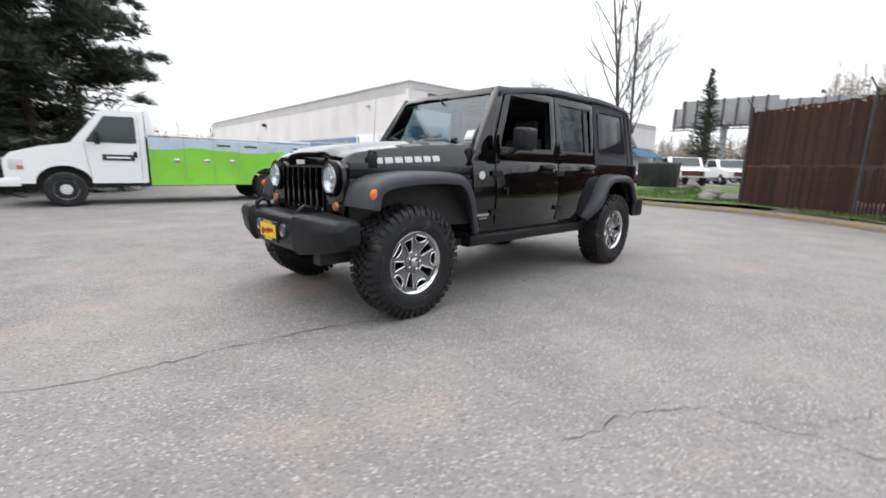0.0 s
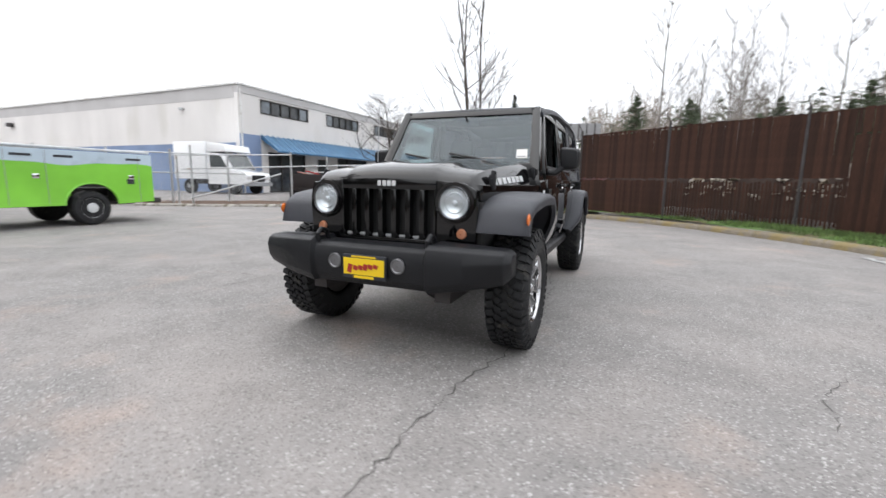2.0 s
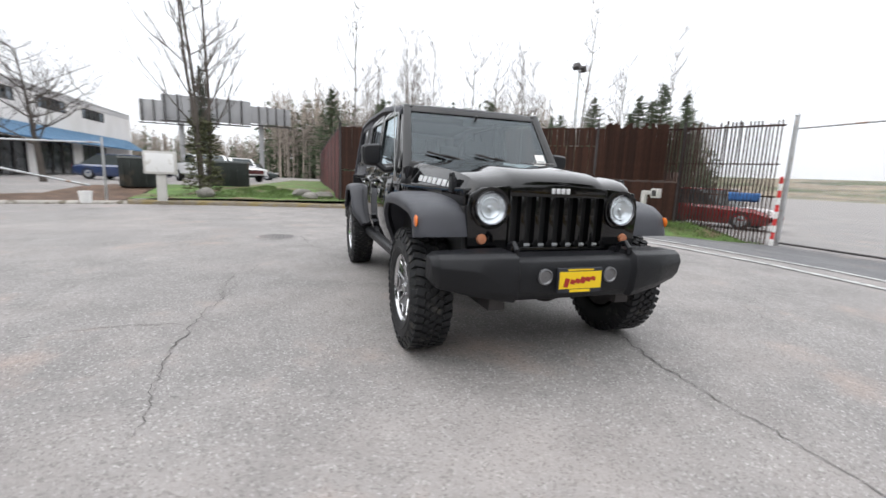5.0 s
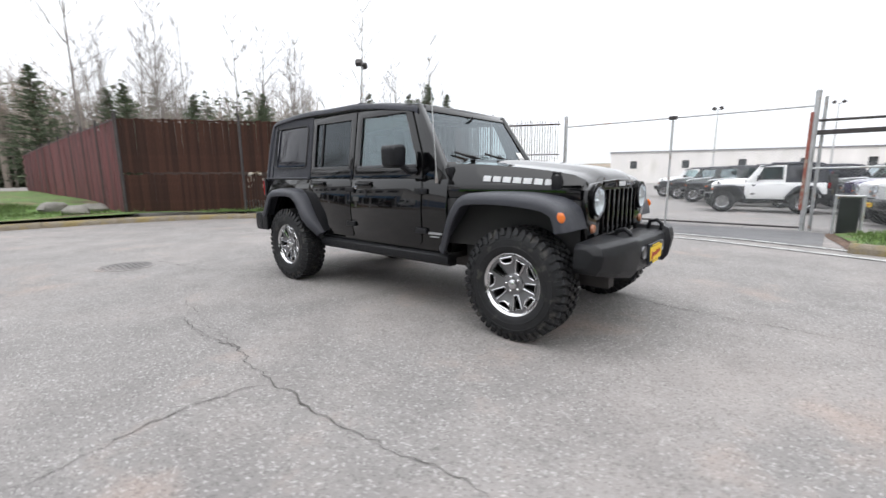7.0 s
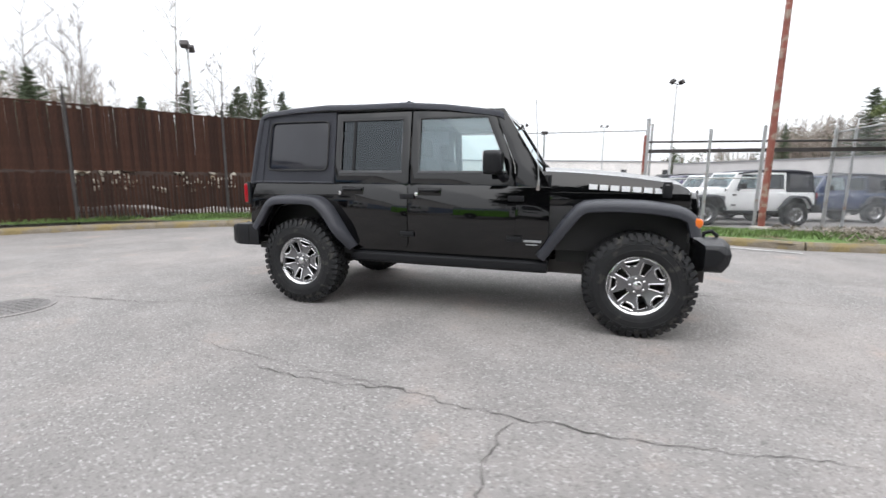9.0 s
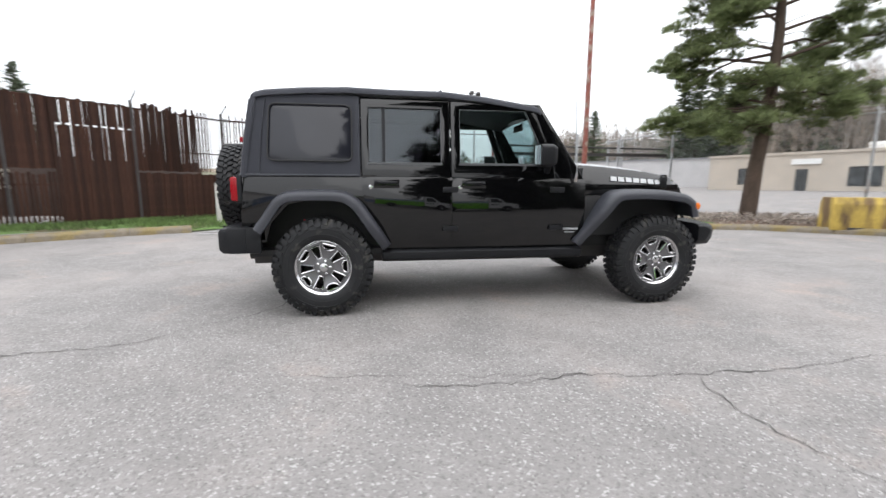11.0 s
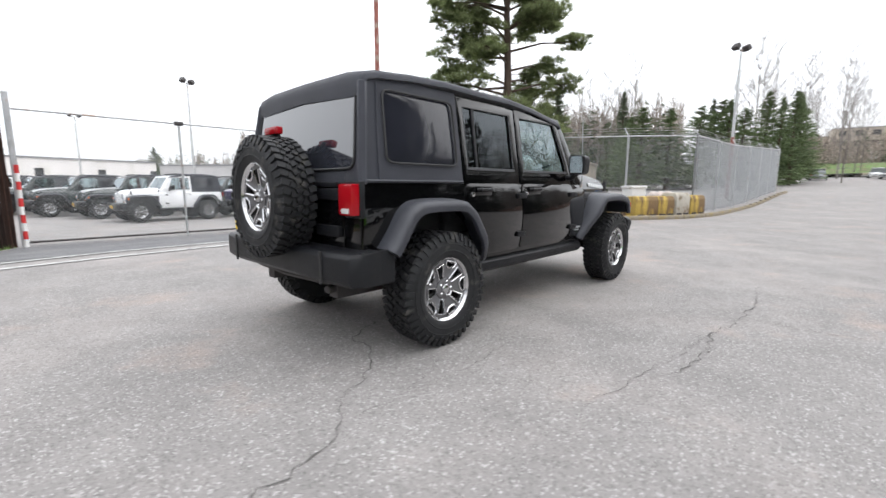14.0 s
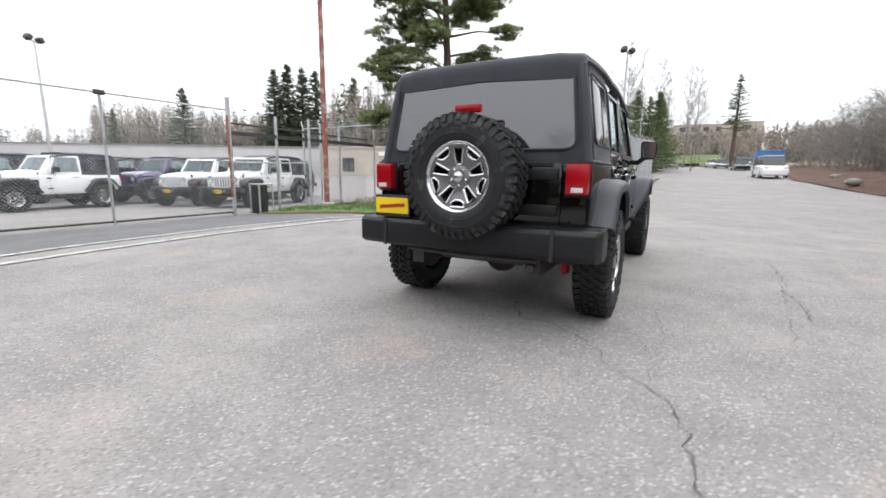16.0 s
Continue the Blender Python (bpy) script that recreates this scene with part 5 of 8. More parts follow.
def build_offroader(m, paint, label, detail=True, long=True, group="", plate=True, soft=True):
    """An upright off-roader with flat sides, flared arches and a spare wheel on its tailgate. Front towards +x."""
    car = thing("off_road_vehicle", m, label, "car", group)
    d = 0.0 if long else 0.52          # how much shorter the body is behind the front doors
    RX = -1.473 + d                     # rear axle
    FX = 1.473 if long else 1.473
    B = RX - (-1.473)

    def rx(x):
        return x + B if x < -0.45 else x

    for sd in (1, -1):
        arch = [(-1.93, 0.6), (-1.88, 0.76), (-1.74, 0.91), (-1.47, 0.96), (-1.24, 0.92), (-1.09, 0.8), (-1.0, 0.6)]
        outl = [(-2.08, 1.135), (-2.11, 0.6)] + arch + [(-0.98, 0.5), (-0.45, 0.5), (0.76, 0.5), (0.80, 0.62), (0.80, 1.125), (-0.45, 1.135)]
        part("body_side", panel_mesh("body_side", [(rx(x), z) for x, z in outl], paint, sd, 0, 0.05), paint, car)
        doors = [("front", -0.405, 0.53)] + ([("rear", -1.155, -0.42)] if long else [])
        for which, x0, x1 in doors:
            if which == "front":
                lower = rounded([(x0, 0.565), (x1 - 0.02, 0.565), (x1, 0.75), (x1, 1.132), (x0, 1.132)], 0.07)
            else:
                lower = rounded([(-0.93, 0.565), (x1, 0.565), (x1, 1.132), (x0, 1.132), (x0, 0.97)], 0.06)
            door = part("door", panel_mesh("door", lower, paint, sd, 0.012, 0.03), paint, car)
            top = 1.765
            if which == "front":
                out = [(x0, 1.125), (0.515, 1.125), (0.50, 1.30), (0.305, top), (x0, top)]
                inn = [(x0 + 0.075, 1.25), (0.435, 1.25), (0.415, 1.33), (0.255, 1.70), (x0 + 0.075, 1.70)]
            else:
                out = [(x0, 1.125), (x1, 1.125), (x1, 1.45), (x1, top), (x0, top)]
                inn = [(x0 + 0.06, 1.25), (x1 - 0.075, 1.25), (x1 - 0.075, 1.45), (x1 - 0.075, 1.70), (x0 + 0.06, 1.70)]
            part("window_frame", panel_mesh("window_frame", out, paint, sd, 0.004, 0.035, inn, cuts=(1.4, 1.6), bevel=0.004), paint, door)
            strip_z = 1.245
            part("belt_trim", Shape().span((inn[0][0] - 0.01, sd * (side_y(strip_z) + 0.004), strip_z - 0.012), (inn[1][0] + 0.01, sd * (side_y(strip_z) + 0.012), strip_z + 0.006)), M_SEAL, door, "thin grey window trim")
            part("window_seal", Shape().tube([(x, sd * (side_y(z) + 0.003), z) for x, z in inn + inn[:1]], 0.003, 5), M_SEAL, door, "thin grey window seal")
            open_window = sd > 0 and which == "front" and detail
            if not open_window:
                part("window_glass", panel_mesh("window_glass", inn, M_GLASS if which == "front" else M_TINT, sd, -0.012, 0.004, cuts=(), bevel=0), None, door).visible_shadow = False
            if which == "rear":
                part("divider_bar", panel_mesh("divider_bar", [(x0 + 0.17, 1.25), (x0 + 0.195, 1.25), (x0 + 0.195, 1.70), (x0 + 0.17, 1.70)], M_PLASTIC, sd, -0.002, 0.02, cuts=(), bevel=0), None, door)
            hx = x0 + 0.19 if which == "front" else x0 + 0.20
            yh = side_y(1.06) + 0.012
            part("handle_recess", Shape().box((hx, sd * (yh + 0.001), 1.075), (0.21, 0.008, 0.07)), M_BLACKPAINT if paint is M_BLACKPAINT else paint, door, bevel=0.003)
            part("door_handle", Shape().tube([(hx - 0.085, sd * (yh + 0.01), 1.085), (hx - 0.07, sd * (yh + 0.035), 1.085), (hx + 0.06, sd * (yh + 0.035), 1.085), (hx + 0.085, sd * (yh + 0.01), 1.085)], 0.014, 8), M_PLASTIC if detail else paint, door, "black door handle")
            part("door_lock", Shape().lathe([(0.017, 0), (0.017, 0.008), (0.003, 0.01)], 12, (0, 0, 0)), M_CHROME, door, "round key lock", at=Matrix.Translation((x0 + 0.07, sd * (side_y(1.05) + 0.013), 1.05)) @ Matrix.Rotation(0 if sd > 0 else math.pi, 4, "Z"))
            for hz in (1.03, 0.70):
                part("hinge", Shape().box((x1 + 0.0, sd * (side_y(hz) + 0.018), hz), (0.13, 0.02, 0.045)), M_PLASTIC, door, bevel=0.006)
        # soft-top quarter or hard side
        qo = [(-2.075, 1.13), (-1.165 if long else -0.41 - B, 1.13), (-1.165 if long else -0.41 - B, 1.45), (-1.165 if long else -0.41 - B, 1.785), (-1.985, 1.79)]
        qi = [(-1.87, 1.275), (-1.25 if long else -0.49 - B, 1.275), (-1.25 if long else -0.49 - B, 1.45), (-1.25 if long else -0.49 - B, 1.685), (-1.85, 1.685)]
        f = (lambda pts: [(x + B, z) for x, z in pts])
        quarter = part("top_side", panel_mesh("top_side", f(qo), M_FABRIC, sd, 0.006, 0.03, f(qi), cuts=(1.4, 1.6), bevel=0.008), None, car, "black soft-top cloth side")
        part("quarter_window", panel_mesh("quarter_window", f(rounded([(-1.885, 1.26), (-1.235 if long else -0.475 - B, 1.26), (-1.235 if long else -0.475 - B, 1.70), (-1.865, 1.70)], 0.05)), M_VINYL, sd, 0.009, 0.012, cuts=(1.4, 1.55), bevel=0.002), None, quarter, "dark smoked window in the soft top")
        if soft:
            # welt round the window, seams, and a grey bead added as the lower edge's highlight
            ring = rounded([(-1.89, 1.255), (-1.23, 1.255), (-1.23, 1.705), (-1.87, 1.705)], 0.055)
            part("window_welt", Shape().tube([(x + B, sd * (side_y(z) + 0.021), z) for x, z in ring + ring[:1]], 0.007, 6), M_INSIDE, quarter)
            part("cloth_seam", Shape().tube([(-1.955 + B, sd * (side_y(1.14) + 0.012), 1.14), (-1.935 + B, sd * (side_y(1.45) + 0.012), 1.45), (-1.90 + B, sd * (side_y(1.74) + 0.012), 1.74)], 0.006, 5), M_FABRIC, quarter)
            part("lower_edge", Shape().tube([(-2.06 + B, sd * (side_y(1.14) + 0.012), 1.142), (-1.18 + B, sd * (side_y(1.14) + 0.012), 1.142)], 0.009, 6), M_FLARE, quarter)
        part("windscreen_pillar", panel_mesh("windscreen_pillar", [(0.518, 1.12), (0.79, 1.12), (0.745, 1.215), (0.392, 1.765), (0.309, 1.765), (0.504, 1.30)], paint, sd, -0.006, 0.05, cuts=(1.3, 1.5), bevel=0.008), None, car)
        # arch flares
        fpath = refine([(0.70, 0.575), (0.83, 0.77), (0.97, 0.965), (1.06, 1.025), (1.25, 1.04), (1.50, 1.035), (1.72, 1.005), (1.825, 0.945), (1.862, 0.85), (1.872, 0.80)])
        part("fender_flare", flare(fpath, sd, lambda x: 0.775 - 0.15 * smoothstep(0.7, 1.1, x) - 0.04 * smoothstep(1.3, 1.85, x), lambda x: 0.80 + 0.14 * smoothstep(0.66, 0.95, x) - 0.02 * smoothstep(1.5, 1.9, x), 0.085, True), M_FLARE, car, "wide matt black plastic fender flare", smooth=50)
        rpath = refine([(-2.00, 0.735), (-1.93, 0.83), (-1.84, 0.96), (-1.75, 1.015), (-1.62, 1.03), (-1.40, 1.03), (-1.27, 1.01), (-1.16, 0.93), (-1.04, 0.755), (-0.92, 0.575)])
        part("fender_flare", flare([(x + B, z) for x, z in rpath], sd, lambda x: 0.77, lambda x: 0.80 + 0.135 * smoothstep(0.86 - B, 1.05 - B, -x), 0.085, False), M_FLARE, car, "wide matt black plastic fender flare", smooth=50)
        # engine side below the hood
        for low, high, stuff, nm in ((0.985, 1.085, paint, "front_fender"), (0.62, 0.98, M_INSIDE, "arch_liner")):
            part(nm, Shape().loft([[(x, sd * y, low), (x, sd * y, high), (x, sd * (y - 0.06), high), (x, sd * (y - 0.06), low)] for x, y in ((0.78, 0.775), (0.95, 0.745), (1.2, 0.70), (1.5, 0.66), (1.83, 0.625))]), stuff, car, bevel=0.008)
        part("rock_rail", Shape().loft([[(x, sd * 0.66, 0.415), (x, sd * 0.74, 0.415), (x, sd * 0.775, 0.44), (x, sd * 0.78, 0.50), (x, sd * 0.75, 0.52), (x, sd * 0.66, 0.52)] for x in (-1.0 + B, 0.80)]), M_PLASTIC, car, "black rock rail below the doors", bevel=0.012)
        part("marker_lamp", Shape().ball((1.822, sd * 0.908, 0.888), (0.036, 0.010, 0.036), 10), M_AMBER, car, "round amber side marker lamp")
        # mirrors
        mir = part("door_mirror", Shape().loft([[(x, sd * y, z) for y, z in rounded([(0.86, 1.22), (1.01, 1.225), (1.02, 1.40), (0.85, 1.415)], 0.04)] for x in (0.295, 0.33, 0.40)] + [[(0.435, sd * (0.935 + (y - 0.935) * 0.8), 1.315 + (z - 1.315) * 0.8) for y, z in rounded([(0.86, 1.22), (1.01, 1.225), (1.02, 1.40), (0.85, 1.415)], 0.04)]]), M_PLASTIC, car, "black plastic door mirror", bevel=0.006)
        part("mirror_arm", Shape().tube([(0.44, sd * 0.76, 1.20), (0.42, sd * 0.82, 1.19), (0.40, sd * 0.90, 1.25)], 0.028, 8), M_PLASTIC, mir)
        part("mirror_glass", Shape().span((0.288, sd * 0.872, 1.24), (0.294, sd * 1.0, 1.395)), M_CHROME, mir, "mirror glass")
        # lamps in front
        hl = part("headlamp", Shape().lathe([(0.09, 1.855), (0.101, 1.90), (0.098, 1.906), (0.091, 1.90), (0.087, 1.86)], 32, (0, sd * 0.47, 0.972), "x", close=False), M_BEZEL, car, "round clear headlamp in a dark chrome ring")
        part("reflector", Shape().lathe([(0.091, 1.896), (0.078, 1.885), (0.066, 1.881), (0.060, 1.888), (0.048, 1.880), (0.03, 1.876), (0.002, 1.875)], 28, (0, sd * 0.47, 0.972), "x", close=False), M_REFLECTOR, hl)
        part("bulb", Shape().lathe([(0.017, 1.87), (0.017, 1.885), (0.011, 1.892), (0.002, 1.894)], 16, (0, sd * 0.47, 0.972), "x", close=False), M_REFLECTOR, hl)
        part("lens", Shape().lathe([(0.089, 1.898), (0.075, 1.912), (0.04, 1.92), (0.002, 1.922)], 28, (0, sd * 0.47, 0.972), "x", close=False), M_LAMPGLASS, hl).visible_shadow = False
        part("turn_signal", Shape().lathe([(0.034, 1.86), (0.033, 1.88), (0.026, 1.89), (0.002, 1.892)], 20, (0, sd * 0.515, 0.785), "x", close=False), M_PALEAMBER, car, "round pale amber turn signal")
        # hood latches, tow hooks
        latch = part("hood_latch", Shape().box((1.66, sd * 0.635, 1.10), (0.07, 0.035, 0.10)), M_PLASTIC, car, bevel=0.012)
        part("latch_loop", Shape().tube([(1.63, sd * 0.64, 1.12), (1.64, sd * 0.64, 1.165), (1.68, sd * 0.64, 1.165), (1.69, sd * 0.64, 1.12)], 0.012, 6), M_PLASTIC, latch)
        if detail:
            part("tow_hook", Shape().tube([(1.98, sd * 0.39, 0.70), (2.0, sd * 0.39, 0.77), (2.05, sd * 0.39, 0.785), (2.09, sd * 0.39, 0.755), (2.085, sd * 0.39, 0.72)], 0.016, 8), M_PLASTIC, car)
        # tail lamps
        tl = part("tail_lamp", Shape().span((-2.175 + B, sd * 0.65, 0.935), (-2.09 + B, sd * 0.79, 1.125)), M_REDLENS, car, "upright red tail lamp", bevel=0.018)
        part("reverse_lens", Shape().span((-2.181 + B, sd * 0.69, 0.95), (-2.172 + B, sd * 0.76, 0.98)), M_CLEARLENS, tl, "pale reversing lens", bevel=0.003)
        part("lamp_bezel", Shape().span((-2.12 + B, sd * 0.64, 0.92), (-2.085 + B, sd * 0.80, 1.14)), M_PLASTIC, tl, bevel=0.006)
        part("spring", Shape().tube([(FX, sd * 0.5, 0.42), (FX - 0.02, sd * 0.5, 0.9)], 0.05, 8), M_DARKSTEEL, car)
        part("shock_absorber", Shape().tube([(RX - 0.12, sd * 0.56, 0.32), (RX - 0.2, sd * 0.5, 0.85)], 0.032, 10), M_SHOCK, car, "red shock absorber")
        part("inner_arch", Shape().loft([[(x, sd * 0.56, 0.5), (x, sd * 0.56, 0.98), (x, sd * 0.60, 0.98), (x, sd * 0.60, 0.5)] for x in (0.86, 1.86)]), M_INSIDE, car)
        part("inner_arch", Shape().span((RX - 0.55, sd * 0.50, 0.5), (RX + 0.5, sd * 0.54, 1.0)), M_INSIDE, car)
        if detail:
            # lettering of the model name, as plain blocks
            for k in range(7):
                xa = 1.09 + k * 0.081
                ya = 0.722 - 0.093 * (xa - 0.95) / 0.55 if xa < 1.2 else 0.70 - 0.04 * (xa - 1.2) / 0.3
                za = 1.152 - 0.032 * (xa - 1.09) / 0.56
                part("decal_block", Shape().box((xa + 0.03, sd * (HOOD_SIDE(xa + 0.03) * 0.981 + 0.005), za - 0.022), (0.064, 0.006, 0.044), Matrix.Rotation(radians(3), 3, "Y") @ Matrix.Rotation(sd * radians(-5.5), 3, "Z") @ Matrix.Rotation(sd * radians(19), 3, "X")), M_DECAL, car, "silver decal block on the hood side", bevel=0.002, segments=1)
            part("side_badge", Shape().span((0.60, sd * 0.776, 0.676), (0.745, sd * 0.790, 0.694)), M_DECALGREY, car, "small silver badge bar")
            part("side_badge", Shape().span((0.62, sd * 0.776, 0.652), (0.715, sd * 0.790, 0.660)), M_DECALGREY, car, "small silver badge bar")
    if detail:
        part("trail_badge", Shape().lathe([(0.034, 0), (0.034, 0.006), (0.002, 0.008)], 20, close=False), M_DECAL, car, "round silver badge", at=Matrix.Translation((0.70, 0.785, 1.01)))
    # hood: crowned panel with turned-down sides
    rings = []
    for x, z, w in ((0.70, 1.245, 0.735), (0.80, 1.245, 0.728), (1.05, 1.232, 0.705), (1.35, 1.206, 0.672), (1.62, 1.172, 0.64), (1.76, 1.145, 0.622), (1.82, 1.112, 0.612), (1.845, 1.08, 0.606)):
        top = [(x, y * w, z + 0.035 * (1 - y * y) + (0.018 if abs(y) < 0.55 else 0)) for y in (-0.915, -0.86, -0.75, -0.58, -0.5, -0.25, 0, 0.25, 0.5, 0.58, 0.75, 0.86, 0.915)]
        lowz = 1.08 if x < 1.7 else 1.065 if x < 1.8 else 1.05
        rings.append([(x, -w, lowz), (x, -w * 0.945, z - 0.02)] + top + [(x, w * 0.945, z - 0.02), (x, w, lowz)])
    hood = part("hood", Shape().loft(rings, closed=True), paint, car, smooth=40)
    part("cowl", Shape().loft([[(0.66, y, 1.21), (0.80, y, 1.225), (0.80, y, 1.12), (0.66, y, 1.12)] for y in (-0.72, 0.72)]), M_PLASTIC, car, "black cowl below the windscreen", bevel=0.008)
    if detail:
        part("hood_sticker", Shape().box((0.96, 0.42, 1.292), (0.09, 0.16, 0.004), Matrix.Rotation(radians(3), 3, "Y")), M_CLEARLENS, car, "small pale sheet on the hood")
    # grille: face plate with seven slots
    g = Shape()
    slots = [(-0.345 + k * 0.1, -0.345 + k * 0.1 + 0.064) for k in range(7)]
    slots = [(a + 0.013, b + 0.013) for a, b in slots]
    z0, z1 = 0.735, 1.045
    g.prism([(-0.60, 0.70), (-0.345, 0.70), (-0.345, 1.108), (-0.53, 1.09), (-0.60, 1.05), (-0.615, 0.95)], "x", 1.83, 1.875)
    g.prism([(0.60, 0.70), (0.345, 0.70), (0.345, 1.108), (0.53, 1.09), (0.60, 1.05), (0.615, 0.95)], "x", 1.83, 1.875)
    g.prism([(-0.345, z1), (0.345, z1), (0.345, 1.108), (0.0, 1.122), (-0.345, 1.108)], "x", 1.83, 1.88)
    g.prism([(-0.345, 0.70), (0.345, 0.70), (0.345, z0), (-0.345, z0)], "x", 1.83, 1.88)
    bars = [(-0.345, slots[0][0])] + [(slots[k][1], slots[k + 1][0]) for k in range(6)] + [(slots[6][1], 0.345)]
    for a, b in bars:
        g.prism([(a, z0 - 0.002), (b, z0 - 0.002), (b, z1 + 0.002), (a, z1 + 0.002)], "x", 1.83, 1.886)
    gr = part("grille", g, paint, car, "seven-slot grille", bevel=0.01)
    part("grille_mesh", Shape().span((1.80, -0.36, 0.71), (1.81, 0.36, 1.06)), M_INSIDE, gr)
    for a, b in slots:
        part("slot_trim", Shape().span((1.845, a + 0.010, z0 + 0.002), (1.866, b - 0.010, z0 + 0.020)), M_DECALGREY, gr, "grey tip of a slot", bevel=0.006)
    if detail:
        for k, w in enumerate((0.026, 0.028, 0.028, 0.028)):
            part("badge_block", Shape().box((1.887, -0.052 + k * 0.035, 1.083), (0.008, w, 0.034)), M_DECAL, gr, "pale badge block", bevel=0.003, segments=1)
    for sd in (1, -1):
        part("lamp_bucket", Shape().lathe([(0.116, 1.868), (0.125, 1.892), (0.108, 1.89), (0.105, 1.86), (0.10, 1.82)], 32, (0, sd * 0.47, 0.972), "x", close=False), paint, gr)
    # windscreen frame, glass and what hangs at it
    wb, wt = (0.74, 1.215), (0.385, 1.765)

    def ws(t, y, o=0.0):
        """A point of the windscreen's plane: t up it, y across, o outwards."""
        return (wb[0] + (wt[0] - wb[0]) * t + 0.84 * o, y * (0.735 - 0.075 * t), wb[1] + (wt[1] - wb[1]) * t + 0.54 * o)

    fr = Shape()
    for y0, y1, t0, t1 in ((-1, -0.90, 0, 1.0), (0.90, 1, 0, 1.0), (-0.9, 0.9, 0, 0.10), (-0.9, 0.9, 0.89, 1.0)):
        fr.loft([[ws(t, y0), ws(t, y1), ws(t, y1, -0.05), ws(t, y0, -0.05)] for t in (t0, (t0 + t1) / 2, t1)])
    wf = part("windscreen_frame", fr, paint, car, bevel=0.008)
    part("windscreen", Shape().add([ws(0.10, -0.9, -0.012), ws(0.10, 0.9, -0.012), ws(0.89, 0.9, -0.012), ws(0.89, -0.9, -0.012)], [(0, 1, 2, 3)]), M_SCREEN, wf, "clear windscreen").visible_shadow = False
    for y in (-0.26, 0.36):
        part("wiper", Shape().tube([(0.775, y + 0.02, 1.235), tuple(ws(0.10, y, 0.03)), tuple(ws(0.175, y - 0.24, 0.028))], [0.014, 0.012, 0.008], 6).tube([tuple(ws(0.115, y - 0.02, 0.012)), tuple(ws(0.235, y - 0.46, 0.012))], 0.010, 5), M_INSIDE, car, "black windscreen wiper")
    # roof of the soft top
    rings = []
    for x, zc in ((-2.022, 1.735), (-2.018, 1.772), (-2.004, 1.803), (-1.978, 1.822), (-1.9, 1.842), (-1.6, 1.868), (-1.27, 1.882), (-0.9, 1.874), (-0.48, 1.874), (-0.1, 1.842), (0.2, 1.80), (0.36, 1.775), (0.395, 1.755)):
        xx = rx(x)
        e = zc - 0.028
        rings.append([(xx, -0.695, e - 0.05), (xx, -0.69, e - 0.02), (xx, -0.665, e), (xx, -0.5, zc - 0.006), (xx, 0, zc), (xx, 0.5, zc - 0.006), (xx, 0.665, e), (xx, 0.69, e - 0.02), (xx, 0.695, e - 0.05), (xx, 0.6, e - 0.06), (xx, 0, zc - 0.06), (xx, -0.6, e - 0.06)])
    roof = part("soft_top" if soft else "hard_top", Shape().loft(rings), M_FABRIC, car, "black cloth soft-top roof", smooth=50)
    if detail:
        for x in (-1.27, -0.48):
            part("roof_bow", Shape().tube([(x, -0.6, 1.857), (x, -0.3, 1.868), (x, 0, 1.873), (x, 0.3, 1.868), (x, 0.6, 1.857)], 0.014, 6), M_FABRIC, roof)
    # back of the soft top with its window

    def bk(t, y, o=0.0):
        return (-2.085 + B + 0.095 * t - o, y * (0.775 - 0.09 * t), 1.13 + 0.675 * t + 0.14 * o)

    s = Shape()
    for y0, y1, t0, t1 in ((-1.0, -0.76, 0, 0.95), (0.76, 1.0, 0, 0.95), (-0.76, 0.76, 0, 0.26), (-0.76, 0.76, 0.84, 1)):
        s.loft([[bk(t, y0), bk(t, y1), bk(t, y1, -0.03), bk(t, y0, -0.03)] for t in (t0, (t0 + t1) / 2, t1)])
    tb = part("top_back", s, M_FABRIC, car, "black cloth soft-top back", bevel=0.006)
    part("rear_window", Shape().add([bk(t, y, 0.005) for y, t in rounded([(-0.895, 0.13), (0.895, 0.13), (0.895, 0.945), (-0.895, 0.945)], 0.1)], [tuple(range(len(rounded([(0, 0), (1, 0), (1, 1), (0, 1)], 0.1))))]), M_REARVINYL, tb, "large dark smoked rear window")
    for y in (-0.975, 0.975):
        part("corner_roll", Shape().tube([bk(-0.01, y, -0.012), bk(0.5, y, -0.006), bk(0.88, y * 0.99, -0.004), bk(0.95, y * 0.95, -0.02)], [0.032, 0.032, 0.03, 0.012], 10), M_FABRIC, tb)
    rw = rounded([(-0.90, 0.125), (0.90, 0.125), (0.90, 0.95), (-0.90, 0.95)], 0.1)
    part("seam_zip", Shape().tube([bk(t, y, 0.006) for y, t in rw + rw[:1]], 0.009, 6), M_INSIDE, tb, "black zip round the rear window")
    # tailgate
    tg = part("tailgate", Shape().span((-2.115 + B, -0.615, 0.60), (-2.075 + B, 0.615, 1.13)), paint, car, bevel=0.012)
    part("rear_corner", Shape().span((-2.11 + B, 0.615, 0.60), (-2.07 + B, 0.775, 1.13)), paint, car, bevel=0.01)
    part("rear_corner", Shape().span((-2.11 + B, -0.775, 0.60), (-2.07 + B, -0.615, 1.13)), paint, car, bevel=0.01)
    for z in (1.06, 0.83):
        part("tailgate_hinge", Shape().span((-2.145 + B, -0.60, z - 0.035), (-2.11 + B, -0.33, z + 0.035)), M_PLASTIC, tg, bevel=0.012)
    part("tailgate_vent", Shape().span((-2.13 + B, -0.56, 1.105), (-2.11 + B, 0.2, 1.135)), M_PLASTIC, tg, bevel=0.006)
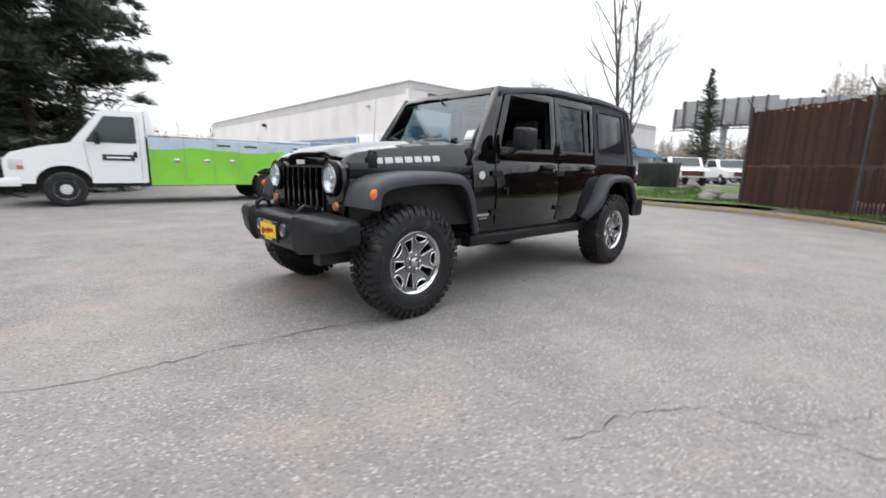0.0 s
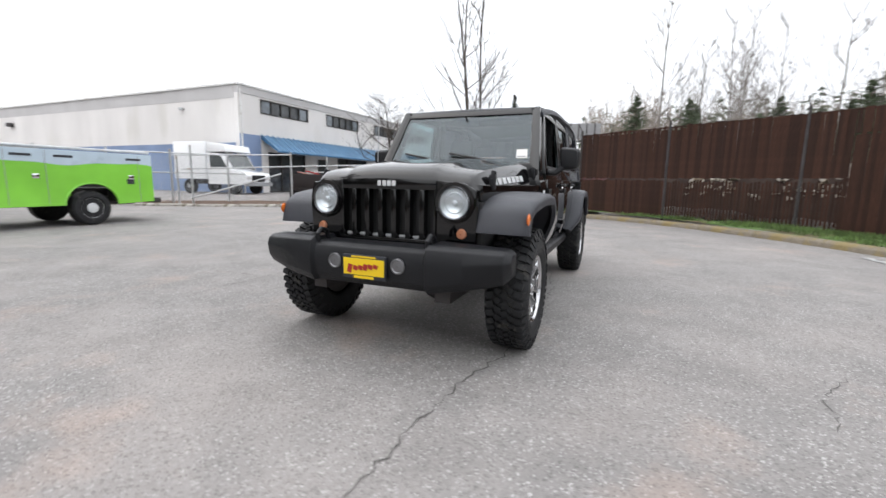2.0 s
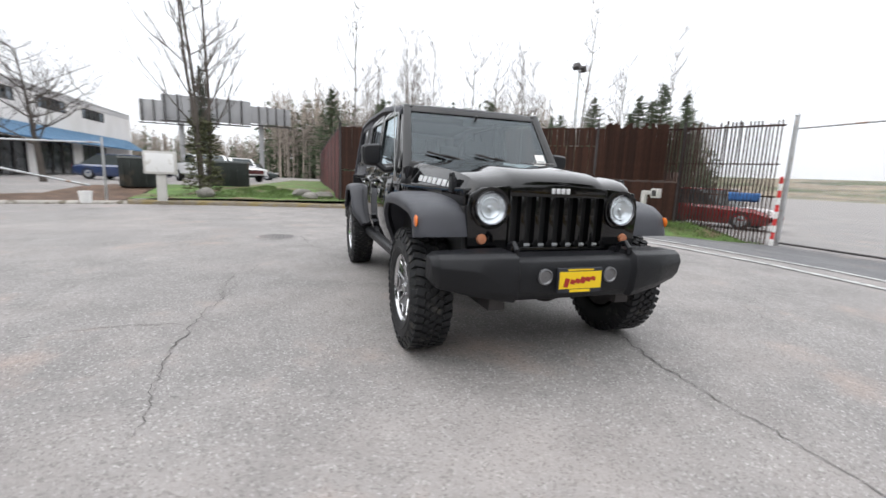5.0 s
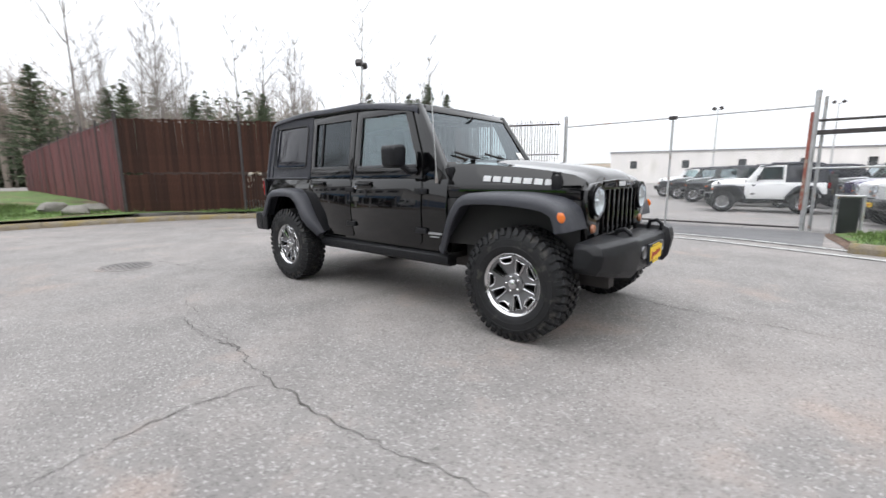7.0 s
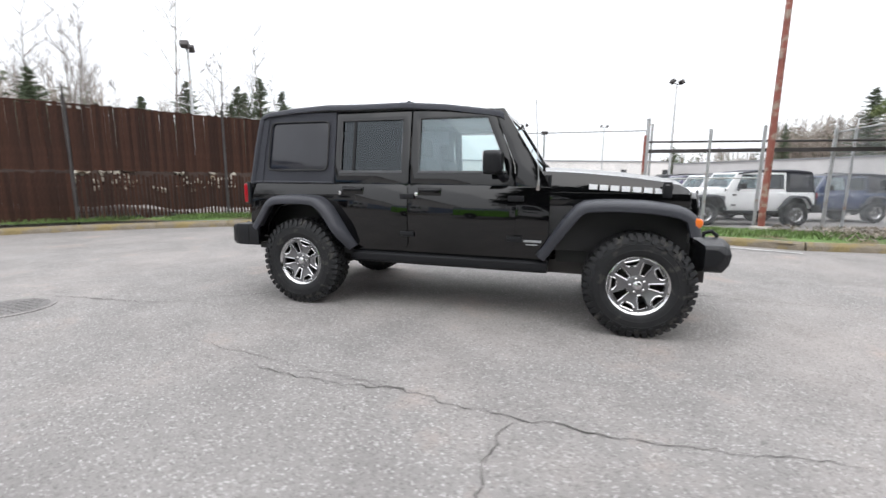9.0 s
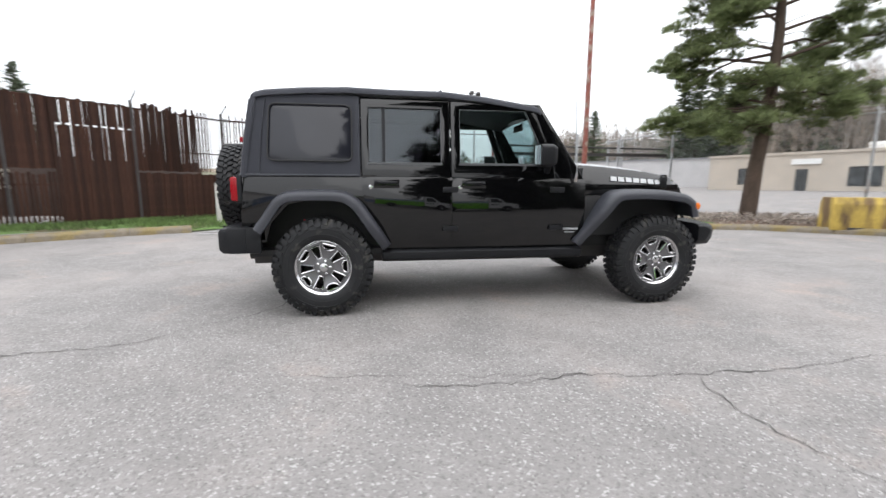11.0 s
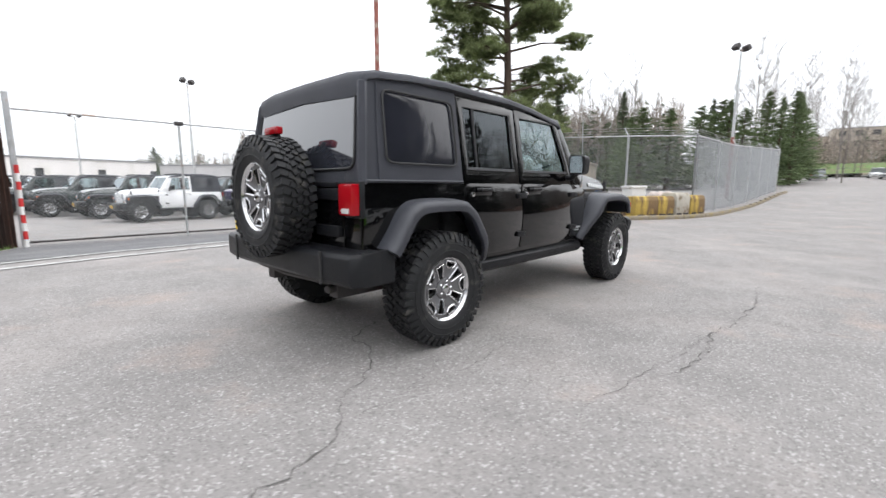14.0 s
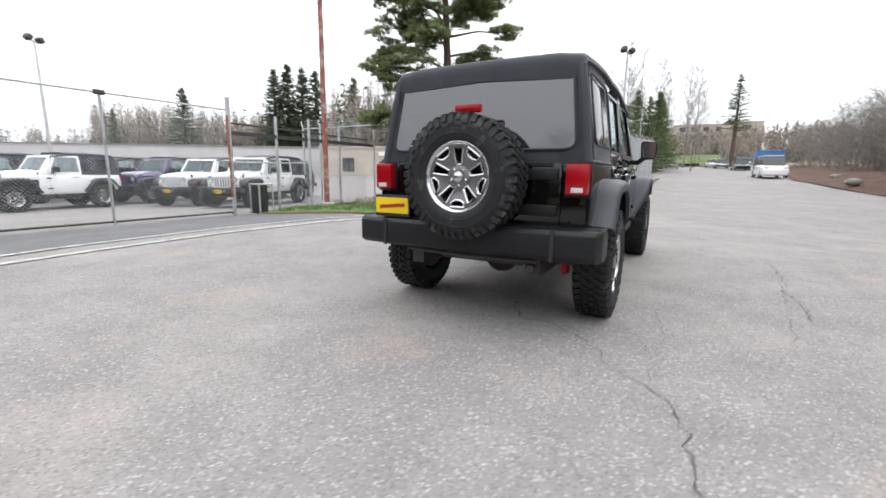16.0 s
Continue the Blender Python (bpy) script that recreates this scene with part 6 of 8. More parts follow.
    # spare wheel, its bracket and the high brake lamp
    add_wheel(car, Matrix.Translation((-2.285 + B, -0.02, 1.035)) @ Matrix.Rotation(math.pi / 2, 4, "Z"), detail, "spare_wheel")
    br = part("spare_bracket", Shape().span((-2.22 + B, -0.14, 0.86), (-2.11 + B, 0.10, 1.2)).tube([(-2.18 + B, -0.02, 1.1), (-2.2 + B, -0.02, 1.35), (-2.24 + B, -0.02, 1.47)], 0.03), M_PLASTIC, car, bevel=0.01)
    part("high_brake_lamp", Shape().span((-2.275 + B, -0.115, 1.445), (-2.225 + B, 0.065, 1.495)), M_REDLENS, car, "red high-level brake lamp", bevel=0.012)
    # bumpers
    fb = Shape()
    rows = []
    for y, xf, zt, zb in ((-0.865, 2.03, 0.70, 0.575), (-0.83, 2.08, 0.725, 0.535), (-0.62, 2.135, 0.735, 0.49), (-0.40, 2.165, 0.74, 0.455), (-0.385, 2.132, 0.712, 0.46), (0, 2.14, 0.712, 0.46), (0.385, 2.132, 0.712, 0.46), (0.40, 2.165, 0.74, 0.455), (0.62, 2.135, 0.735, 0.49), (0.83, 2.08, 0.725, 0.535), (0.865, 2.03, 0.70, 0.575)):
        xb = 1.90
        rows.append([(xb, y, zb), (xf - 0.05, y, zb), (xf - 0.015, y, zb + 0.05), (xf, y, (zt + zb) / 2 + 0.03), (xf - 0.02, y, zt - 0.02), (xf - 0.06, y, zt), (xb, y, zt)])
    fbm = part("front_bumper", fb.loft(rows), M_PLASTIC, car, "wide matt black plastic front bumper", bevel=0.008, smooth=40)
    for sd in (1, -1):
        fl = part("fog_lamp", Shape().lathe([(0.045, 2.11), (0.047, 2.142), (0.04, 2.145), (0.034, 2.138), (0.002, 2.142)], 22, (0, sd * 0.222, 0.605), "x", close=False), M_RIMGREY, fbm, "round grey fog lamp")
    if plate:
        pl = part("front_plate", Shape().span((2.136, -0.15, 0.51), (2.156, 0.15, 0.655)), M_PRINT, fbm, "dealer plate in a dark frame", bevel=0.004)
        part("plate_field", Shape().span((2.154, -0.142, 0.535), (2.160, 0.142, 0.635)), M_PLATE, pl, "yellow plate field")
        for yb, hb in ((-0.095, 0.05), (-0.055, 0.026), (-0.02, 0.026), (0.015, 0.036), (0.05, 0.026), (0.085, 0.022)):
            part("plate_bar", Shape().box((2.161, yb, 0.583 + yb * 0.12), (0.004, 0.030, hb * 1.05), Matrix.Rotation(radians(-14), 3, "X")), M_PLATERED, pl, "dark red lettering as a plain bar")
        part("plate_bar", Shape().span((2.154, -0.085, 0.641), (2.159, 0.085, 0.650)), M_PLATE, pl, "yellow lettering bar on the frame")
        part("plate_bar", Shape().span((2.154, -0.07, 0.514), (2.159, 0.07, 0.530)), M_PLATE, pl, "yellow lettering bar on the frame")
    rows = []
    for y, xr in ((-0.90, 0.10), (-0.87, 0.03), (-0.6, 0.0), (0.6, 0.0), (0.87, 0.03), (0.90, 0.10)):
        xq = -2.29 + B + xr
        rows.append([(-2.05 + B, y, 0.53), (xq + 0.03, y, 0.53), (xq, y, 0.56), (xq, y, 0.70), (xq + 0.02, y, 0.725), (-2.05 + B, y, 0.735)])
    rbm = part("rear_bumper", Shape().loft(rows), M_PLASTIC, car, "matt black plastic rear bumper", bevel=0.008)
    for y in (-0.62, 0.62):
        part("bumper_end", Shape().span((-2.295 + B, y - 0.012, 0.53), (-2.285 + B, y + 0.012, 0.73)), M_INSIDE, rbm)
    for y in (-0.86, 0.86):
        part("bumper_wing", Shape().span((-2.19 + B, min(y, y * 1.04), 0.53), (-1.94 + B, max(y, y * 1.04), 0.735)), M_PLASTIC, rbm, bevel=0.01)
    part("skid_plate", Shape().tube([(-2.16 + B, -0.5, 0.50), (-2.18 + B, 0, 0.49), (-2.16 + B, 0.5, 0.50)], 0.018, 6), M_DARKSTEEL, rbm, "thin grey bar under the bumper")
    if plate:
        rp = part("rear_plate", Shape().span((-2.24 + B, 0.44, 0.735), (-2.225 + B, 0.745, 0.895)), M_PRINT, car, "yellow dealer plate in a dark frame", bevel=0.004)
        part("plate_field", Shape().span((-2.246 + B, 0.448, 0.76), (-2.238 + B, 0.737, 0.875)), M_PLATE, rp, "yellow plate field")
        part("plate_bar", Shape().box((-2.248 + B, 0.59, 0.815), (0.004, 0.22, 0.024), Matrix.Rotation(radians(-5), 3, "X")), M_PLATERED, rp, "dark red lettering as a plain bar")
        part("plate_bracket", Shape().span((-2.228 + B, 0.5, 0.72), (-2.1 + B, 0.68, 0.88)), M_PLASTIC, rp, bevel=0.01)
    # underside
    part("floor_pan", Shape().span((-2.05 + B, -0.74, 0.48), (0.80, 0.74, 0.53)), M_INSIDE, car)
    part("firewall", Shape().span((0.72, -0.74, 0.5), (0.77, 0.74, 1.21)), M_INSIDE, car)
    for sd in (1, -1):
        part("frame_rail", Shape().span((-2.1 + B, sd * 0.40, 0.38), (2.0, sd * 0.50, 0.50)), M_DARKSTEEL, car)
        add_wheel(car, Matrix.Translation((FX, sd * 0.787, 0.402)) @ (Matrix.Rotation(0 if sd > 0 else math.pi, 4, "Z")) @ Matrix.Rotation(0.35 * sd, 4, "Y"), detail)
        add_wheel(car, Matrix.Translation((RX, sd * 0.787, 0.402)) @ (Matrix.Rotation(0 if sd > 0 else math.pi, 4, "Z")) @ Matrix.Rotation(0.9 * sd, 4, "Y"), detail)
    part("front_axle", Shape().tube([(FX, -0.70, 0.40), (FX, 0.70, 0.40)], 0.045).ball((FX, 0.2, 0.38), (0.14, 0.14, 0.13), 8), M_DARKSTEEL, car)
    part("rear_axle", Shape().tube([(RX, -0.70, 0.40), (RX, 0.70, 0.40)], 0.045).ball((RX, 0, 0.38), (0.15, 0.15, 0.14), 8), M_DARKSTEEL, car)
    part("gearbox", Shape().span((-0.6, -0.2, 0.33), (0.9, 0.25, 0.5)), M_DARKSTEEL, car, bevel=0.04)
    part("engine_block", Shape().span((0.85, -0.5, 0.5), (1.78, 0.5, 1.06)), M_INSIDE, car)
    part("silencer", Shape().span((-2.0 + B, -0.35, 0.42), (-1.8 + B, 0.3, 0.52)).tube([(-1.9 + B, -0.4, 0.45), (-2.15 + B, -0.45, 0.44)], 0.03), M_DARKSTEEL, car, bevel=0.04)
    # inside
    part("dashboard", Shape().loft([[(0.42, y, 0.95), (0.36, y, 1.05), (0.42, y, 1.17), (0.72, y, 1.18), (0.72, y, 0.9)] for y in (-0.70, 0.70)]), M_INSIDE, car, bevel=0.03)
    sw = Shape()
    ring = [(0.24 + 0.12 * math.sin(a) * 0.45 + 0.0, 0.37 + 0.185 * math.cos(a), 1.10 + 0.185 * math.sin(a)) for a in [2 * math.pi * k / 24 for k in range(25)]]
    sw.tube(ring, 0.014, 6).tube([(0.25, 0.20, 1.10), (0.25, 0.54, 1.10)], 0.016, 6).tube([(0.25, 0.37, 1.10), (0.42, 0.37, 1.06)], 0.03, 8)
    part("steering_wheel", sw, M_INSIDE, car, "black steering wheel")
    for sx, ys in ((-0.28, (0.36, -0.36)),) + ((((-1.18), (0.36, -0.36)),) if long else ()):
        for y in ys:
            seat = part("seat", Shape().loft([[(sx - 0.02, y + q, 0.72), (sx + 0.46, y + q, 0.76), (sx + 0.48, y + q, 0.86), (sx, y + q, 0.85)] for q in (-0.24, 0.24)]), M_SEAT, car, "dark cloth seat", bevel=0.04)
            part("seat_back", Shape().loft([[(sx, y + q, 0.80), (sx + 0.10, y + q, 0.82), (sx - 0.07, y + q * 0.9, 1.38), (sx - 0.16, y + q * 0.9, 1.36)] for q in (-0.23, 0.23)]), M_SEAT, seat, bevel=0.04)
            part("headrest", Shape().box((sx - 0.13, y, 1.47), (0.09, 0.26, 0.17), Matrix.Rotation(radians(-10), 3, "Y")), M_SEAT, seat, bevel=0.03)
    for sd in (1, -1):
        part("roll_bar", Shape().tube([(0.40, sd * 0.60, 1.72), (-0.40, sd * 0.60, 1.76), (-1.3 + B, sd * 0.60, 1.76), (-1.9 + B, sd * 0.60, 1.1)], 0.032, 8).tube([(-0.42, sd * 0.60, 1.76), (-0.45, sd * 0.66, 0.9)], 0.032, 8), M_INSIDE, car)
    part("roll_bar", Shape().tube([(-0.42, -0.60, 1.76), (-0.42, 0.60, 1.76)], 0.032, 8), M_INSIDE, car)
    if detail:
        rv = part("inside_mirror", Shape().box((0.42, 0.0, 1.64), (0.03, 0.24, 0.065)), M_INSIDE, car, bevel=0.012)
        part("mirror_stem", Shape().tube([(0.43, 0, 1.66), (0.47, 0, 1.70)], 0.01, 6), M_INSIDE, rv)
        c = [ws(t, y, -0.007) for t, y in ((0.17, 0.74), (0.17, 0.87), (0.31, 0.87), (0.31, 0.74))]
        part("window_sticker", Shape().add(c, [(0, 1, 2, 3)]), M_PAPER, wf, "white paper sticker on the windscreen")
        c = [ws(t, y, -0.005) for t, y in ((0.185, 0.755), (0.185, 0.855), (0.205, 0.855), (0.205, 0.755))]
        part("sticker_bar", Shape().add(c, [(0, 1, 2, 3)]), M_DECALGREY, wf)
        part("antenna", Shape().tube([(0.70, -0.79, 1.10), (0.705, -0.80, 1.18)], [0.014, 0.009], 8).tube([(0.705, -0.80, 1.18), (0.66, -0.80, 1.80)], 0.004, 5), M_STEEL, car, "thin steel aerial")
    return car


HOOD_SIDE = lambda x: float(np.interp(x, [0.70, 0.80, 1.05, 1.35, 1.62, 1.76], [0.735, 0.728, 0.705, 0.672, 0.64, 0.622]))
build_offroader(pose(0, 0, 0, 0, 0, 0.8), M_BLACKPAINT, "glossy black four-door off-roader with black soft top and mud tyres")

# ---- trees ----


def limb(s, p, d, length, r0, r1, rnd, n=5, wander=0.18, rise=0.0, sides=6):
    """A tapering, slightly crooked limb; returns its points."""
    pts, rs = [p.copy()], [r0]
    d = d.normalized()
    for k in range(n):
        d = (d + Vector((rnd.uniform(-1, 1), rnd.uniform(-1, 1), rnd.uniform(-1, 1) + rise)) * wander).normalized()
        pts.append(pts[-1] + d * length / n)
        rs.append(r0 + (r1 - r0) * (k + 1) / n)
    s.tube(pts, rs, sides)
    return pts, d


def grow(s, p, d, length, r, depth, rnd, rise, spread, sides=6, kids=3, n=4):
    """A branching limb, with finer ones on it."""
    if n == 2 and depth == 0:
        e = p + d.normalized() * length
        w = d.cross(Vector((rnd.uniform(-1, 1), rnd.uniform(-1, 1), rnd.uniform(-1, 1)))).normalized() * r * 1.3
        s.add([p - w, p + w, e], [(0, 1, 2)])
        return
    pts, dd = limb(s, p, d, length, r, r * 0.45, rnd, n if depth else 2, 0.14 if n > 2 else 0.2, rise, max(3, sides))
    if depth == 0:
        return
    for k in range(kids + (1 if depth > 2 else 0)):
        i = rnd.randrange(1, len(pts))
        a = rnd.uniform(0, 6.28)
        side = Vector((math.cos(a), math.sin(a), rnd.uniform(-0.1, 0.5)))
        nd = (dd * (1 - spread) + side * spread)
        grow(s, pts[i], nd, length * rnd.uniform(0.45, 0.72), r * 0.45 * rnd.uniform(0.8, 1.1), depth - 1, rnd, rise, spread, sides - 1, kids, n)


def bare_tree(x, y, z, h, stems, seed, label, material=M_TWIG, depth=3, spread=0.45, r=0.11, first=0.25, kids=4, reach=1.0, per=2, n=4):
    rnd = random.Random(seed)
    root = thing("bare_tree", pose(x, y, z), label, "tree", "bare trees")
    trunk, crown = Shape(), Shape()
    for k in range(stems):
        a = 6.28 * k / stems + rnd.uniform(-0.5, 0.5)
        lean = 0.07 if stems > 1 else 0.03
        d = Vector((math.cos(a) * lean, math.sin(a) * lean, 1))
        pts, _ = limb(trunk, Vector((math.cos(a) * 0.12 * (stems > 1), math.sin(a) * 0.12 * (stems > 1), -0.1)), d, h * rnd.uniform(0.85, 1.0), r, 0.012, rnd, 10, 0.05, 0.5, 8)
        for i in range(1, len(pts)):
            f = i / (len(pts) - 1)
            if f < first:
                continue
            for q in range(per if f < 0.9 else per + 1):
                b = rnd.uniform(0, 6.28)
                nd = Vector((math.cos(b), math.sin(b), rnd.uniform(0.35, 1.1) / reach))
                grow(crown, pts[i], nd, reach * h * (0.30 * (1.15 - f) + 0.06), r * 0.32 * (1.15 - f) + 0.006, depth - 1, rnd, 0.5, spread, 5, kids, n)
    part("trunk", trunk, material, root)
    part("crown", crown, material, root, "bare twigs", smooth=0)
    return root


def spray(s, p, d, length, width, rnd, n, slim=0.16):
    """Needle sprays round a twig: narrow pointed blades."""
    for k in range(n):
        q = p + d * length * rnd.random()
        a = rnd.uniform(0, 6.28)
        o = (Vector((math.cos(a), math.sin(a), rnd.uniform(-0.7, 0.5))) + d * 0.8).normalized()
        w = o.cross(Vector((rnd.uniform(-1, 1), rnd.uniform(-1, 1), rnd.uniform(-1, 1)))).normalized() * width * slim * rnd.uniform(0.7, 1.3)
        e = q + o * width * rnd.uniform(0.7, 1.5)
        k0 = len(s.v)
        s.v.extend([tuple(q + w), tuple(q - w), tuple(e)])
        s.f.append((k0, k0 + 1, k0 + 2))


def fir_shapes(h, r, seed, whorls, per, blades, width, droop=0.25, bare=0.08):
    rnd = random.Random(seed)
    trunk, crown = Shape(), Shape()
    trunk.tube([(0, 0, -0.2), (0, 0, h * 0.5), (0, 0, h)], [0.018 * h + 0.03, 0.010 * h + 0.02, 0.008], 7)
    for i in range(whorls):
        f = bare + (1 - bare) * i / whorls
        for k in range(per):
            f = bare + (1 - bare) * (i + rnd.random()) / whorls
            reach = r * (1 - f) ** 0.85 + 0.04 * r
            a = rnd.uniform(0, 6.28)
            L = reach * rnd.uniform(0.6, 1.15)
            d = Vector((math.cos(a), math.sin(a), rnd.uniform(-droop, 0.12) + 0.5 * f)).normalized()
            p = Vector((0, 0, h * f + rnd.uniform(-0.5, 0.5) * h / whorls))
            spray(crown, p + d * L * 0.12, d, L, width * (0.6 + 0.6 * (1 - f)), rnd, blades)
    return trunk, crown


FIR_KINDS = []
CEDAR = {}


def fir_kind(k):
    while len(FIR_KINDS) <= k:
        i = len(FIR_KINDS)
        t, c = fir_shapes(10, (2.0, 2.6, 1.7, 2.3, 1.9)[i], 40 + i, (26, 24, 30, 22, 20)[i], (12, 13, 11, 12, 8)[i], (32, 32, 32, 32, 18)[i], 0.26, (0.3, 0.15, 0.35, 0.25, 0.3)[i], (0.06, 0.1, 0.12, 0.04, 0.42)[i])
        FIR_KINDS.append((t.mesh("trunk", M_BARK), c.mesh("crown", M_FIR, smooth=0)))
    return FIR_KINDS[k]


def cedar_kind():
    if "cedar" not in CEDAR:
        t, c = fir_shapes(10, 3.4, 71, 30, 15, 50, 0.16, 0.3, 0.03)
        CEDAR["cedar"] = (t.mesh("trunk", M_BARK), c.mesh("crown", M_FIR, smooth=0))
    return CEDAR["cedar"]


def fir(x, y, z, h, kind, label="dark green fir tree with drooping branches", wide=1.0, group="fir trees", leaf=None):
    t, c = fir_kind(kind) if kind >= 0 else cedar_kind()
    root = thing("fir_tree", Matrix.LocRotScale((x, y, z), Euler((0, 0, x * 1.7 + y)), (h / 10 * wide, h / 10 * wide, h / 10)), label, "tree", group)
    part("trunk", t, None, root)
    cr = part("crown", c, None, root, "dark green needles")
    if leaf:
        cr.material_slots[0].link = "OBJECT"
        cr.material_slots[0].material = leaf
    return root


# the big pine behind the kerb: bare trunk with level limbs and needle pads
def pine(x, y, z, h, seed, label, specs, crown_from, widest, leaf, dense=1.0, needle=1.0, mass=0.75):
    rnd = random.Random(seed)
    root = thing("pine_tree", pose(x, y, z), label, "tree")
    trunk, limbs, crown = Shape(), Shape(), Shape()
    facing = []
    pts = [Vector((0, 0, -0.2)), Vector((0.05, -0.05, 1.5)), Vector((0.2, -0.1, 3.2)), Vector((0.33, -0.05, 5.2)), Vector((0.38, 0.1, 7.5)), Vector((0.42, 0.1, 10)), Vector((0.45, 0.15, h))]
    trunk.tube(pts, [0.25, 0.20, 0.17, 0.14, 0.115, 0.08, 0.02], 12)
    side, deep = Vector((-0.76, 0.65, 0)), Vector((0.65, 0.76, 0))

    def along(zz):
        for a, b in zip(pts, pts[1:]):
            if a.z <= zz <= b.z:
                return a.lerp(b, (zz - a.z) / (b.z - a.z))
        return pts[-1]

    def pad(c, r, n):
        """A lumpy cloud of upward needle tufts, flatter below."""
        for k in range(n):
            a, q, u = rnd.uniform(0, 6.28), math.sqrt(rnd.random()), rnd.uniform(-0.45, 1.0)
            k2 = math.sqrt(max(1 - u * u, 0.15))
            p = c + Vector((math.cos(a) * q * r * k2, math.sin(a) * q * r * k2, u * 0.5 * r))
            out = ((p - c) / r + Vector((0, 0, 0.55))).normalized()
            d = Vector((math.cos(a) * (0.3 + q), math.sin(a) * (0.3 + q), rnd.uniform(0.0, 1.0))).normalized()
            reach = rnd.uniform(0.09, 0.2) * needle
            for j in range(8):
                o = (d + Vector((rnd.uniform(-1, 1), rnd.uniform(-1, 1), rnd.uniform(-0.6, 0.9))) * 0.8).normalized()
                w = o.cross(Vector((rnd.uniform(-1, 1), rnd.uniform(-1, 1), rnd.uniform(-1, 1)))).normalized() * rnd.uniform(0.005, 0.0085) * needle
                e = p + o * reach * rnd.uniform(0.7, 1.2)
                k0 = len(crown.v)
                crown.v.extend([tuple(p + w), tuple(p - w), tuple(e)])
                crown.f.append((k0, k0 + 1, k0 + 2) if w.cross(e - p).dot(out) < 0 else (k0 + 1, k0, k0 + 2))
                facing.extend([out] * 3)

    def bough(z0, out, deepness, z1, r):
        """A limb from the trunk to a mass of needles, with smaller clouds along it."""
        p = along(z0)
        e = Vector((p.x, p.y, 0)) + side * out + deep * deepness + Vector((0, 0, z1))
        m = p.lerp(e, 0.5) + Vector((rnd.uniform(-0.1, 0.1), rnd.uniform(-0.1, 0.1), 0.16))
        limbs.tube([p, p.lerp(m, 0.6), m, m.lerp(e, 0.6), e], [0.05, 0.042, 0.032, 0.022, 0.01], 6)
        for k in range(15):
            a = rnd.uniform(0, 6.28)
            q = e + Vector((math.cos(a), math.sin(a), 0)) * r * rnd.uniform(0.1, 1.15) + Vector((0, 0, rnd.uniform(-0.5, 0.42) * r))
            limbs.tube([m.lerp(e, rnd.uniform(0.3, 1.0)), q], [0.012, 0.005], 4)
            pad(q, r * rnd.uniform(0.18, 0.40), int(95 * r * dense))
        for k in range(3):
            pad(m.lerp(e, rnd.uniform(0.1, 0.7)) + Vector((rnd.uniform(-0.3, 0.3), rnd.uniform(-0.3, 0.3), rnd.uniform(-0.1, 0.25))), r * 0.3, int(90 * r * dense))

    # height on the trunk, reach to the side, reach in depth, height of the pad, its radius
    for spec in specs:
        bough(*spec)
    zz = crown_from
    while zz < h - 0.3:
        f = (zz - crown_from) / (h - crown_from)
        a = rnd.uniform(0, 6.28)
        for k in range(3):
            L = widest * (1 - 0.72 * f) * rnd.uniform(0.65, 1.1)
            bough(zz, math.cos(a + k * 2.1) * L, math.sin(a + k * 2.1) * L * 0.8, zz + 0.35 + 0.2 * f, mass * (1 - 0.4 * f))
        zz += 0.7
    for k in range(16):
        # dead twigs on the open stretch of the trunk
        p = along(rnd.uniform(3.4, 7.5))
        a = rnd.uniform(0, 6.28)
        limb(limbs, p, Vector((math.cos(a), math.sin(a), rnd.uniform(-0.1, 0.4))), rnd.uniform(0.6, 1.5), 0.016, 0.004, rnd, 4, 0.2, 0, 4)
    part("trunk", trunk, M_BARK, root, "brown ridged bark")
    part("limb", limbs, M_BARK, root)
    cr = part("crown", crown, leaf, root, "dense pads of needles", smooth=0)
    cr.data.polygons.foreach_set("use_smooth", [True] * len(cr.data.polygons))
    cr.data.normals_split_custom_set_from_vertices(facing)


PINE_BOUGHS = (
        (6.0, 1.7, 0.2, 6.4, 0.8), (6.5, 1.1, -0.4, 7.0, 0.8), (4.9, 1.8, -0.2, 5.1, 0.9), (4.8, 2.1, 0.3, 4.35, 0.7),
        (5.4, -1.6, 0.3, 5.6, 0.7), (6.1, -2.7, 0.2, 6.6, 0.5), (4.2, -1.4, 0.5, 4.3, 0.9),
        (3.6, -1.9, 0.6, 3.4, 0.8), (3.5, -0.2, -0.9, 3.75, 0.9), (3.0, 0.5, -1.0, 2.6, 0.9), (3.2, 1.8, 0.1, 2.95, 0.8),
        (3.3, 2.7, 0.4, 3.1, 0.6), (3.4, 0.9, 1.2, 3.5, 0.8), (3.9, 0.6, 0.9, 4.0, 0.7),
        (7.4, 1.9, -0.3, 7.6, 0.8), (6.9, -0.9, -0.9, 7.0, 0.8), (5.6, 0.9, -1.0, 5.9, 0.8), (4.5, 2.6, 0.2, 4.9, 0.6), (4.6, -2.2, -0.2, 4.9, 0.6), (8.2, 1.2, 0.6, 8.4, 0.8), (8.0, -1.7, 0.3, 8.3, 0.7), (7.7, 2.5, 0.3, 7.9, 0.5),
        (3.2, -1.2, -0.3, 3.1, 0.8), (5.9, 2.1, 0.6, 5.7, 0.7), (7.0, -1.5, 0.1, 7.3, 0.8), (5.0, -1.2, 1.3, 5.2, 0.8), (6.3, 0.8, 1.3, 6.6, 0.8),
    )
pine(10.1, 7.3, gz(10, 7) + 0.08, 10.8, 3, "tall pine with level limbs and dense olive-green needle pads", PINE_BOUGHS, 6.9, 2.2, M_NEEDLE, 0.66, 1.3)
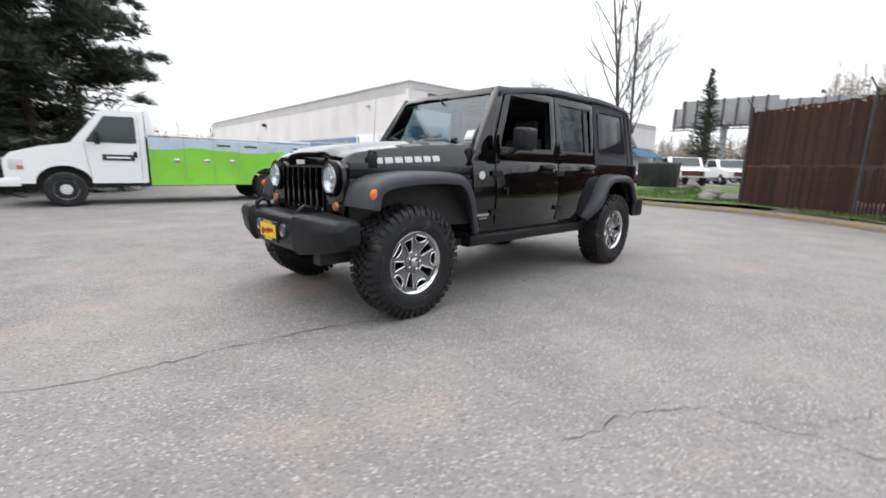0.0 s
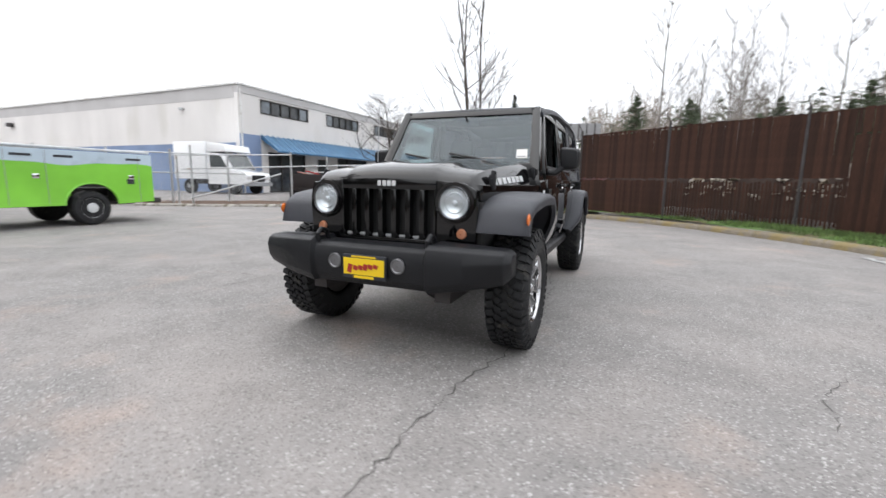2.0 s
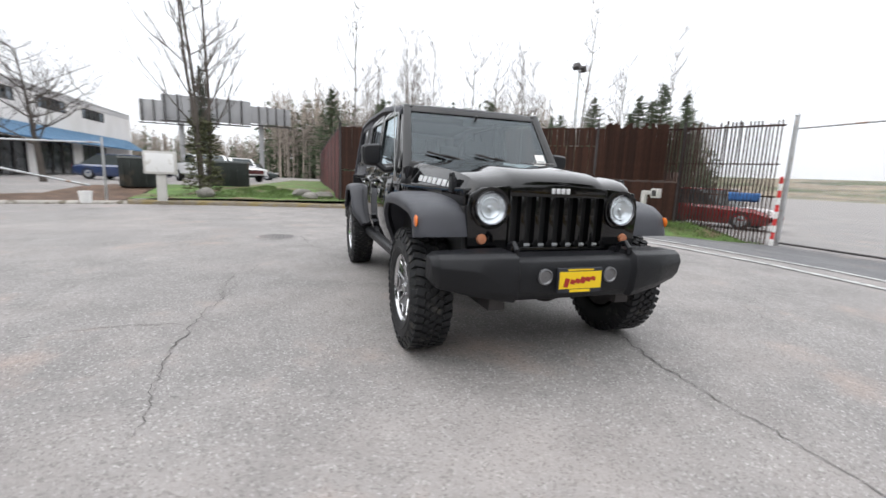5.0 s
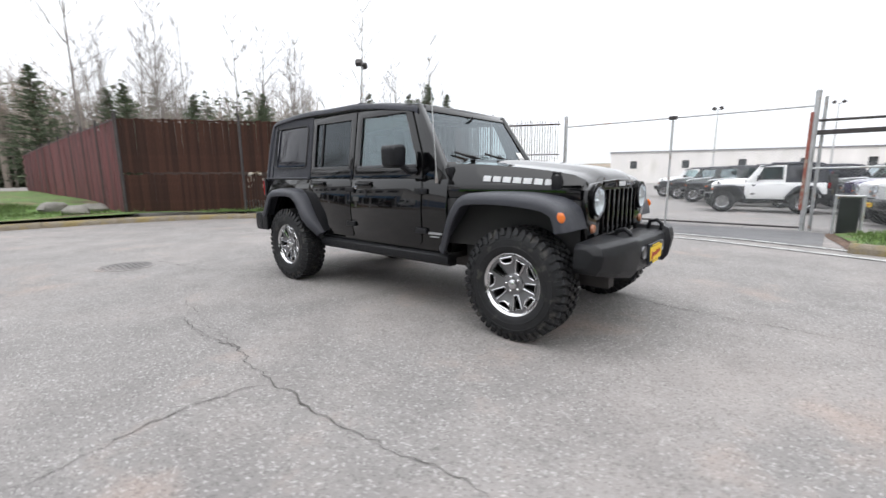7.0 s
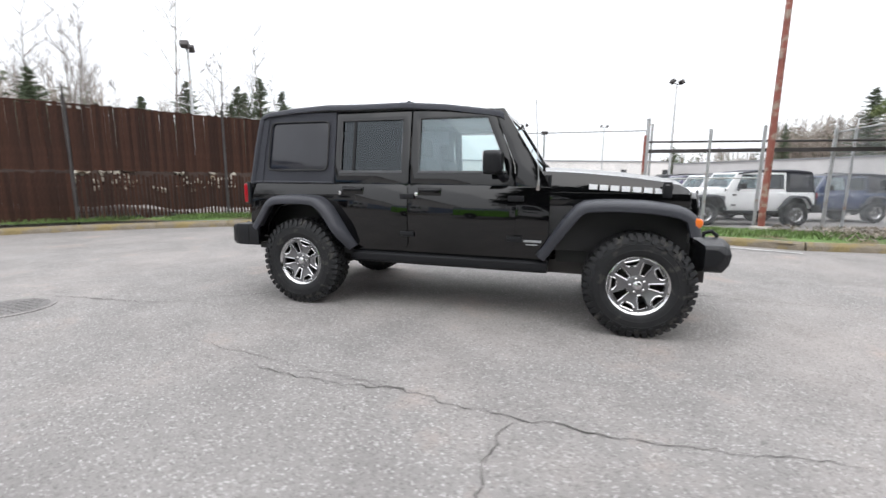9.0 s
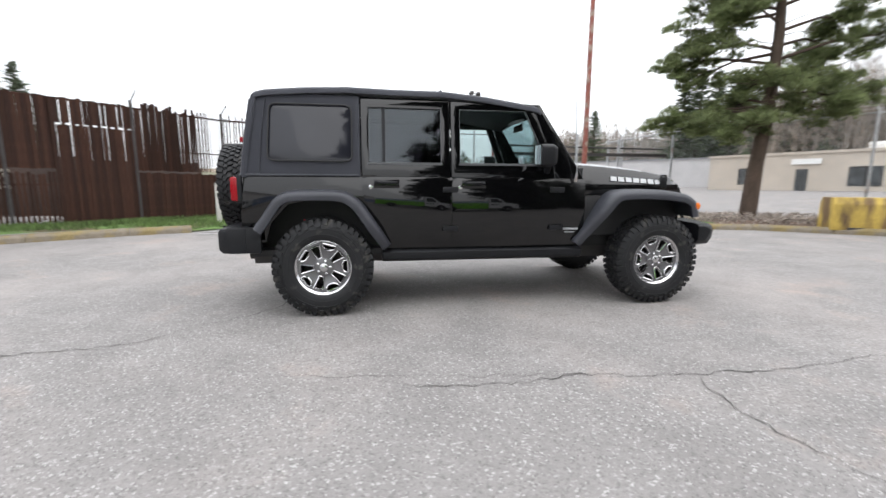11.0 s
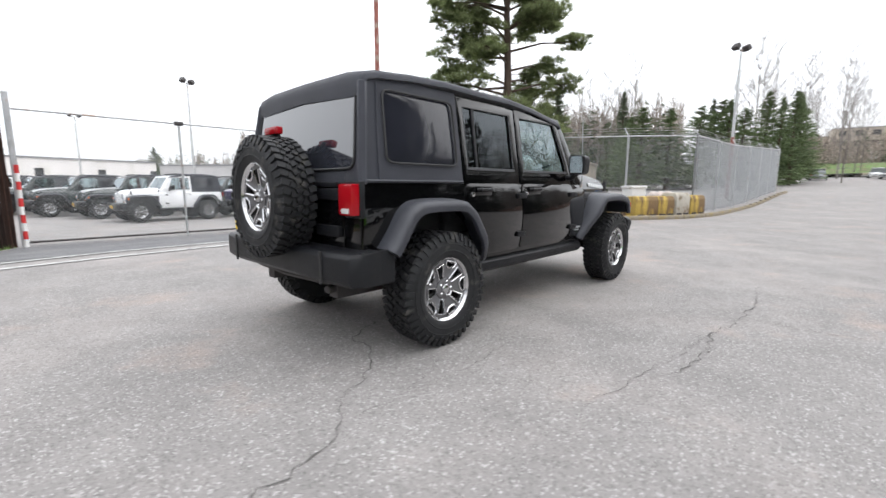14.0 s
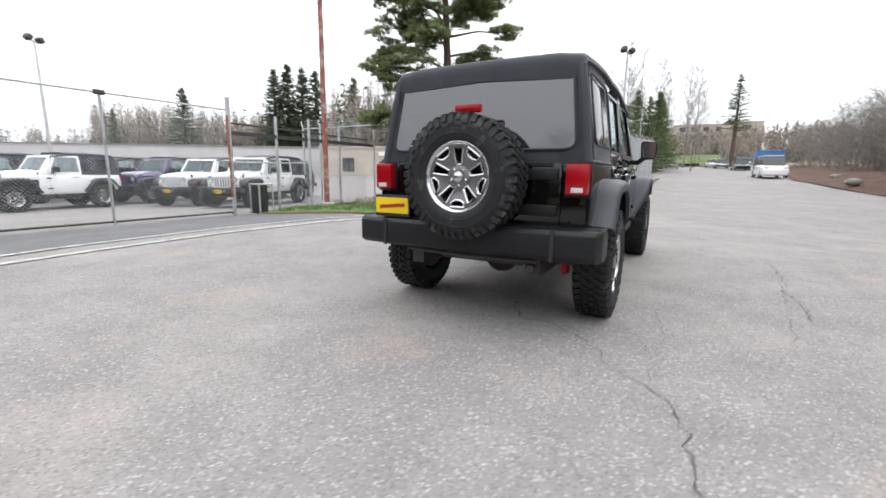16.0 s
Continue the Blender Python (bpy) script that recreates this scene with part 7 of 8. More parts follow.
pine(3.6, -16.8, 0, 13.5, 8, "broad dark pine with layered boughs behind the truck", (), 3.4, 3.3, M_THICKET, 0.22, 2.7, 1.15)
pine(6.4, -15.8, 0, 15, 9, "broad dark pine with layered boughs behind the truck", (), 2.2, 3.6, M_THICKET, 0.22, 2.7, 1.2)

# tall two-stemmed bare tree with a clothed foot by the island, and a spreading one before the offices
bare_tree(-13.3, -4.95, 0.28, 12.5, 3, 11, "tall bare tree with upright grey stems", M_DARKTWIG, depth=3, spread=0.32, r=0.066, first=0.2, kids=5, reach=0.5, n=3)
bare_tree(-19.4, -12.5, 0.3, 5.9, 1, 12, "small bare spreading tree before the offices", M_DARKTWIG, depth=4, spread=0.62, r=0.14, first=0.25, kids=4, reach=1.5, per=3, n=2)
s = Shape()
rnd = random.Random(21)
for k in range(420):
    a, hh = rnd.uniform(0, 6.28), rnd.uniform(0.1, 2.6)
    q = rnd.uniform(0.1, 0.62) * (1.1 - hh / 4)
    spray(s, Vector((math.cos(a) * q, math.sin(a) * q, hh)), Vector((math.cos(a), math.sin(a), rnd.uniform(-0.2, 0.6))).normalized(), 0.15, 0.13, rnd, 7)
tagged(part("ivy", s, M_SHRUB, smooth=0, at=pose(-13.3, -4.95, 0.25)), "brownish-green ivy round the foot of the bare tree", "ivy")

# firs that can be told apart, and the ones that rise behind the fences
fir(-37, -9.6, 0.4, 8.9, 0, "slim dark fir at the roadside", 0.95, leaf=M_THICKET)
SKY_FIRS = [
    # x, y, height, kind
    (-29.5, 23.1, 8.9, 1), (-26.0, 27.3, 9.9, 3), (-27.2, 26.0, 9.0, 1), (-25.0, 29.0, 9.1, 3), (-34.0, 15.2, 8.5, 1), 
    (-31, 4.5, 6.8, 1), (-33, 9, 6.4, 3), (-30, 13, 6.7, 3), (-36, 16, 7.8, 1), (-28, 18, 6.9, 0), (-33, 22, 7.8, 1), (-27, 25, 7.6, 2), (-30, 30, 9.4, 3),
    (-24, 28, 7.8, 0), (-39, 1, 8.6, 1), (-43, 6, 8.4, 3), (-41, 12, 8.8, 1),
(55.6, 72, 19.5, 2), (57.5, 70.4, 20.5, 2), (59.6, 68.5, 20, 2), (61.4, 66.8, 19.5, 0), (66.7, 61.3, 18.5, 2), (42.4, 81.1, 15, 0), (34, 88, 11, 2), (18, 96, 8.5, 1),
    (49.1, 27.1, 13.2, 2), (52.8, 19.9, 12.0, 2), (44.3, 14.4, 8.5, 1), (45.2, 11.9, 8.2, 3), (45, 9.1, 8.0, 1), (45.5, 6.8, 8.3, 0), (58, 24, 9, 3), (60, 30, 8, 1), (41, 4.8, 6.8, 3), (49, 8.2, 8.8, 1), (48, 17, 8.2, 3), (62, 12, 11, 2), (90, -7.4, 15.8, 4),
]
for x, y, h, k in SKY_FIRS:
    bushy = x > 40 and h < 10
    fir(x, y, gz(x, y) - 0.1, h, k, wide=(1.25 if k in (1, 3) else 0.95) * (1.5 if h > 13 or bushy else 1.0), leaf=M_ROADFIR if bushy else None)
for x, y, h, k in ((50, 3.4, 8.4, 3), (54.5, 2.8, 9.4, 1), (59, 2.9, 9.8, 3), (64, 3.2, 9.8, 1), (57, 5.5, 10, 1)):
    fir(x, y, gz(x, y) - 0.1, h, k, "bushy green fir beside the road", 1.2, "green firs beside the road", M_ROADFIR)

# dense evergreen thicket behind the service truck
CEDARS = [(9.5, -15.5, 15.5, 1), (7.2, -17.5, 17, 3), (12.5, -13.8, 9.5, 0), (6.2, -14.8, 6.5, 3), (10.5, -19, 18, 2), (14.5, -16.5, 16, 1), (4.6, -16.6, 5.2, 1), (8.2, -14.0, 5.5, 3), (16, -13, 9, 3), (12, -16.5, 12, 0)]
CEDARS += [(5.3, -17.4, 14.5, 3), (4.2, -19, 12, 0), (2.6, -15.6, 3.6, 3), (4.6, -13.9, 4.2, 1), (1.6, -15.2, 2.4, 1)]
for x, y, h, k in CEDARS:
    fir(x, y, gz(x, y) - 0.1, h, -1, "broad dark evergreen in a thicket behind the truck", (1.15, 0.95, 1.05, 1.0)[k], "evergreens behind the truck", M_THICKET)
bare_tree(2.6, -17.6, 0.0, 7.5, 3, 33, "bare tree rising from the evergreen thicket", M_DARKTWIG, depth=3, spread=0.6, r=0.09, first=0.2, kids=3)

# bare birches and alders that stand over the fences: each one a thing, from a few shared shapes
BARE_KINDS = []
for k in range(4):
    rnd = random.Random(60 + k)
    t, c = Shape(), Shape()
    pts, _ = limb(t, Vector((0, 0, -0.2)), Vector((0.02, 0.01, 1)), 10, 0.07, 0.010, rnd, 10, 0.035, 0.6, 6)
    for i in range(3, len(pts)):
        for q in range(4):
            b = rnd.uniform(0, 6.28)
            f = i / (len(pts) - 1)
            grow(c, pts[i], Vector((math.cos(b), math.sin(b), rnd.uniform(0.7, 1.6))), 2.0 * (1.2 - f) + 0.5, 0.016, 2, rnd, 0.6, 0.4, 3, 5, 2)
    BARE_KINDS.append((t.mesh("trunk", M_GREYTWIG), c.mesh("crown", M_GREYTWIG, smooth=0)))


# lower, spreading ones with many fine twigs for the bank
for k in range(3):
    rnd = random.Random(160 + k)
    t, c = Shape(), Shape()
    for stem in range(3):
        a = 2.1 * stem + k
        pts, _ = limb(t, Vector((0.1 * math.cos(a), 0.1 * math.sin(a), -0.2)), Vector((0.28 * math.cos(a), 0.28 * math.sin(a), 1)), 9.2, 0.075, 0.012, rnd, 8, 0.08, 0.3, 5)
        for i in range(1, len(pts)):
            f = i / (len(pts) - 1)
            for q in range(2):
                b = rnd.uniform(0, 6.28)
                grow(c, pts[i], Vector((math.cos(b), math.sin(b), rnd.uniform(0.3, 1.0))), 3.2 * (1.15 - f) + 0.6, 0.02, 2, rnd, 0.35, 0.55, 3, 6, 2)
    BARE_KINDS.append((t.mesh("trunk", M_GREYTWIG), c.mesh("crown", M_GREYTWIG, smooth=0)))


def far_bare(x, y, h, k, label="tall thin bare tree against the sky"):
    t, c = BARE_KINDS[k]
    root = thing("bare_tree", Matrix.LocRotScale((x, y, gz(x, y) - 0.1), Euler((0, 0, x + 2 * y)), (h / 10, h / 10, h / 10)), label, "tree", "bare trees over the fence")
    part("trunk", t, None, root)
    part("crown", c, None, root, "bare twigs")


rnd = random.Random(77)
for k in range(26):
    a = radians(rnd.uniform(130, 176))
    R = rnd.uniform(34, 52)
    far_bare(math.cos(a) * R, math.sin(a) * R, rnd.uniform(10, 17), k % 4)
for k in range(30):
    a = radians(rnd.uniform(19, 42))
    R = rnd.uniform(58, 76)
    far_bare(math.cos(a) * R, math.sin(a) * R, rnd.uniform(11, 17), k % 4)
for k in range(16):
    a = radians(rnd.uniform(-2, 9))
    R = rnd.uniform(60, 105)
    far_bare(math.cos(a) * R, math.sin(a) * R, rnd.uniform(12, 19), k % 4)
for k in range(58):
    x = rnd.uniform(24, 70)
    back = rnd.uniform(0, 10)
    far_bare(x, -bank_foot(x) - 2.2 - back, rnd.uniform(4.0, 6.5) + 0.5 * back + 2.0 * smoothstep(44, 28, x), (4, 5, 6, 4, 5, 6, k % 4)[k % 7], "grey bare tree on the mulch bank")


def woods(name, spots, label, material, tall, seed, firs=0.15):
    """Far woods: many thin upright stems with sprays of twigs, and dark conical firs among them."""
    rnd = random.Random(seed)
    a, b = Shape(), Shape()
    for x, y in spots:
        z, h = gz(x, y), tall(x, y) * rnd.uniform(0.75, 1.15)
        if rnd.random() < firs:
            r = h * rnd.uniform(0.13, 0.2)
            for i in range(64):
                f = 1 - math.sqrt(rnd.random())
                g = rnd.uniform(0, 6.28)
                q = r * (1.04 - f) * rnd.uniform(0.2, 1.0)
                c = Vector((x + math.cos(g) * q, y + math.sin(g) * q, z + h * 1.05 * f))
                spray(b, c, Vector((math.cos(g), math.sin(g), -0.35)), h * 0.04, h * 0.055 * (1.2 - 0.5 * f), rnd, 5, 0.3)
            continue
        s = a
        base = Vector((x, y, z))
        s.tube([base, base + Vector((rnd.uniform(-0.3, 0.3), rnd.uniform(-0.3, 0.3), h))], [0.12, 0.02], 3)
        for i in range(34):
            f = rnd.uniform(0.22, 1.0)
            g = rnd.uniform(0, 6.28)
            L = h * 0.26 * (1.15 - f) * rnd.uniform(0.5, 1.2)
            p = base + Vector((0, 0, h * f))
            e = p + Vector((math.cos(g) * L, math.sin(g) * L, L * rnd.uniform(0.5, 1.5)))
            w = Vector((-math.sin(g), math.cos(g), 0)) * max(0.03, 0.0006 * math.hypot(x, y))
            s.add([p - w, p + w, e], [(0, 1, 2)])
            for j in range(3):
                m = p.lerp(e, rnd.uniform(0.3, 0.9))
                gg = rnd.uniform(0, 6.28)
                e2 = m + Vector((math.cos(gg), math.sin(gg), rnd.uniform(0.4, 1.4))) * L * 0.45
                s.add([m - w * 0.6, m + w * 0.6, e2], [(0, 1, 2)])
    tagged(part(name, a, material, smooth=0), label, "woods", kind="stuff")
    if b.v:
        tagged(part(name, b, M_FIR, smooth=0), "dark firs among the far woods", "woods", kind="stuff")


rnd = random.Random(90)
arc = lambda a0, a1, r0, r1, n: [((lambda a, r: (math.cos(a) * r, math.sin(a) * r))(radians(rnd.uniform(a0, a1)), rnd.uniform(r0, r1))) for k in range(n)]
woods("woods", arc(44, 70, 108, 135, 580), "brown leafless woods beyond the side lot", M_PALETWIG, lambda x, y: 12.5, 91, 0.1)
woods("woods", arc(66, 86, 108, 135, 230), "low dark trees beyond the warehouse", M_PALETWIG, lambda x, y: 7.6 - 2.5 * smoothstep(76, 86, math.degrees(math.atan2(y, x))), 86, 0.45)
woods("woods", arc(14, 46, 62, 88, 560), "pale leafless woods behind the shop", M_PALETWIG, lambda x, y: 12.0, 92, 0.05)
woods("woods", arc(129, 152, 48, 74, 330), "brown and green woods behind the fence", M_PALETWIG, lambda x, y: 8.6, 93, 0.3)
woods("woods", arc(148, 186, 60, 90, 620), "brown woods on the rise", M_PALETWIG, lambda x, y: 12.5, 94, 0.2)
woods("woods", arc(186, 205, 100, 130, 240), "brown woods far off", M_PALETWIG, lambda x, y: 8.0, 95, 0.15)
woods("woods", arc(-12, 8, 126, 148, 190), "brown leafless trees below the apartment houses", M_PALETWIG, lambda x, y: 7.5, 88, 0.1)
woods("woods", arc(-14, 10, 150, 185, 300), "leafless woods at the end of the road", M_PALETWIG, lambda x, y: 9, 96, 0.12)
woods("woods", arc(205, 345, 90, 130, 700), "leafless woods beyond the offices", M_PALETWIG, lambda x, y: 7.0, 97, 0.15)

woods("woods", arc(-7, 6, 100, 118, 130), "low bare trees on the green bank", M_PALETWIG, lambda x, y: 5.5, 98, 0.1)

woods("woods", [(rnd.uniform(26, 100), -rnd.uniform(17, 60)) for k in range(240)], "brown leafless thicket behind the mulch bank", M_PALETWIG, lambda x, y: 5.5, 99, 0.05)

# undergrowth of weeds in the planting strip
s = Shape()
rnd = random.Random(31)
for k in range(2600):
    x, y = rnd.uniform(5.5, 13.5), rnd.uniform(2.8, 9)
    if (x - 13.6) * 0.82 + (y - 3.0) * 0.62 > 0.3 or y < 5.3 - 0.62 * max(x - 7.2, 0) - 0.1 or x < 6.8 and rnd.random() < 0.7:
        continue
    spray(s, Vector((x, y, side_height(x, y))), Vector((rnd.uniform(-0.5, 0.5), rnd.uniform(-0.5, 0.5), 1)).normalized(), 0.18, 0.1, rnd, 4)
tagged(part("weeds", s, M_PALETWIG, smooth=0), "dry brown weeds and stalks in the planting strip", "weeds", kind="stuff")

for k in range(3):
    x = 25 + 5.0 * k + rnd.uniform(-1, 1)
    y = -bank_foot(x) - rnd.uniform(0.5, 2.5)
    rock(x, y, gz(x, y) + 0.3, rnd.uniform(0.3, 0.55), rnd.uniform(0.25, 0.4), rnd.uniform(0.18, 0.3), 200 + k)

# ---- other vehicles ----
ROW = "off-roaders parked in the side lot"


def parked(x, y, ang, paint, label, long):
    z = gz(x, y)
    build_offroader(pose(x, y, z, 0, 0, ang), paint, label, False, long, ROW, True, False)


parked(1.45, 17.5, 185.5, M_CARWHITE, "white two-door off-roader with a black hard top, parked", False)
parked(6.0, 13.0, 197.5, M_CARWHITE, "white four-door off-roader with a black top, parked", True)
parked(5.75, 15.6, 197.5, M_CARWHITE, "white off-roader with a black top, parked nose out", True)
parked(5.5, 18.45, 195, M_CARPURPLE, "dark violet off-roader with a black top, parked", False)
parked(0.65, 20.7, 186, M_CARDARK, "dark green-grey off-roader with a black top, parked", False)
parked(-0.75, 23.3, 186, M_CARDARK, "dark green-grey off-roader with a black top, parked", False)
parked(-2.1, 25.9, 186, M_CARDARK, "dark green-grey off-roader with a black top, parked", False)
parked(-3.5, 28.5, 186, M_CARWHITE, "white off-roader with a black top, parked by the warehouse", False)
parked(2.7, 23.6, 186, M_CARNAVY, "navy off-roader with a black top, parked behind the row", False)
parked(4.9, 21.3, 190, M_CARDARK, "dark green-grey off-roader with a black top, parked", False)
parked(9.9, 16.6, 197, M_CARNAVY, "navy off-roader with a black top, parked", True)


def simple_car(x, y, ang, paint, label, L=4.5, W=1.8, H=1.45, cab=(0.28, 0.34, 0.72, 0.92), group="cars parked along the road", name="car"):
    """A saloon or estate: lofted body and glasshouse, wheels, lamps."""
    root = thing(name, pose(x, y, gz(x, y), 0, 0, ang), label, "car", group)
    w = W / 2
    b = 0.58 * H
    prof = [(-0.5, 0.30, 0.45), (-0.485, 0.22, 0.95), (-0.38, 0.2, 1.0), (0.1, 0.2, 1.0), (0.38, 0.2, 0.93), (0.48, 0.22, 0.78), (0.5, 0.32, 0.6)]
    rings = []
    for f, lo, hi in prof:
        xx, zt = f * L, b * hi
        ww = w * (0.9 if abs(f) > 0.45 else 1)
        rings.append([(xx, -ww * 0.92, lo), (xx, -ww, lo + 0.15), (xx, -ww, zt - 0.12), (xx, -ww * 0.9, zt), (xx, ww * 0.9, zt), (xx, ww, zt - 0.12), (xx, ww, lo + 0.15), (xx, ww * 0.92, lo)])
    part("body", Shape().loft(rings), paint, root, bevel=0.02)
    xs = [L * (v - 0.5) for v in (1 - cab[3], 1 - cab[2], 1 - cab[1], 1 - cab[0])]
    g = Shape().loft([[(xs[0], -w * 0.84, b - 0.02), (xs[0], w * 0.84, b - 0.02), (xs[0] + 0.01, w * 0.84, b), (xs[0] + 0.01, -w * 0.84, b)], [(xs[0], -w * 0.86, b - 0.02), (xs[0], w * 0.86, b - 0.02), (xs[1], w * 0.7, H - 0.05), (xs[1], -w * 0.7, H - 0.05)], [(xs[3], -w * 0.86, b - 0.02), (xs[3], w * 0.86, b - 0.02), (xs[2], w * 0.7, H - 0.05), (xs[2], -w * 0.7, H - 0.05)]], caps=True)
    part("glasshouse", g, M_TRUCKGLASS, root, "dark glasshouse")
    part("roof", Shape().span((xs[1] - 0.05, -w * 0.71, H - 0.06), (xs[2] + 0.05, w * 0.71, H)), paint, root, bevel=0.025)
    for sd in (1, -1):
        for fx in (-0.3, 0.31):
            wl_ = part("wheel", Shape().lathe([(0.2, 0.08), (0.31, 0.1), (0.33, 0.06), (0.33, -0.08), (0.2, -0.08)], 24), M_RUBBER, root, at=Matrix.Translation((fx * L, sd * (w - 0.09), 0.33)) @ Matrix.Rotation(0 if sd > 0 else math.pi, 4, "Z"))
            part("hub_cap", Shape().lathe([(0.2, 0.08), (0.18, 0.1), (0.05, 0.085), (0.002, 0.09)], 20, close=False), M_CARSILVER, wl_)
        part("headlamp", Shape().box((0.485 * L, sd * w * 0.68, 0.66 * b + 0.12), (0.08, 0.34, 0.14)), M_CLEARLENS, root, bevel=0.03)
        part("tail_lamp", Shape().box((-0.488 * L, sd * w * 0.72, 0.8 * b), (0.06, 0.24, 0.16)), M_REDLENS, root, bevel=0.02)
    return root


def road_wheel(root, x, y, r, w, sd, hub=M_DECAL):
    wl_ = part("wheel", Shape().lathe([(r * 0.58, w * 0.42), (r * 0.66, w * 0.52), (r * 0.9, w * 0.5), (r, w * 0.36), (r, -w * 0.4), (r * 0.6, -w * 0.5)], 36), M_RUBBER, root, at=Matrix.Translation((x, y, r)) @ Matrix.Rotation(0 if sd > 0 else math.pi, 4, "Z"))
    part("hub_cap", Shape().lathe([(r * 0.58, w * 0.44), (r * 0.52, w * 0.30), (r * 0.3, w * 0.34), (r * 0.28, w * 0.5), (r * 0.12, w * 0.54), (0.004, w * 0.54)], 28, close=False), hub, wl_, "bright dished wheel")
    return wl_


simple_car(42, -7.2, 184, M_CARWHITE, "white van-like car parked by the mulch bank", 4.7, 1.9, 1.9, (0.2, 0.3, 0.9, 0.98))
simple_car(66, -7.0, 183, M_CARDARK, "dark saloon parked along the road", 4.5)
simple_car(73, -7.6, 183, M_CARDARK, "black van parked along the road", 4.8, 1.95, 2.0, (0.15, 0.25, 0.93, 0.99))
simple_car(77, -5.3, 182, M_CARSILVER, "silver saloon parked along the road", 4.6)
simple_car(84, -4.2, 182, M_CARWHITE, "white saloon parked along the road", 4.6)
simple_car(71.5, 1.4, 2, M_CARSILVER, "silver saloon parked by the firs", 4.5)
simple_car(79, 2.2, 2, M_CARWHITE, "white saloon parked by the firs", 4.5)
for x, y in ((92, 14), (93, 10.5), (94, 7), (95, 3.5), (96, 0)):
    simple_car(x, y, 100, M_CARWHITE if x % 2 else M_CARSILVER, "pale car parked on the rise beyond the road", 4.5, group="cars on the rise")
tank = thing("blue_container", pose(68, -10.2, gz(68, -10.2) + 0.1), "blue steel container beside the road", "container")
part("box", Shape().box((0, 0, 1.2), (2.4, 3.0, 2.4)), M_BLUEP, tank, bevel=0.03)
part("lid", Shape().box((0, 0, 2.44), (2.5, 3.1, 0.08)), M_BLUEP, tank, bevel=0.02)
simple_car(44, -17.5, 170, M_CARDARK, "black estate car behind the bare trees", 4.6)
for x, y, ang in ((-27, -7.6, 35), (-32.5, -6.6, 40)):
    pk = thing("pickup_truck", pose(x, y, gz(x, y), 0, 0, ang), "white pickup truck parked beyond the island", "pickup", "cars beyond the island")
    part("body", Shape().prism(rounded([(-2.7, 0.5), (2.6, 0.5), (2.65, 0.95), (1.2, 1.15), (0.75, 1.72), (-0.55, 1.75), (-0.75, 1.15), (-2.7, 1.15)], 0.06), "y", -0.95, 0.95), M_CARWHITE, pk, bevel=0.03)
    part("bed_well", Shape().span((-2.6, -0.8, 1.13), (-0.85, 0.8, 1.16)), M_INSIDE, pk)
    part("windscreen", Shape().add([(1.2, -0.82, 1.18), (1.2, 0.82, 1.18), (0.8, 0.76, 1.68), (0.8, -0.76, 1.68)], [(0, 1, 2, 3)]), M_TRUCKGLASS, pk, at=Matrix.Translation((0.02, 0, 0.012)))
    part("grille", Shape().span((2.62, -0.6, 0.6), (2.68, 0.6, 0.88)), M_CHROME, pk)
    for sd in (1, -1):
        part("side_window", Shape().prism(rounded([(-0.5, 1.2), (1.0, 1.2), (0.66, 1.66), (-0.42, 1.68)], 0.04), "y", sd * 0.952, sd * 0.962), M_TRUCKGLASS, pk)
        for wx in (-1.65, 1.72):
            road_wheel(pk, wx, sd * 0.86, 0.37, 0.24, sd)
simple_car(-33, -8.8, 80, M_CARSILVER, "silver saloon beyond the island", 4.6, group="cars beyond the island")
simple_car(-25.5, -11.5, 75, M_CARNAVY, "dark blue saloon beyond the island", 4.6, group="cars beyond the island")
simple_car(-40, -6.2, 85, M_CARDARK, "dark saloon beyond the island", 4.6, group="cars beyond the island")


simple_car(-8.6, 13.6, 20, M_CARRED, "red car parked behind the slatted fence", 4.4, group="")


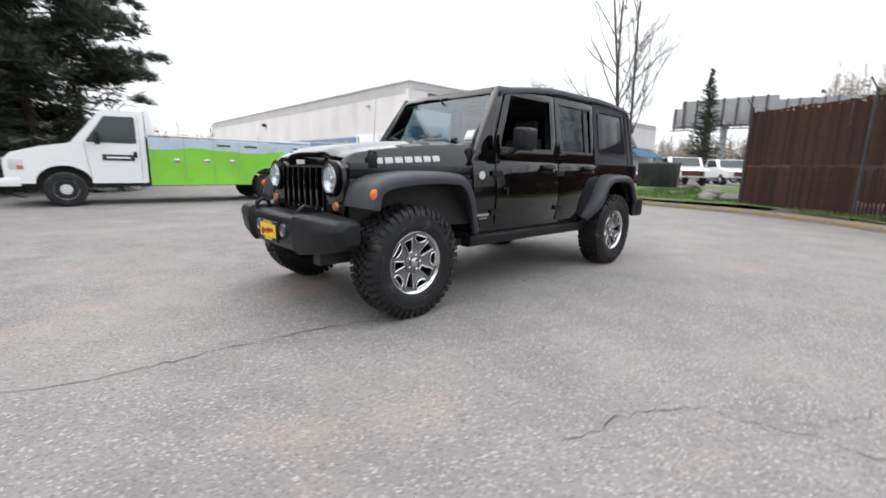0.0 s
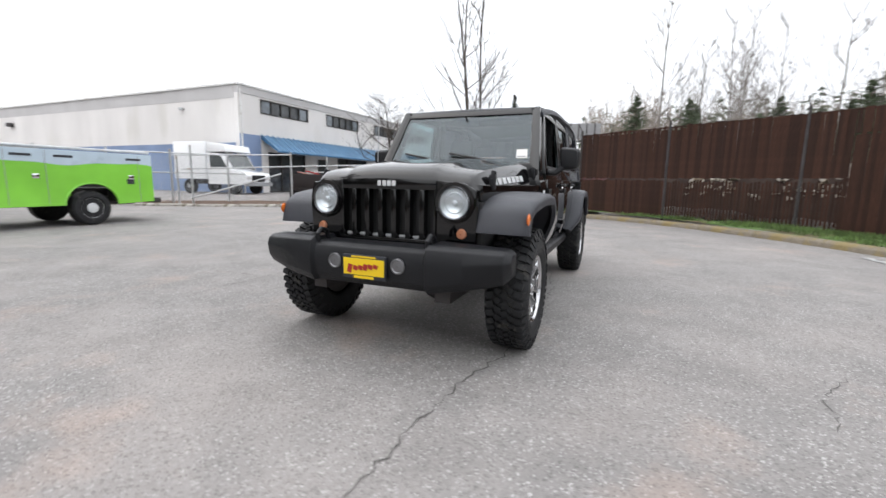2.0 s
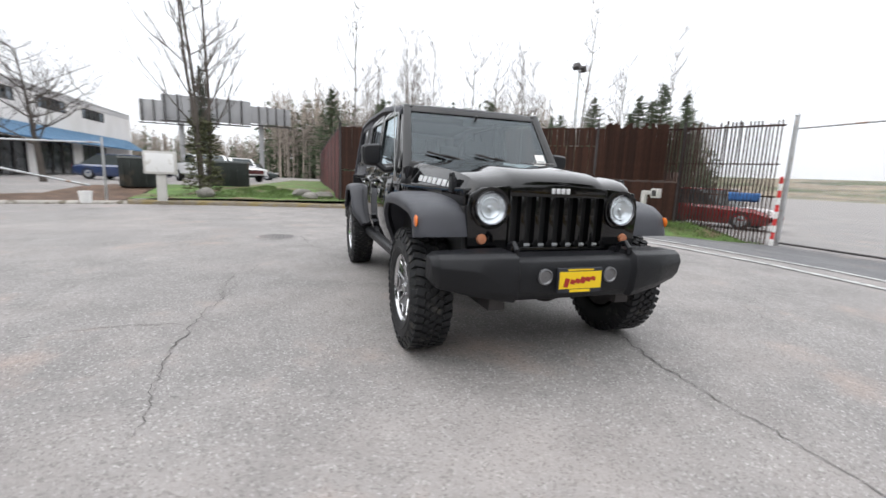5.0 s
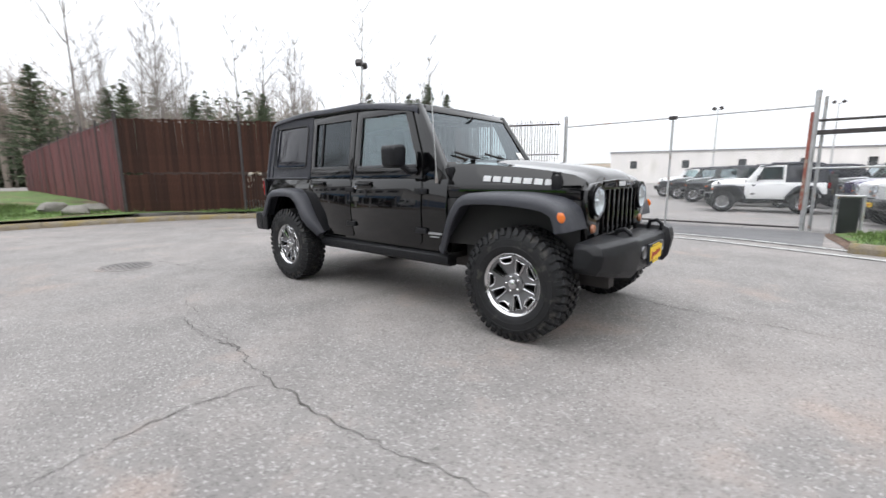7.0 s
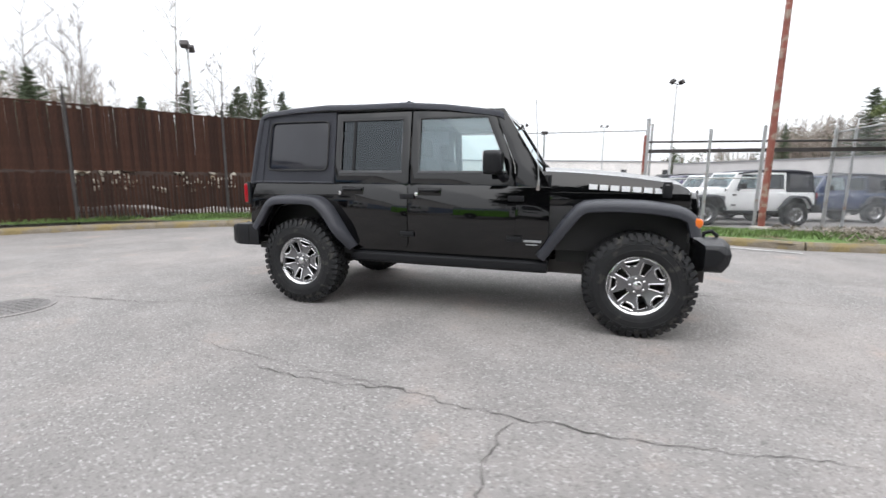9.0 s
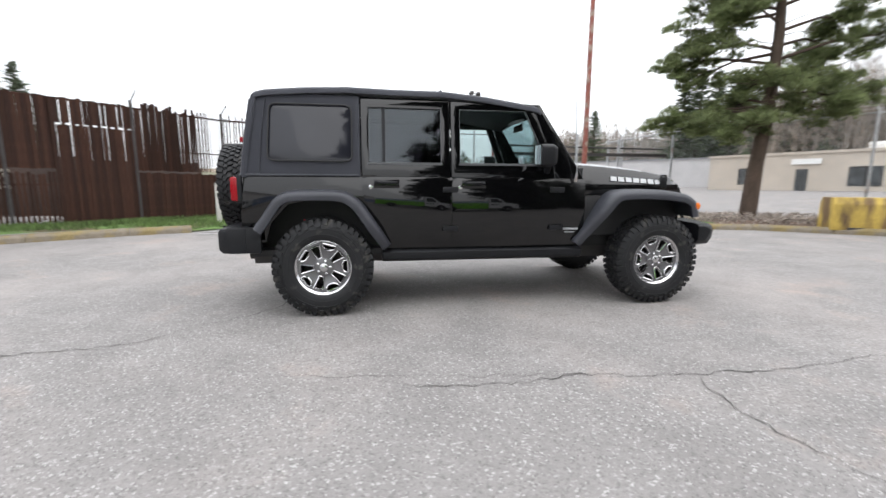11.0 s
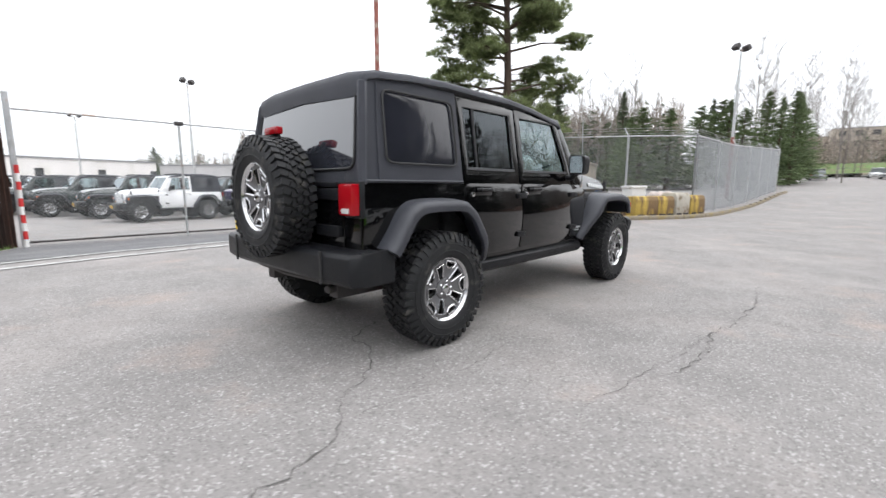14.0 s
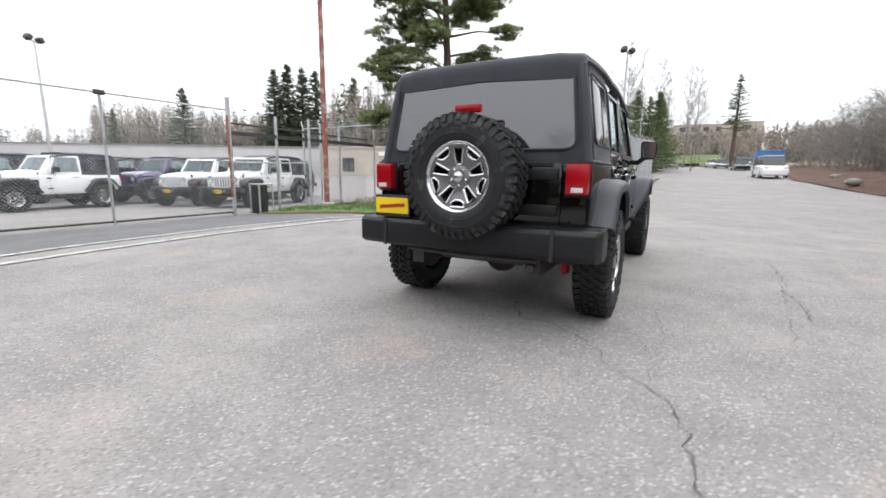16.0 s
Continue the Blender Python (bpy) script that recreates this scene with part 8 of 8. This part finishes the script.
def service_truck():
    """Cab-chassis van with a low service body: white cab, green and pale wrapped lockers. Front towards +x."""
    t = thing("service_truck", pose(0, -10.68, 0), "white service truck with bright green wrapped utility body", "truck")
    w = 1.0
    cabp = rounded([(1.56, 0.52), (4.0, 0.52), (4.10, 0.60), (4.10, 1.00), (3.98, 1.18), (3.45, 1.34), (2.98, 1.42), (2.40, 2.16), (2.2, 2.22), (1.56, 2.22)], 0.06)
    k = next(i for i in range(len(cabp)) if cabp[i - 1][0] < 2 and cabp[i][0] > 3.5)
    cabp = cabp[:k] + [(3.14 - 0.49 * math.cos(a), 0.52 + 0.40 * math.sin(a)) for a in [math.pi * q / 12 for q in range(13)]] + cabp[k:]
    part("cab", Shape().prism(cabp, "y", -w * 0.96, w * 0.96), M_CARWHITE, t, "white van cab", smooth=30)
    for sd in (1, -1):
        y = sd * w * 0.965
        part("side_window", Shape().prism(rounded([(1.74, 1.46), (2.72, 1.46), (2.33, 2.06), (1.74, 2.08)], 0.05), "y", y, y + sd * 0.008), M_TRUCKGLASS, t)
        part("wheel_arch", Shape().prism([(3.14 + 0.50 * math.cos(a), 0.42 + 0.48 * math.sin(a)) for a in [math.pi * k / 14 for k in range(15)]], "y", y - sd * 0.5, y - sd * 0.34), M_INSIDE, t)
        part("door_seam", Shape().tube([(1.68, y, 0.62), (1.68, y, 2.1)], 0.006, 4).tube([(2.66, y, 0.62), (2.74, y, 1.45)], 0.006, 4), M_DECALGREY, t)
        part("door_handle", Shape().box((1.79, y + sd * 0.02, 1.2), (0.07, 0.03, 0.14)), M_PLASTIC, t, bevel=0.01)
        mr = part("door_mirror", Shape().box((2.50, sd * 1.14, 1.55), (0.10, 0.22, 0.28)), M_PLASTIC, t, bevel=0.03)
        part("mirror_arm", Shape().tube([(2.52, sd * 0.95, 1.5), (2.50, sd * 1.1, 1.5)], 0.03), M_PLASTIC, mr)
        part("headlamp", Shape().box((3.99, sd * 0.76, 0.93), (0.26, 0.36, 0.30)), M_CLEARLENS, t, "clear headlamp", bevel=0.05)
        part("corner_lamp", Shape().box((3.90, sd * 0.93, 0.93), (0.24, 0.08, 0.24)), M_CLEARLENS, t, "clear corner lamp", bevel=0.03)
        part("amber_strip", Shape().box((3.84, sd * 0.972, 0.87), (0.1, 0.01, 0.08)), M_PALEAMBER, t, "amber corner strip", bevel=0.003)
        road_wheel(t, 3.14, sd * 0.90, 0.385, 0.26, sd)
        road_wheel(t, -1.38, sd * 0.86, 0.385, 0.26, sd)
        # service body: lower lockers green, upper band pale
        yy = sd * 1.03
        wv = [(-2.72 + 4.24 * k / 24, 1.36 + 0.035 * math.sin(k * 0.45) + 0.015 * math.sin(k * 1.1)) for k in range(25)]
        low = [(1.52, 0.46), (-0.86, 0.46)] + [(-1.38 + 0.52 * math.cos(a), 0.46 + 0.47 * math.sin(a)) for a in [math.pi * k / 10 for k in range(1, 10)]] + [(-1.9, 0.46), (-2.72, 0.50)]
        part("locker_side", Shape().prism(low + wv, "y", yy - sd * 0.05, yy), M_GREENWRAP, t, "bright green wrapped lockers", smooth=0)
        part("upper_band", Shape().prism([(p[0], p[1] + 0.003) for p in wv] + [(1.52, 1.63), (-2.72, 1.63)], "y", yy - sd * 0.05, yy), M_PALEWRAP, t, "pale blue and white upper band", smooth=0)
        inner = sorted((yy - sd * 0.45, yy - sd * 0.054))
        for xa, xb, za in ((-0.84, 1.5, 0.5), (-1.92, -0.84, 0.98), (-2.7, -1.92, 0.52)):
            part("locker_box", Shape().span((xa, inner[0], za), (xb, inner[1], 1.6)), M_DARKSTEEL, t)
        part("arch_rim", Shape().tube([(-1.38 + 0.53 * math.cos(a), yy + sd * 0.012, 0.46 + 0.48 * math.sin(a)) for a in [math.pi * k / 14 for k in range(15)]], 0.018, 6), M_GREENWRAP, t)
        for x in (1.05, 0.36, -0.28, -2.1):
            part("locker_seam", Shape().tube([(x - 0.3, yy + sd * 0.002, 0.5), (x - 0.3, yy + sd * 0.002, 1.6)], 0.006, 4), M_DECALGREY, t)
            part("locker_latch", Shape().box((x - 0.12, yy + sd * 0.006, 1.08), (0.12, 0.012, 0.10)), M_CHROME, t, "chrome locker latch", bevel=0.004)
        part("top_rail", Shape().tube([(1.5, yy - sd * 0.05, 1.68), (-2.7, yy - sd * 0.05, 1.68)], 0.03), M_STEEL, t)
        for x in (-0.2, -0.9, -2.3):
            part("wrap_print", Shape().box((x, yy + sd * 0.003, 1.50), (0.34, 0.006, 0.05)), M_PRINT, t, "unreadable lettering as a dark bar")
        part("fuel_flap", Shape().box((-2.2, yy + sd * 0.004, 0.98), (0.16, 0.01, 0.12)), M_PRINT, t, "dark filler flap")
        part("door_badge", Shape().box((2.12, y + sd * 0.006, 1.12), (0.62, 0.008, 0.14)), M_DARKWIN, t, "dark lettering panel on the door")
        part("badge_print", Shape().box((2.12, y + sd * 0.012, 1.12), (0.46, 0.006, 0.04)), M_PAPER, t, "pale unreadable lettering bar")
    part("windscreen", Shape().add([(2.99, -0.84, 1.44), (2.99, 0.84, 1.44), (2.46, 0.76, 2.13), (2.46, -0.76, 2.13)], [(0, 1, 2, 3)]), M_TRUCKGLASS, t, at=Matrix.Translation((0.02, 0, 0.015)))
    part("grille", Shape().span((4.05, -0.52, 0.66), (4.13, 0.52, 1.02)), M_PLASTIC, t, bevel=0.02)
    part("front_bumper", Shape().loft([[(3.86, y, 0.46), (4.22, y, 0.46), (4.24, y, 0.56), (4.2, y, 0.64), (3.86, y, 0.66)] for y in (-0.98, 0.98)]), M_CARWHITE, t, bevel=0.03)
    part("wind_deflector", Shape().prism(rounded([(1.30, 1.62), (1.54, 1.62), (1.54, 2.26), (1.44, 2.3)], 0.04), "y", -0.95, 0.95), M_CARWHITE, t, bevel=0.02)
    part("bed_floor", Shape().span((-2.7, -0.6, 0.75), (1.5, 0.6, 0.82)), M_DARKSTEEL, t)
    part("tailgate", Shape().span((-2.74, -1.0, 0.6), (-2.68, 1.0, 1.5)), M_GREENWRAP, t)
    part("frame", Shape().span((-2.6, -0.45, 0.42), (3.8, 0.45, 0.6)), M_DARKSTEEL, t)
    part("rear_bumper", Shape().span((-2.95, -0.95, 0.45), (-2.74, 0.95, 0.58)), M_DARKSTEEL, t, bevel=0.02)


service_truck()


def box_truck(x, y, z, ang):
    t = thing("box_truck", pose(x, y, z, 0, 0, ang), "white box truck parked before the office building", "truck")
    part("box", Shape().span((-1.2, -1.05, 0.75), (0.75, 1.05, 2.65)), M_CARWHITE, t, "white cargo box", bevel=0.04)
    part("nose_cap", Shape().prism(rounded([(0.75, 2.12), (1.9, 2.14), (1.8, 2.5), (0.75, 2.65)], 0.05), "y", -0.95, 0.95), M_CARWHITE, t, bevel=0.04)
    cabp = rounded([(0.78, 0.5), (3.0, 0.5), (3.06, 0.95), (2.95, 1.12), (2.2, 1.3), (1.72, 2.02), (0.78, 2.1)], 0.06)
    part("cab", Shape().prism(cabp, "y", -0.95, 0.95), M_CARWHITE, t, "white van cab", bevel=0.03)
    for sd in (1, -1):
        part("side_window", Shape().prism(rounded([(0.95, 1.36), (1.95, 1.36), (1.62, 1.92), (0.95, 1.96)], 0.04), "y", sd * 0.952, sd * 0.962), M_TRUCKGLASS, t)
        part("headlamp", Shape().box((3.0, sd * 0.72, 0.85), (0.1, 0.34, 0.2)), M_CLEARLENS, t, bevel=0.02)
        road_wheel(t, 2.25, sd * 0.82, 0.37, 0.24, sd, M_CARSILVER)
        road_wheel(t, -0.45, sd * 0.82, 0.37, 0.24, sd, M_CARSILVER)
    part("windscreen", Shape().add([(2.2, -0.82, 1.33), (2.2, 0.82, 1.33), (1.76, 0.75, 1.99), (1.76, -0.75, 1.99)], [(0, 1, 2, 3)]), M_TRUCKGLASS, t, at=Matrix.Translation((0.03, 0, 0.02)))
    part("grille", Shape().span((3.0, -0.5, 0.66), (3.08, 0.5, 0.98)), M_PLASTIC, t, bevel=0.02)
    part("front_bumper", Shape().span((2.9, -0.95, 0.42), (3.2, 0.95, 0.62)), M_CARSILVER, t, bevel=0.03)
    part("frame", Shape().span((-1.1, -0.4, 0.5), (2.6, 0.4, 0.74)), M_DARKSTEEL, t)


box_truck(-12.0, -19.6, 0.3, 100)


def flatbed_trailer(x, y, z, ang):
    t = thing("utility_trailer", pose(x, y, z, 0, 0, ang), "dark maroon utility trailer loaded with scrap", "trailer")
    part("bed", Shape().span((-1.9, -1.0, 0.50), (1.9, 1.0, 0.62)), M_MAROON, t, bevel=0.01)
    for sd in (1, -1):
        part("side_board", Shape().span((-1.9, sd * 0.96, 0.55), (1.9, sd * 1.0, 1.24)), M_MAROON, t, bevel=0.01)
        part("mudguard", Shape().span((-0.85, sd * 1.02, 0.74), (0.75, sd * 1.26, 0.79)), M_DARKSTEEL, t, bevel=0.015)
        for wx in (-0.42, 0.32):
            road_wheel(t, wx, sd * 1.14, 0.32, 0.2, sd, M_CARSILVER)
    for xx in (-1.9, 1.88):
        part("end_board", Shape().span((xx, -0.96, 0.62), (xx + 0.03, 0.96, 1.22)), M_MAROON, t, bevel=0.006)
    part("drawbar", Shape().tube([(1.9, -0.6, 0.5), (3.1, 0, 0.5), (1.9, 0.6, 0.5)], 0.05, 6), M_DARKSTEEL, t)
    part("licence_bar", Shape().span((-1.935, -0.7, 0.66), (-1.925, -0.2, 0.78)), M_PAPER, t, "pale plate")
    rnd = random.Random(5)
    load = thing("scrap_load", pose(x, y, z + 0.62, 0, 0, ang), "heap of red and grey scrap boards on the trailer", "scrap")
    for k in range(16):
        part("board", Shape().box((rnd.uniform(-1.4, 1.4), rnd.uniform(-0.6, 0.6), 0.05 + 0.045 * k), (rnd.uniform(0.5, 1.4), rnd.uniform(0.1, 0.4), 0.04), Matrix.Rotation(rnd.uniform(0, 3), 3, "Z") @ Matrix.Rotation(rnd.uniform(-0.25, 0.25), 3, "Y")), rnd.choice((M_RUSTPOLE, M_WOOD, M_DARKSTEEL, M_WHITEP, M_REDP)), load, bevel=0.005, segments=1)


flatbed_trailer(-12.25, -12.4, 0.12, 214)

# pipe railing and chain-link along the truck yard
rail = thing("pipe_railing", Matrix(), "galvanised pipe railing and chain-link along the yard", "railing", kind="structure")
RAIL = [(4.0, -20.5), (-4.2, -18.6), (-7.8, -15.9), (-9.6, -14.2)]
for a, b in zip(RAIL, RAIL[1:]):
    for zz in (2.0, 1.2):
        part("rail", Shape().tube([(*a, zz + 0.1), (*b, zz + 0.1)], 0.028), M_STEEL, rail)
chain_link(rail, RAIL, 0.1, 2.0, 0.09, 0.0028)
for p in resample(RAIL, 2.1):
    part("post", Shape().tube([(p.x, p.y, 0), (p.x, p.y, 2.25)], 0.045), M_STEEL, rail)
arm = thing("swing_gate", Matrix(), "open pipe swing gate sagging before the yard", "gate")
part("gate_pipe", Shape().tube([(-7.2, -14.5, 0.3), (-9.2, -11.75, 1.32)], 0.03), M_STEEL, arm)
part("gate_pipe", Shape().tube([(-10.15, -10.05, 1.15), (-11.5, -7.7, 0.5)], 0.03), M_STEEL, arm)
part("gate_pipe", Shape().tube([(-7.05, -14.7, 1.43), (-9.2, -11.75, 1.6), (-11.7, -7.37, 1.8)], 0.026), M_STEEL, arm)
part("gate_pipe", Shape().tube([(-6.85, -15.0, 1.96), (-9.4, -11.4, 2.08)], 0.026), M_STEEL, arm)
for x, y, h in ((-6.95, -14.85, 1.95), (-7.25, -14.45, 2.35), (-9.4, -11.4, 2.2), (-10.1, -10.15, 2.05), (-11.7, -7.37, 1.95)):
    part("gate_post", Shape().tube([(x, y, 0.0), (x, y, h)], 0.036), M_STEEL, arm)

# cabinet, bins and the rest on the island
ub = thing("utility_cabinet", pose(-10.6, -5.55, 0.14, 0, 0, 8), "pale grey utility cabinet on a pedestal", "utility cabinet")
part("cabinet", Shape().box((0, 0, 1.12), (0.34, 0.82, 0.66)), M_BOXBEIGE, ub, bevel=0.025)
part("pedestal", Shape().box((0, 0, 0.4), (0.2, 0.24, 0.8)), M_BOXBEIGE, ub, bevel=0.01)
part("door_seam", Shape().box((0.172, 0, 1.12), (0.006, 0.7, 0.54)), M_WHITEP, ub, bevel=0.002)


def skip(x, y, z, ang, w, label):
    root = thing("waste_bin", pose(x, y, z, 0, 0, ang), label, "waste bin", "waste bins by the island")
    part("tub", Shape().loft([[(-0.5, -w / 2, 0.08), (0.5, -w / 2, 0.08), (0.6, -w / 2, 1.12), (-0.55, -w / 2, 1.12)], [(-0.5, w / 2, 0.08), (0.5, w / 2, 0.08), (0.6, w / 2, 1.12), (-0.55, w / 2, 1.12)]]), M_BINGREEN, root, bevel=0.015)
    for k in range(-2, 3):
        part("rib", Shape().box((0.58, k * w / 5, 0.6), (0.05, 0.06, 0.9)), M_BINGREEN, root, bevel=0.008)
    part("lid", Shape().loft([[(-0.58, -w / 2 - 0.02, 1.12), (0.62, -w / 2 - 0.02, 1.12), (0.55, -w / 2 - 0.02, 1.2), (-0.5, -w / 2 - 0.02, 1.22)], [(-0.58, w / 2 + 0.02, 1.12), (0.62, w / 2 + 0.02, 1.12), (0.55, w / 2 + 0.02, 1.2), (-0.5, w / 2 + 0.02, 1.22)]]), M_BINGREEN, root, bevel=0.01)


skip(-16.4, -4.65, 0.29, 15, 1.55, "dark green steel waste bin beside the island")
skip(-15.2, -7.5, 0.29, 10, 1.2, "dark steel waste bin behind the cabinet")
log = thing("planter_drum", pose(-9.2, -6.9, 0.15), "small white bucket by the kerb", "bucket")
part("bucket", Shape().lathe([(0.002, 0), (0.12, 0), (0.15, 0.3), (0.14, 0.3), (0.115, 0.02), (0.002, 0.02)], 20, axis="z", close=False), M_WHITEP, log)

# billboards beyond the trees
for x, y, z, w, h, ang in ((-46, -10.8, 5.6, 8.0, 2.3, 4), (-55, -6.6, 6.6, 7.0, 2.0, 10), (-60, -16.5, 6.5, 9, 2.6, 0)):
    bb = thing("billboard", pose(x, y, gz(x, y), 0, 0, ang), "weathered grey billboard seen from behind on steel posts", "billboard", "billboards beyond the trees")
    part("panel", Shape().span((-0.15, -w / 2, z), (0.15, w / 2, z + h)), M_SIGNGREY, bb, bevel=0.03)
    for k in range(7):
        part("stringer", Shape().span((0.16, -w / 2 + (k + 0.2) * w / 7, z - 0.2), (0.3, -w / 2 + (k + 0.2) * w / 7 + 0.12, z + h + 0.1)), M_DARKSTEEL, bb)
    part("walkway", Shape().span((0.15, -w / 2, z - 0.3), (0.9, w / 2, z - 0.22)), M_DARKSTEEL, bb)
    part("column", Shape().tube([(0, 0, 0), (0, 0, z + 0.3)], 0.3), M_SIGNGREY, bb)


def flood_lamp(x, y, h, label, heads=2, ang=0, red=False):
    root = thing("light_pole", pose(x, y, gz(x, y), 0, 0, ang), label, "street lamp", "light poles")
    part("pole", Shape().tube([(0, 0, 0), (0, 0, h)], [0.11, 0.06], 10), M_STEEL, root)
    if red:
        part("painted_foot", Shape().tube([(0, 0, 0), (0, 0, h * 0.42)], [0.125, 0.10], 10), M_RUSTPOLE, root, "faded red lower pole")
    for k in range(heads):
        sg = (1, -1)[k]
        hd = part("lamp_head", Shape().box((0, sg * 0.42, h + 0.12), (0.42, 0.3, 0.36), Matrix.Rotation(radians(35 * sg), 3, "X")), M_DARKSTEEL, root, bevel=0.05)
        part("bracket", Shape().tube([(0, 0, h - 0.1), (0, sg * 0.3, h + 0.02)], 0.03, 6), M_DARKSTEEL, hd)


flood_lamp(-19.9, 14.8, 8.4, "floodlight pole with two dark heads behind the fence", 2, 30)
flood_lamp(7.8, 36.8, 9.5, "floodlight pole with two heads in the side lot", 2, 120)
flood_lamp(29.6, 3.4, 9.2, "floodlight pole with two heads and a faded red foot", 2, 60, True)
flood_lamp(-7.5, 58, 9.0, "floodlight pole with two heads far in the lot", 2, 70)
flood_lamp(3.2, 62, 9.0, "floodlight pole with two heads far in the lot", 2, 95)

# safety cone and a distant sign
cone = thing("traffic_cone", pose(9.3, 17.8, gz(9.3, 17.8)), "small white traffic cone on the lot", "traffic cone")
part("cone_body", Shape().lathe([(0.16, 0.03), (0.04, 0.68), (0.02, 0.7)], 18, axis="z"), M_WHITEP, cone)
part("cone_base", Shape().box((0, 0, 0.015), (0.4, 0.4, 0.03)), M_WHITEP, cone, bevel=0.01)
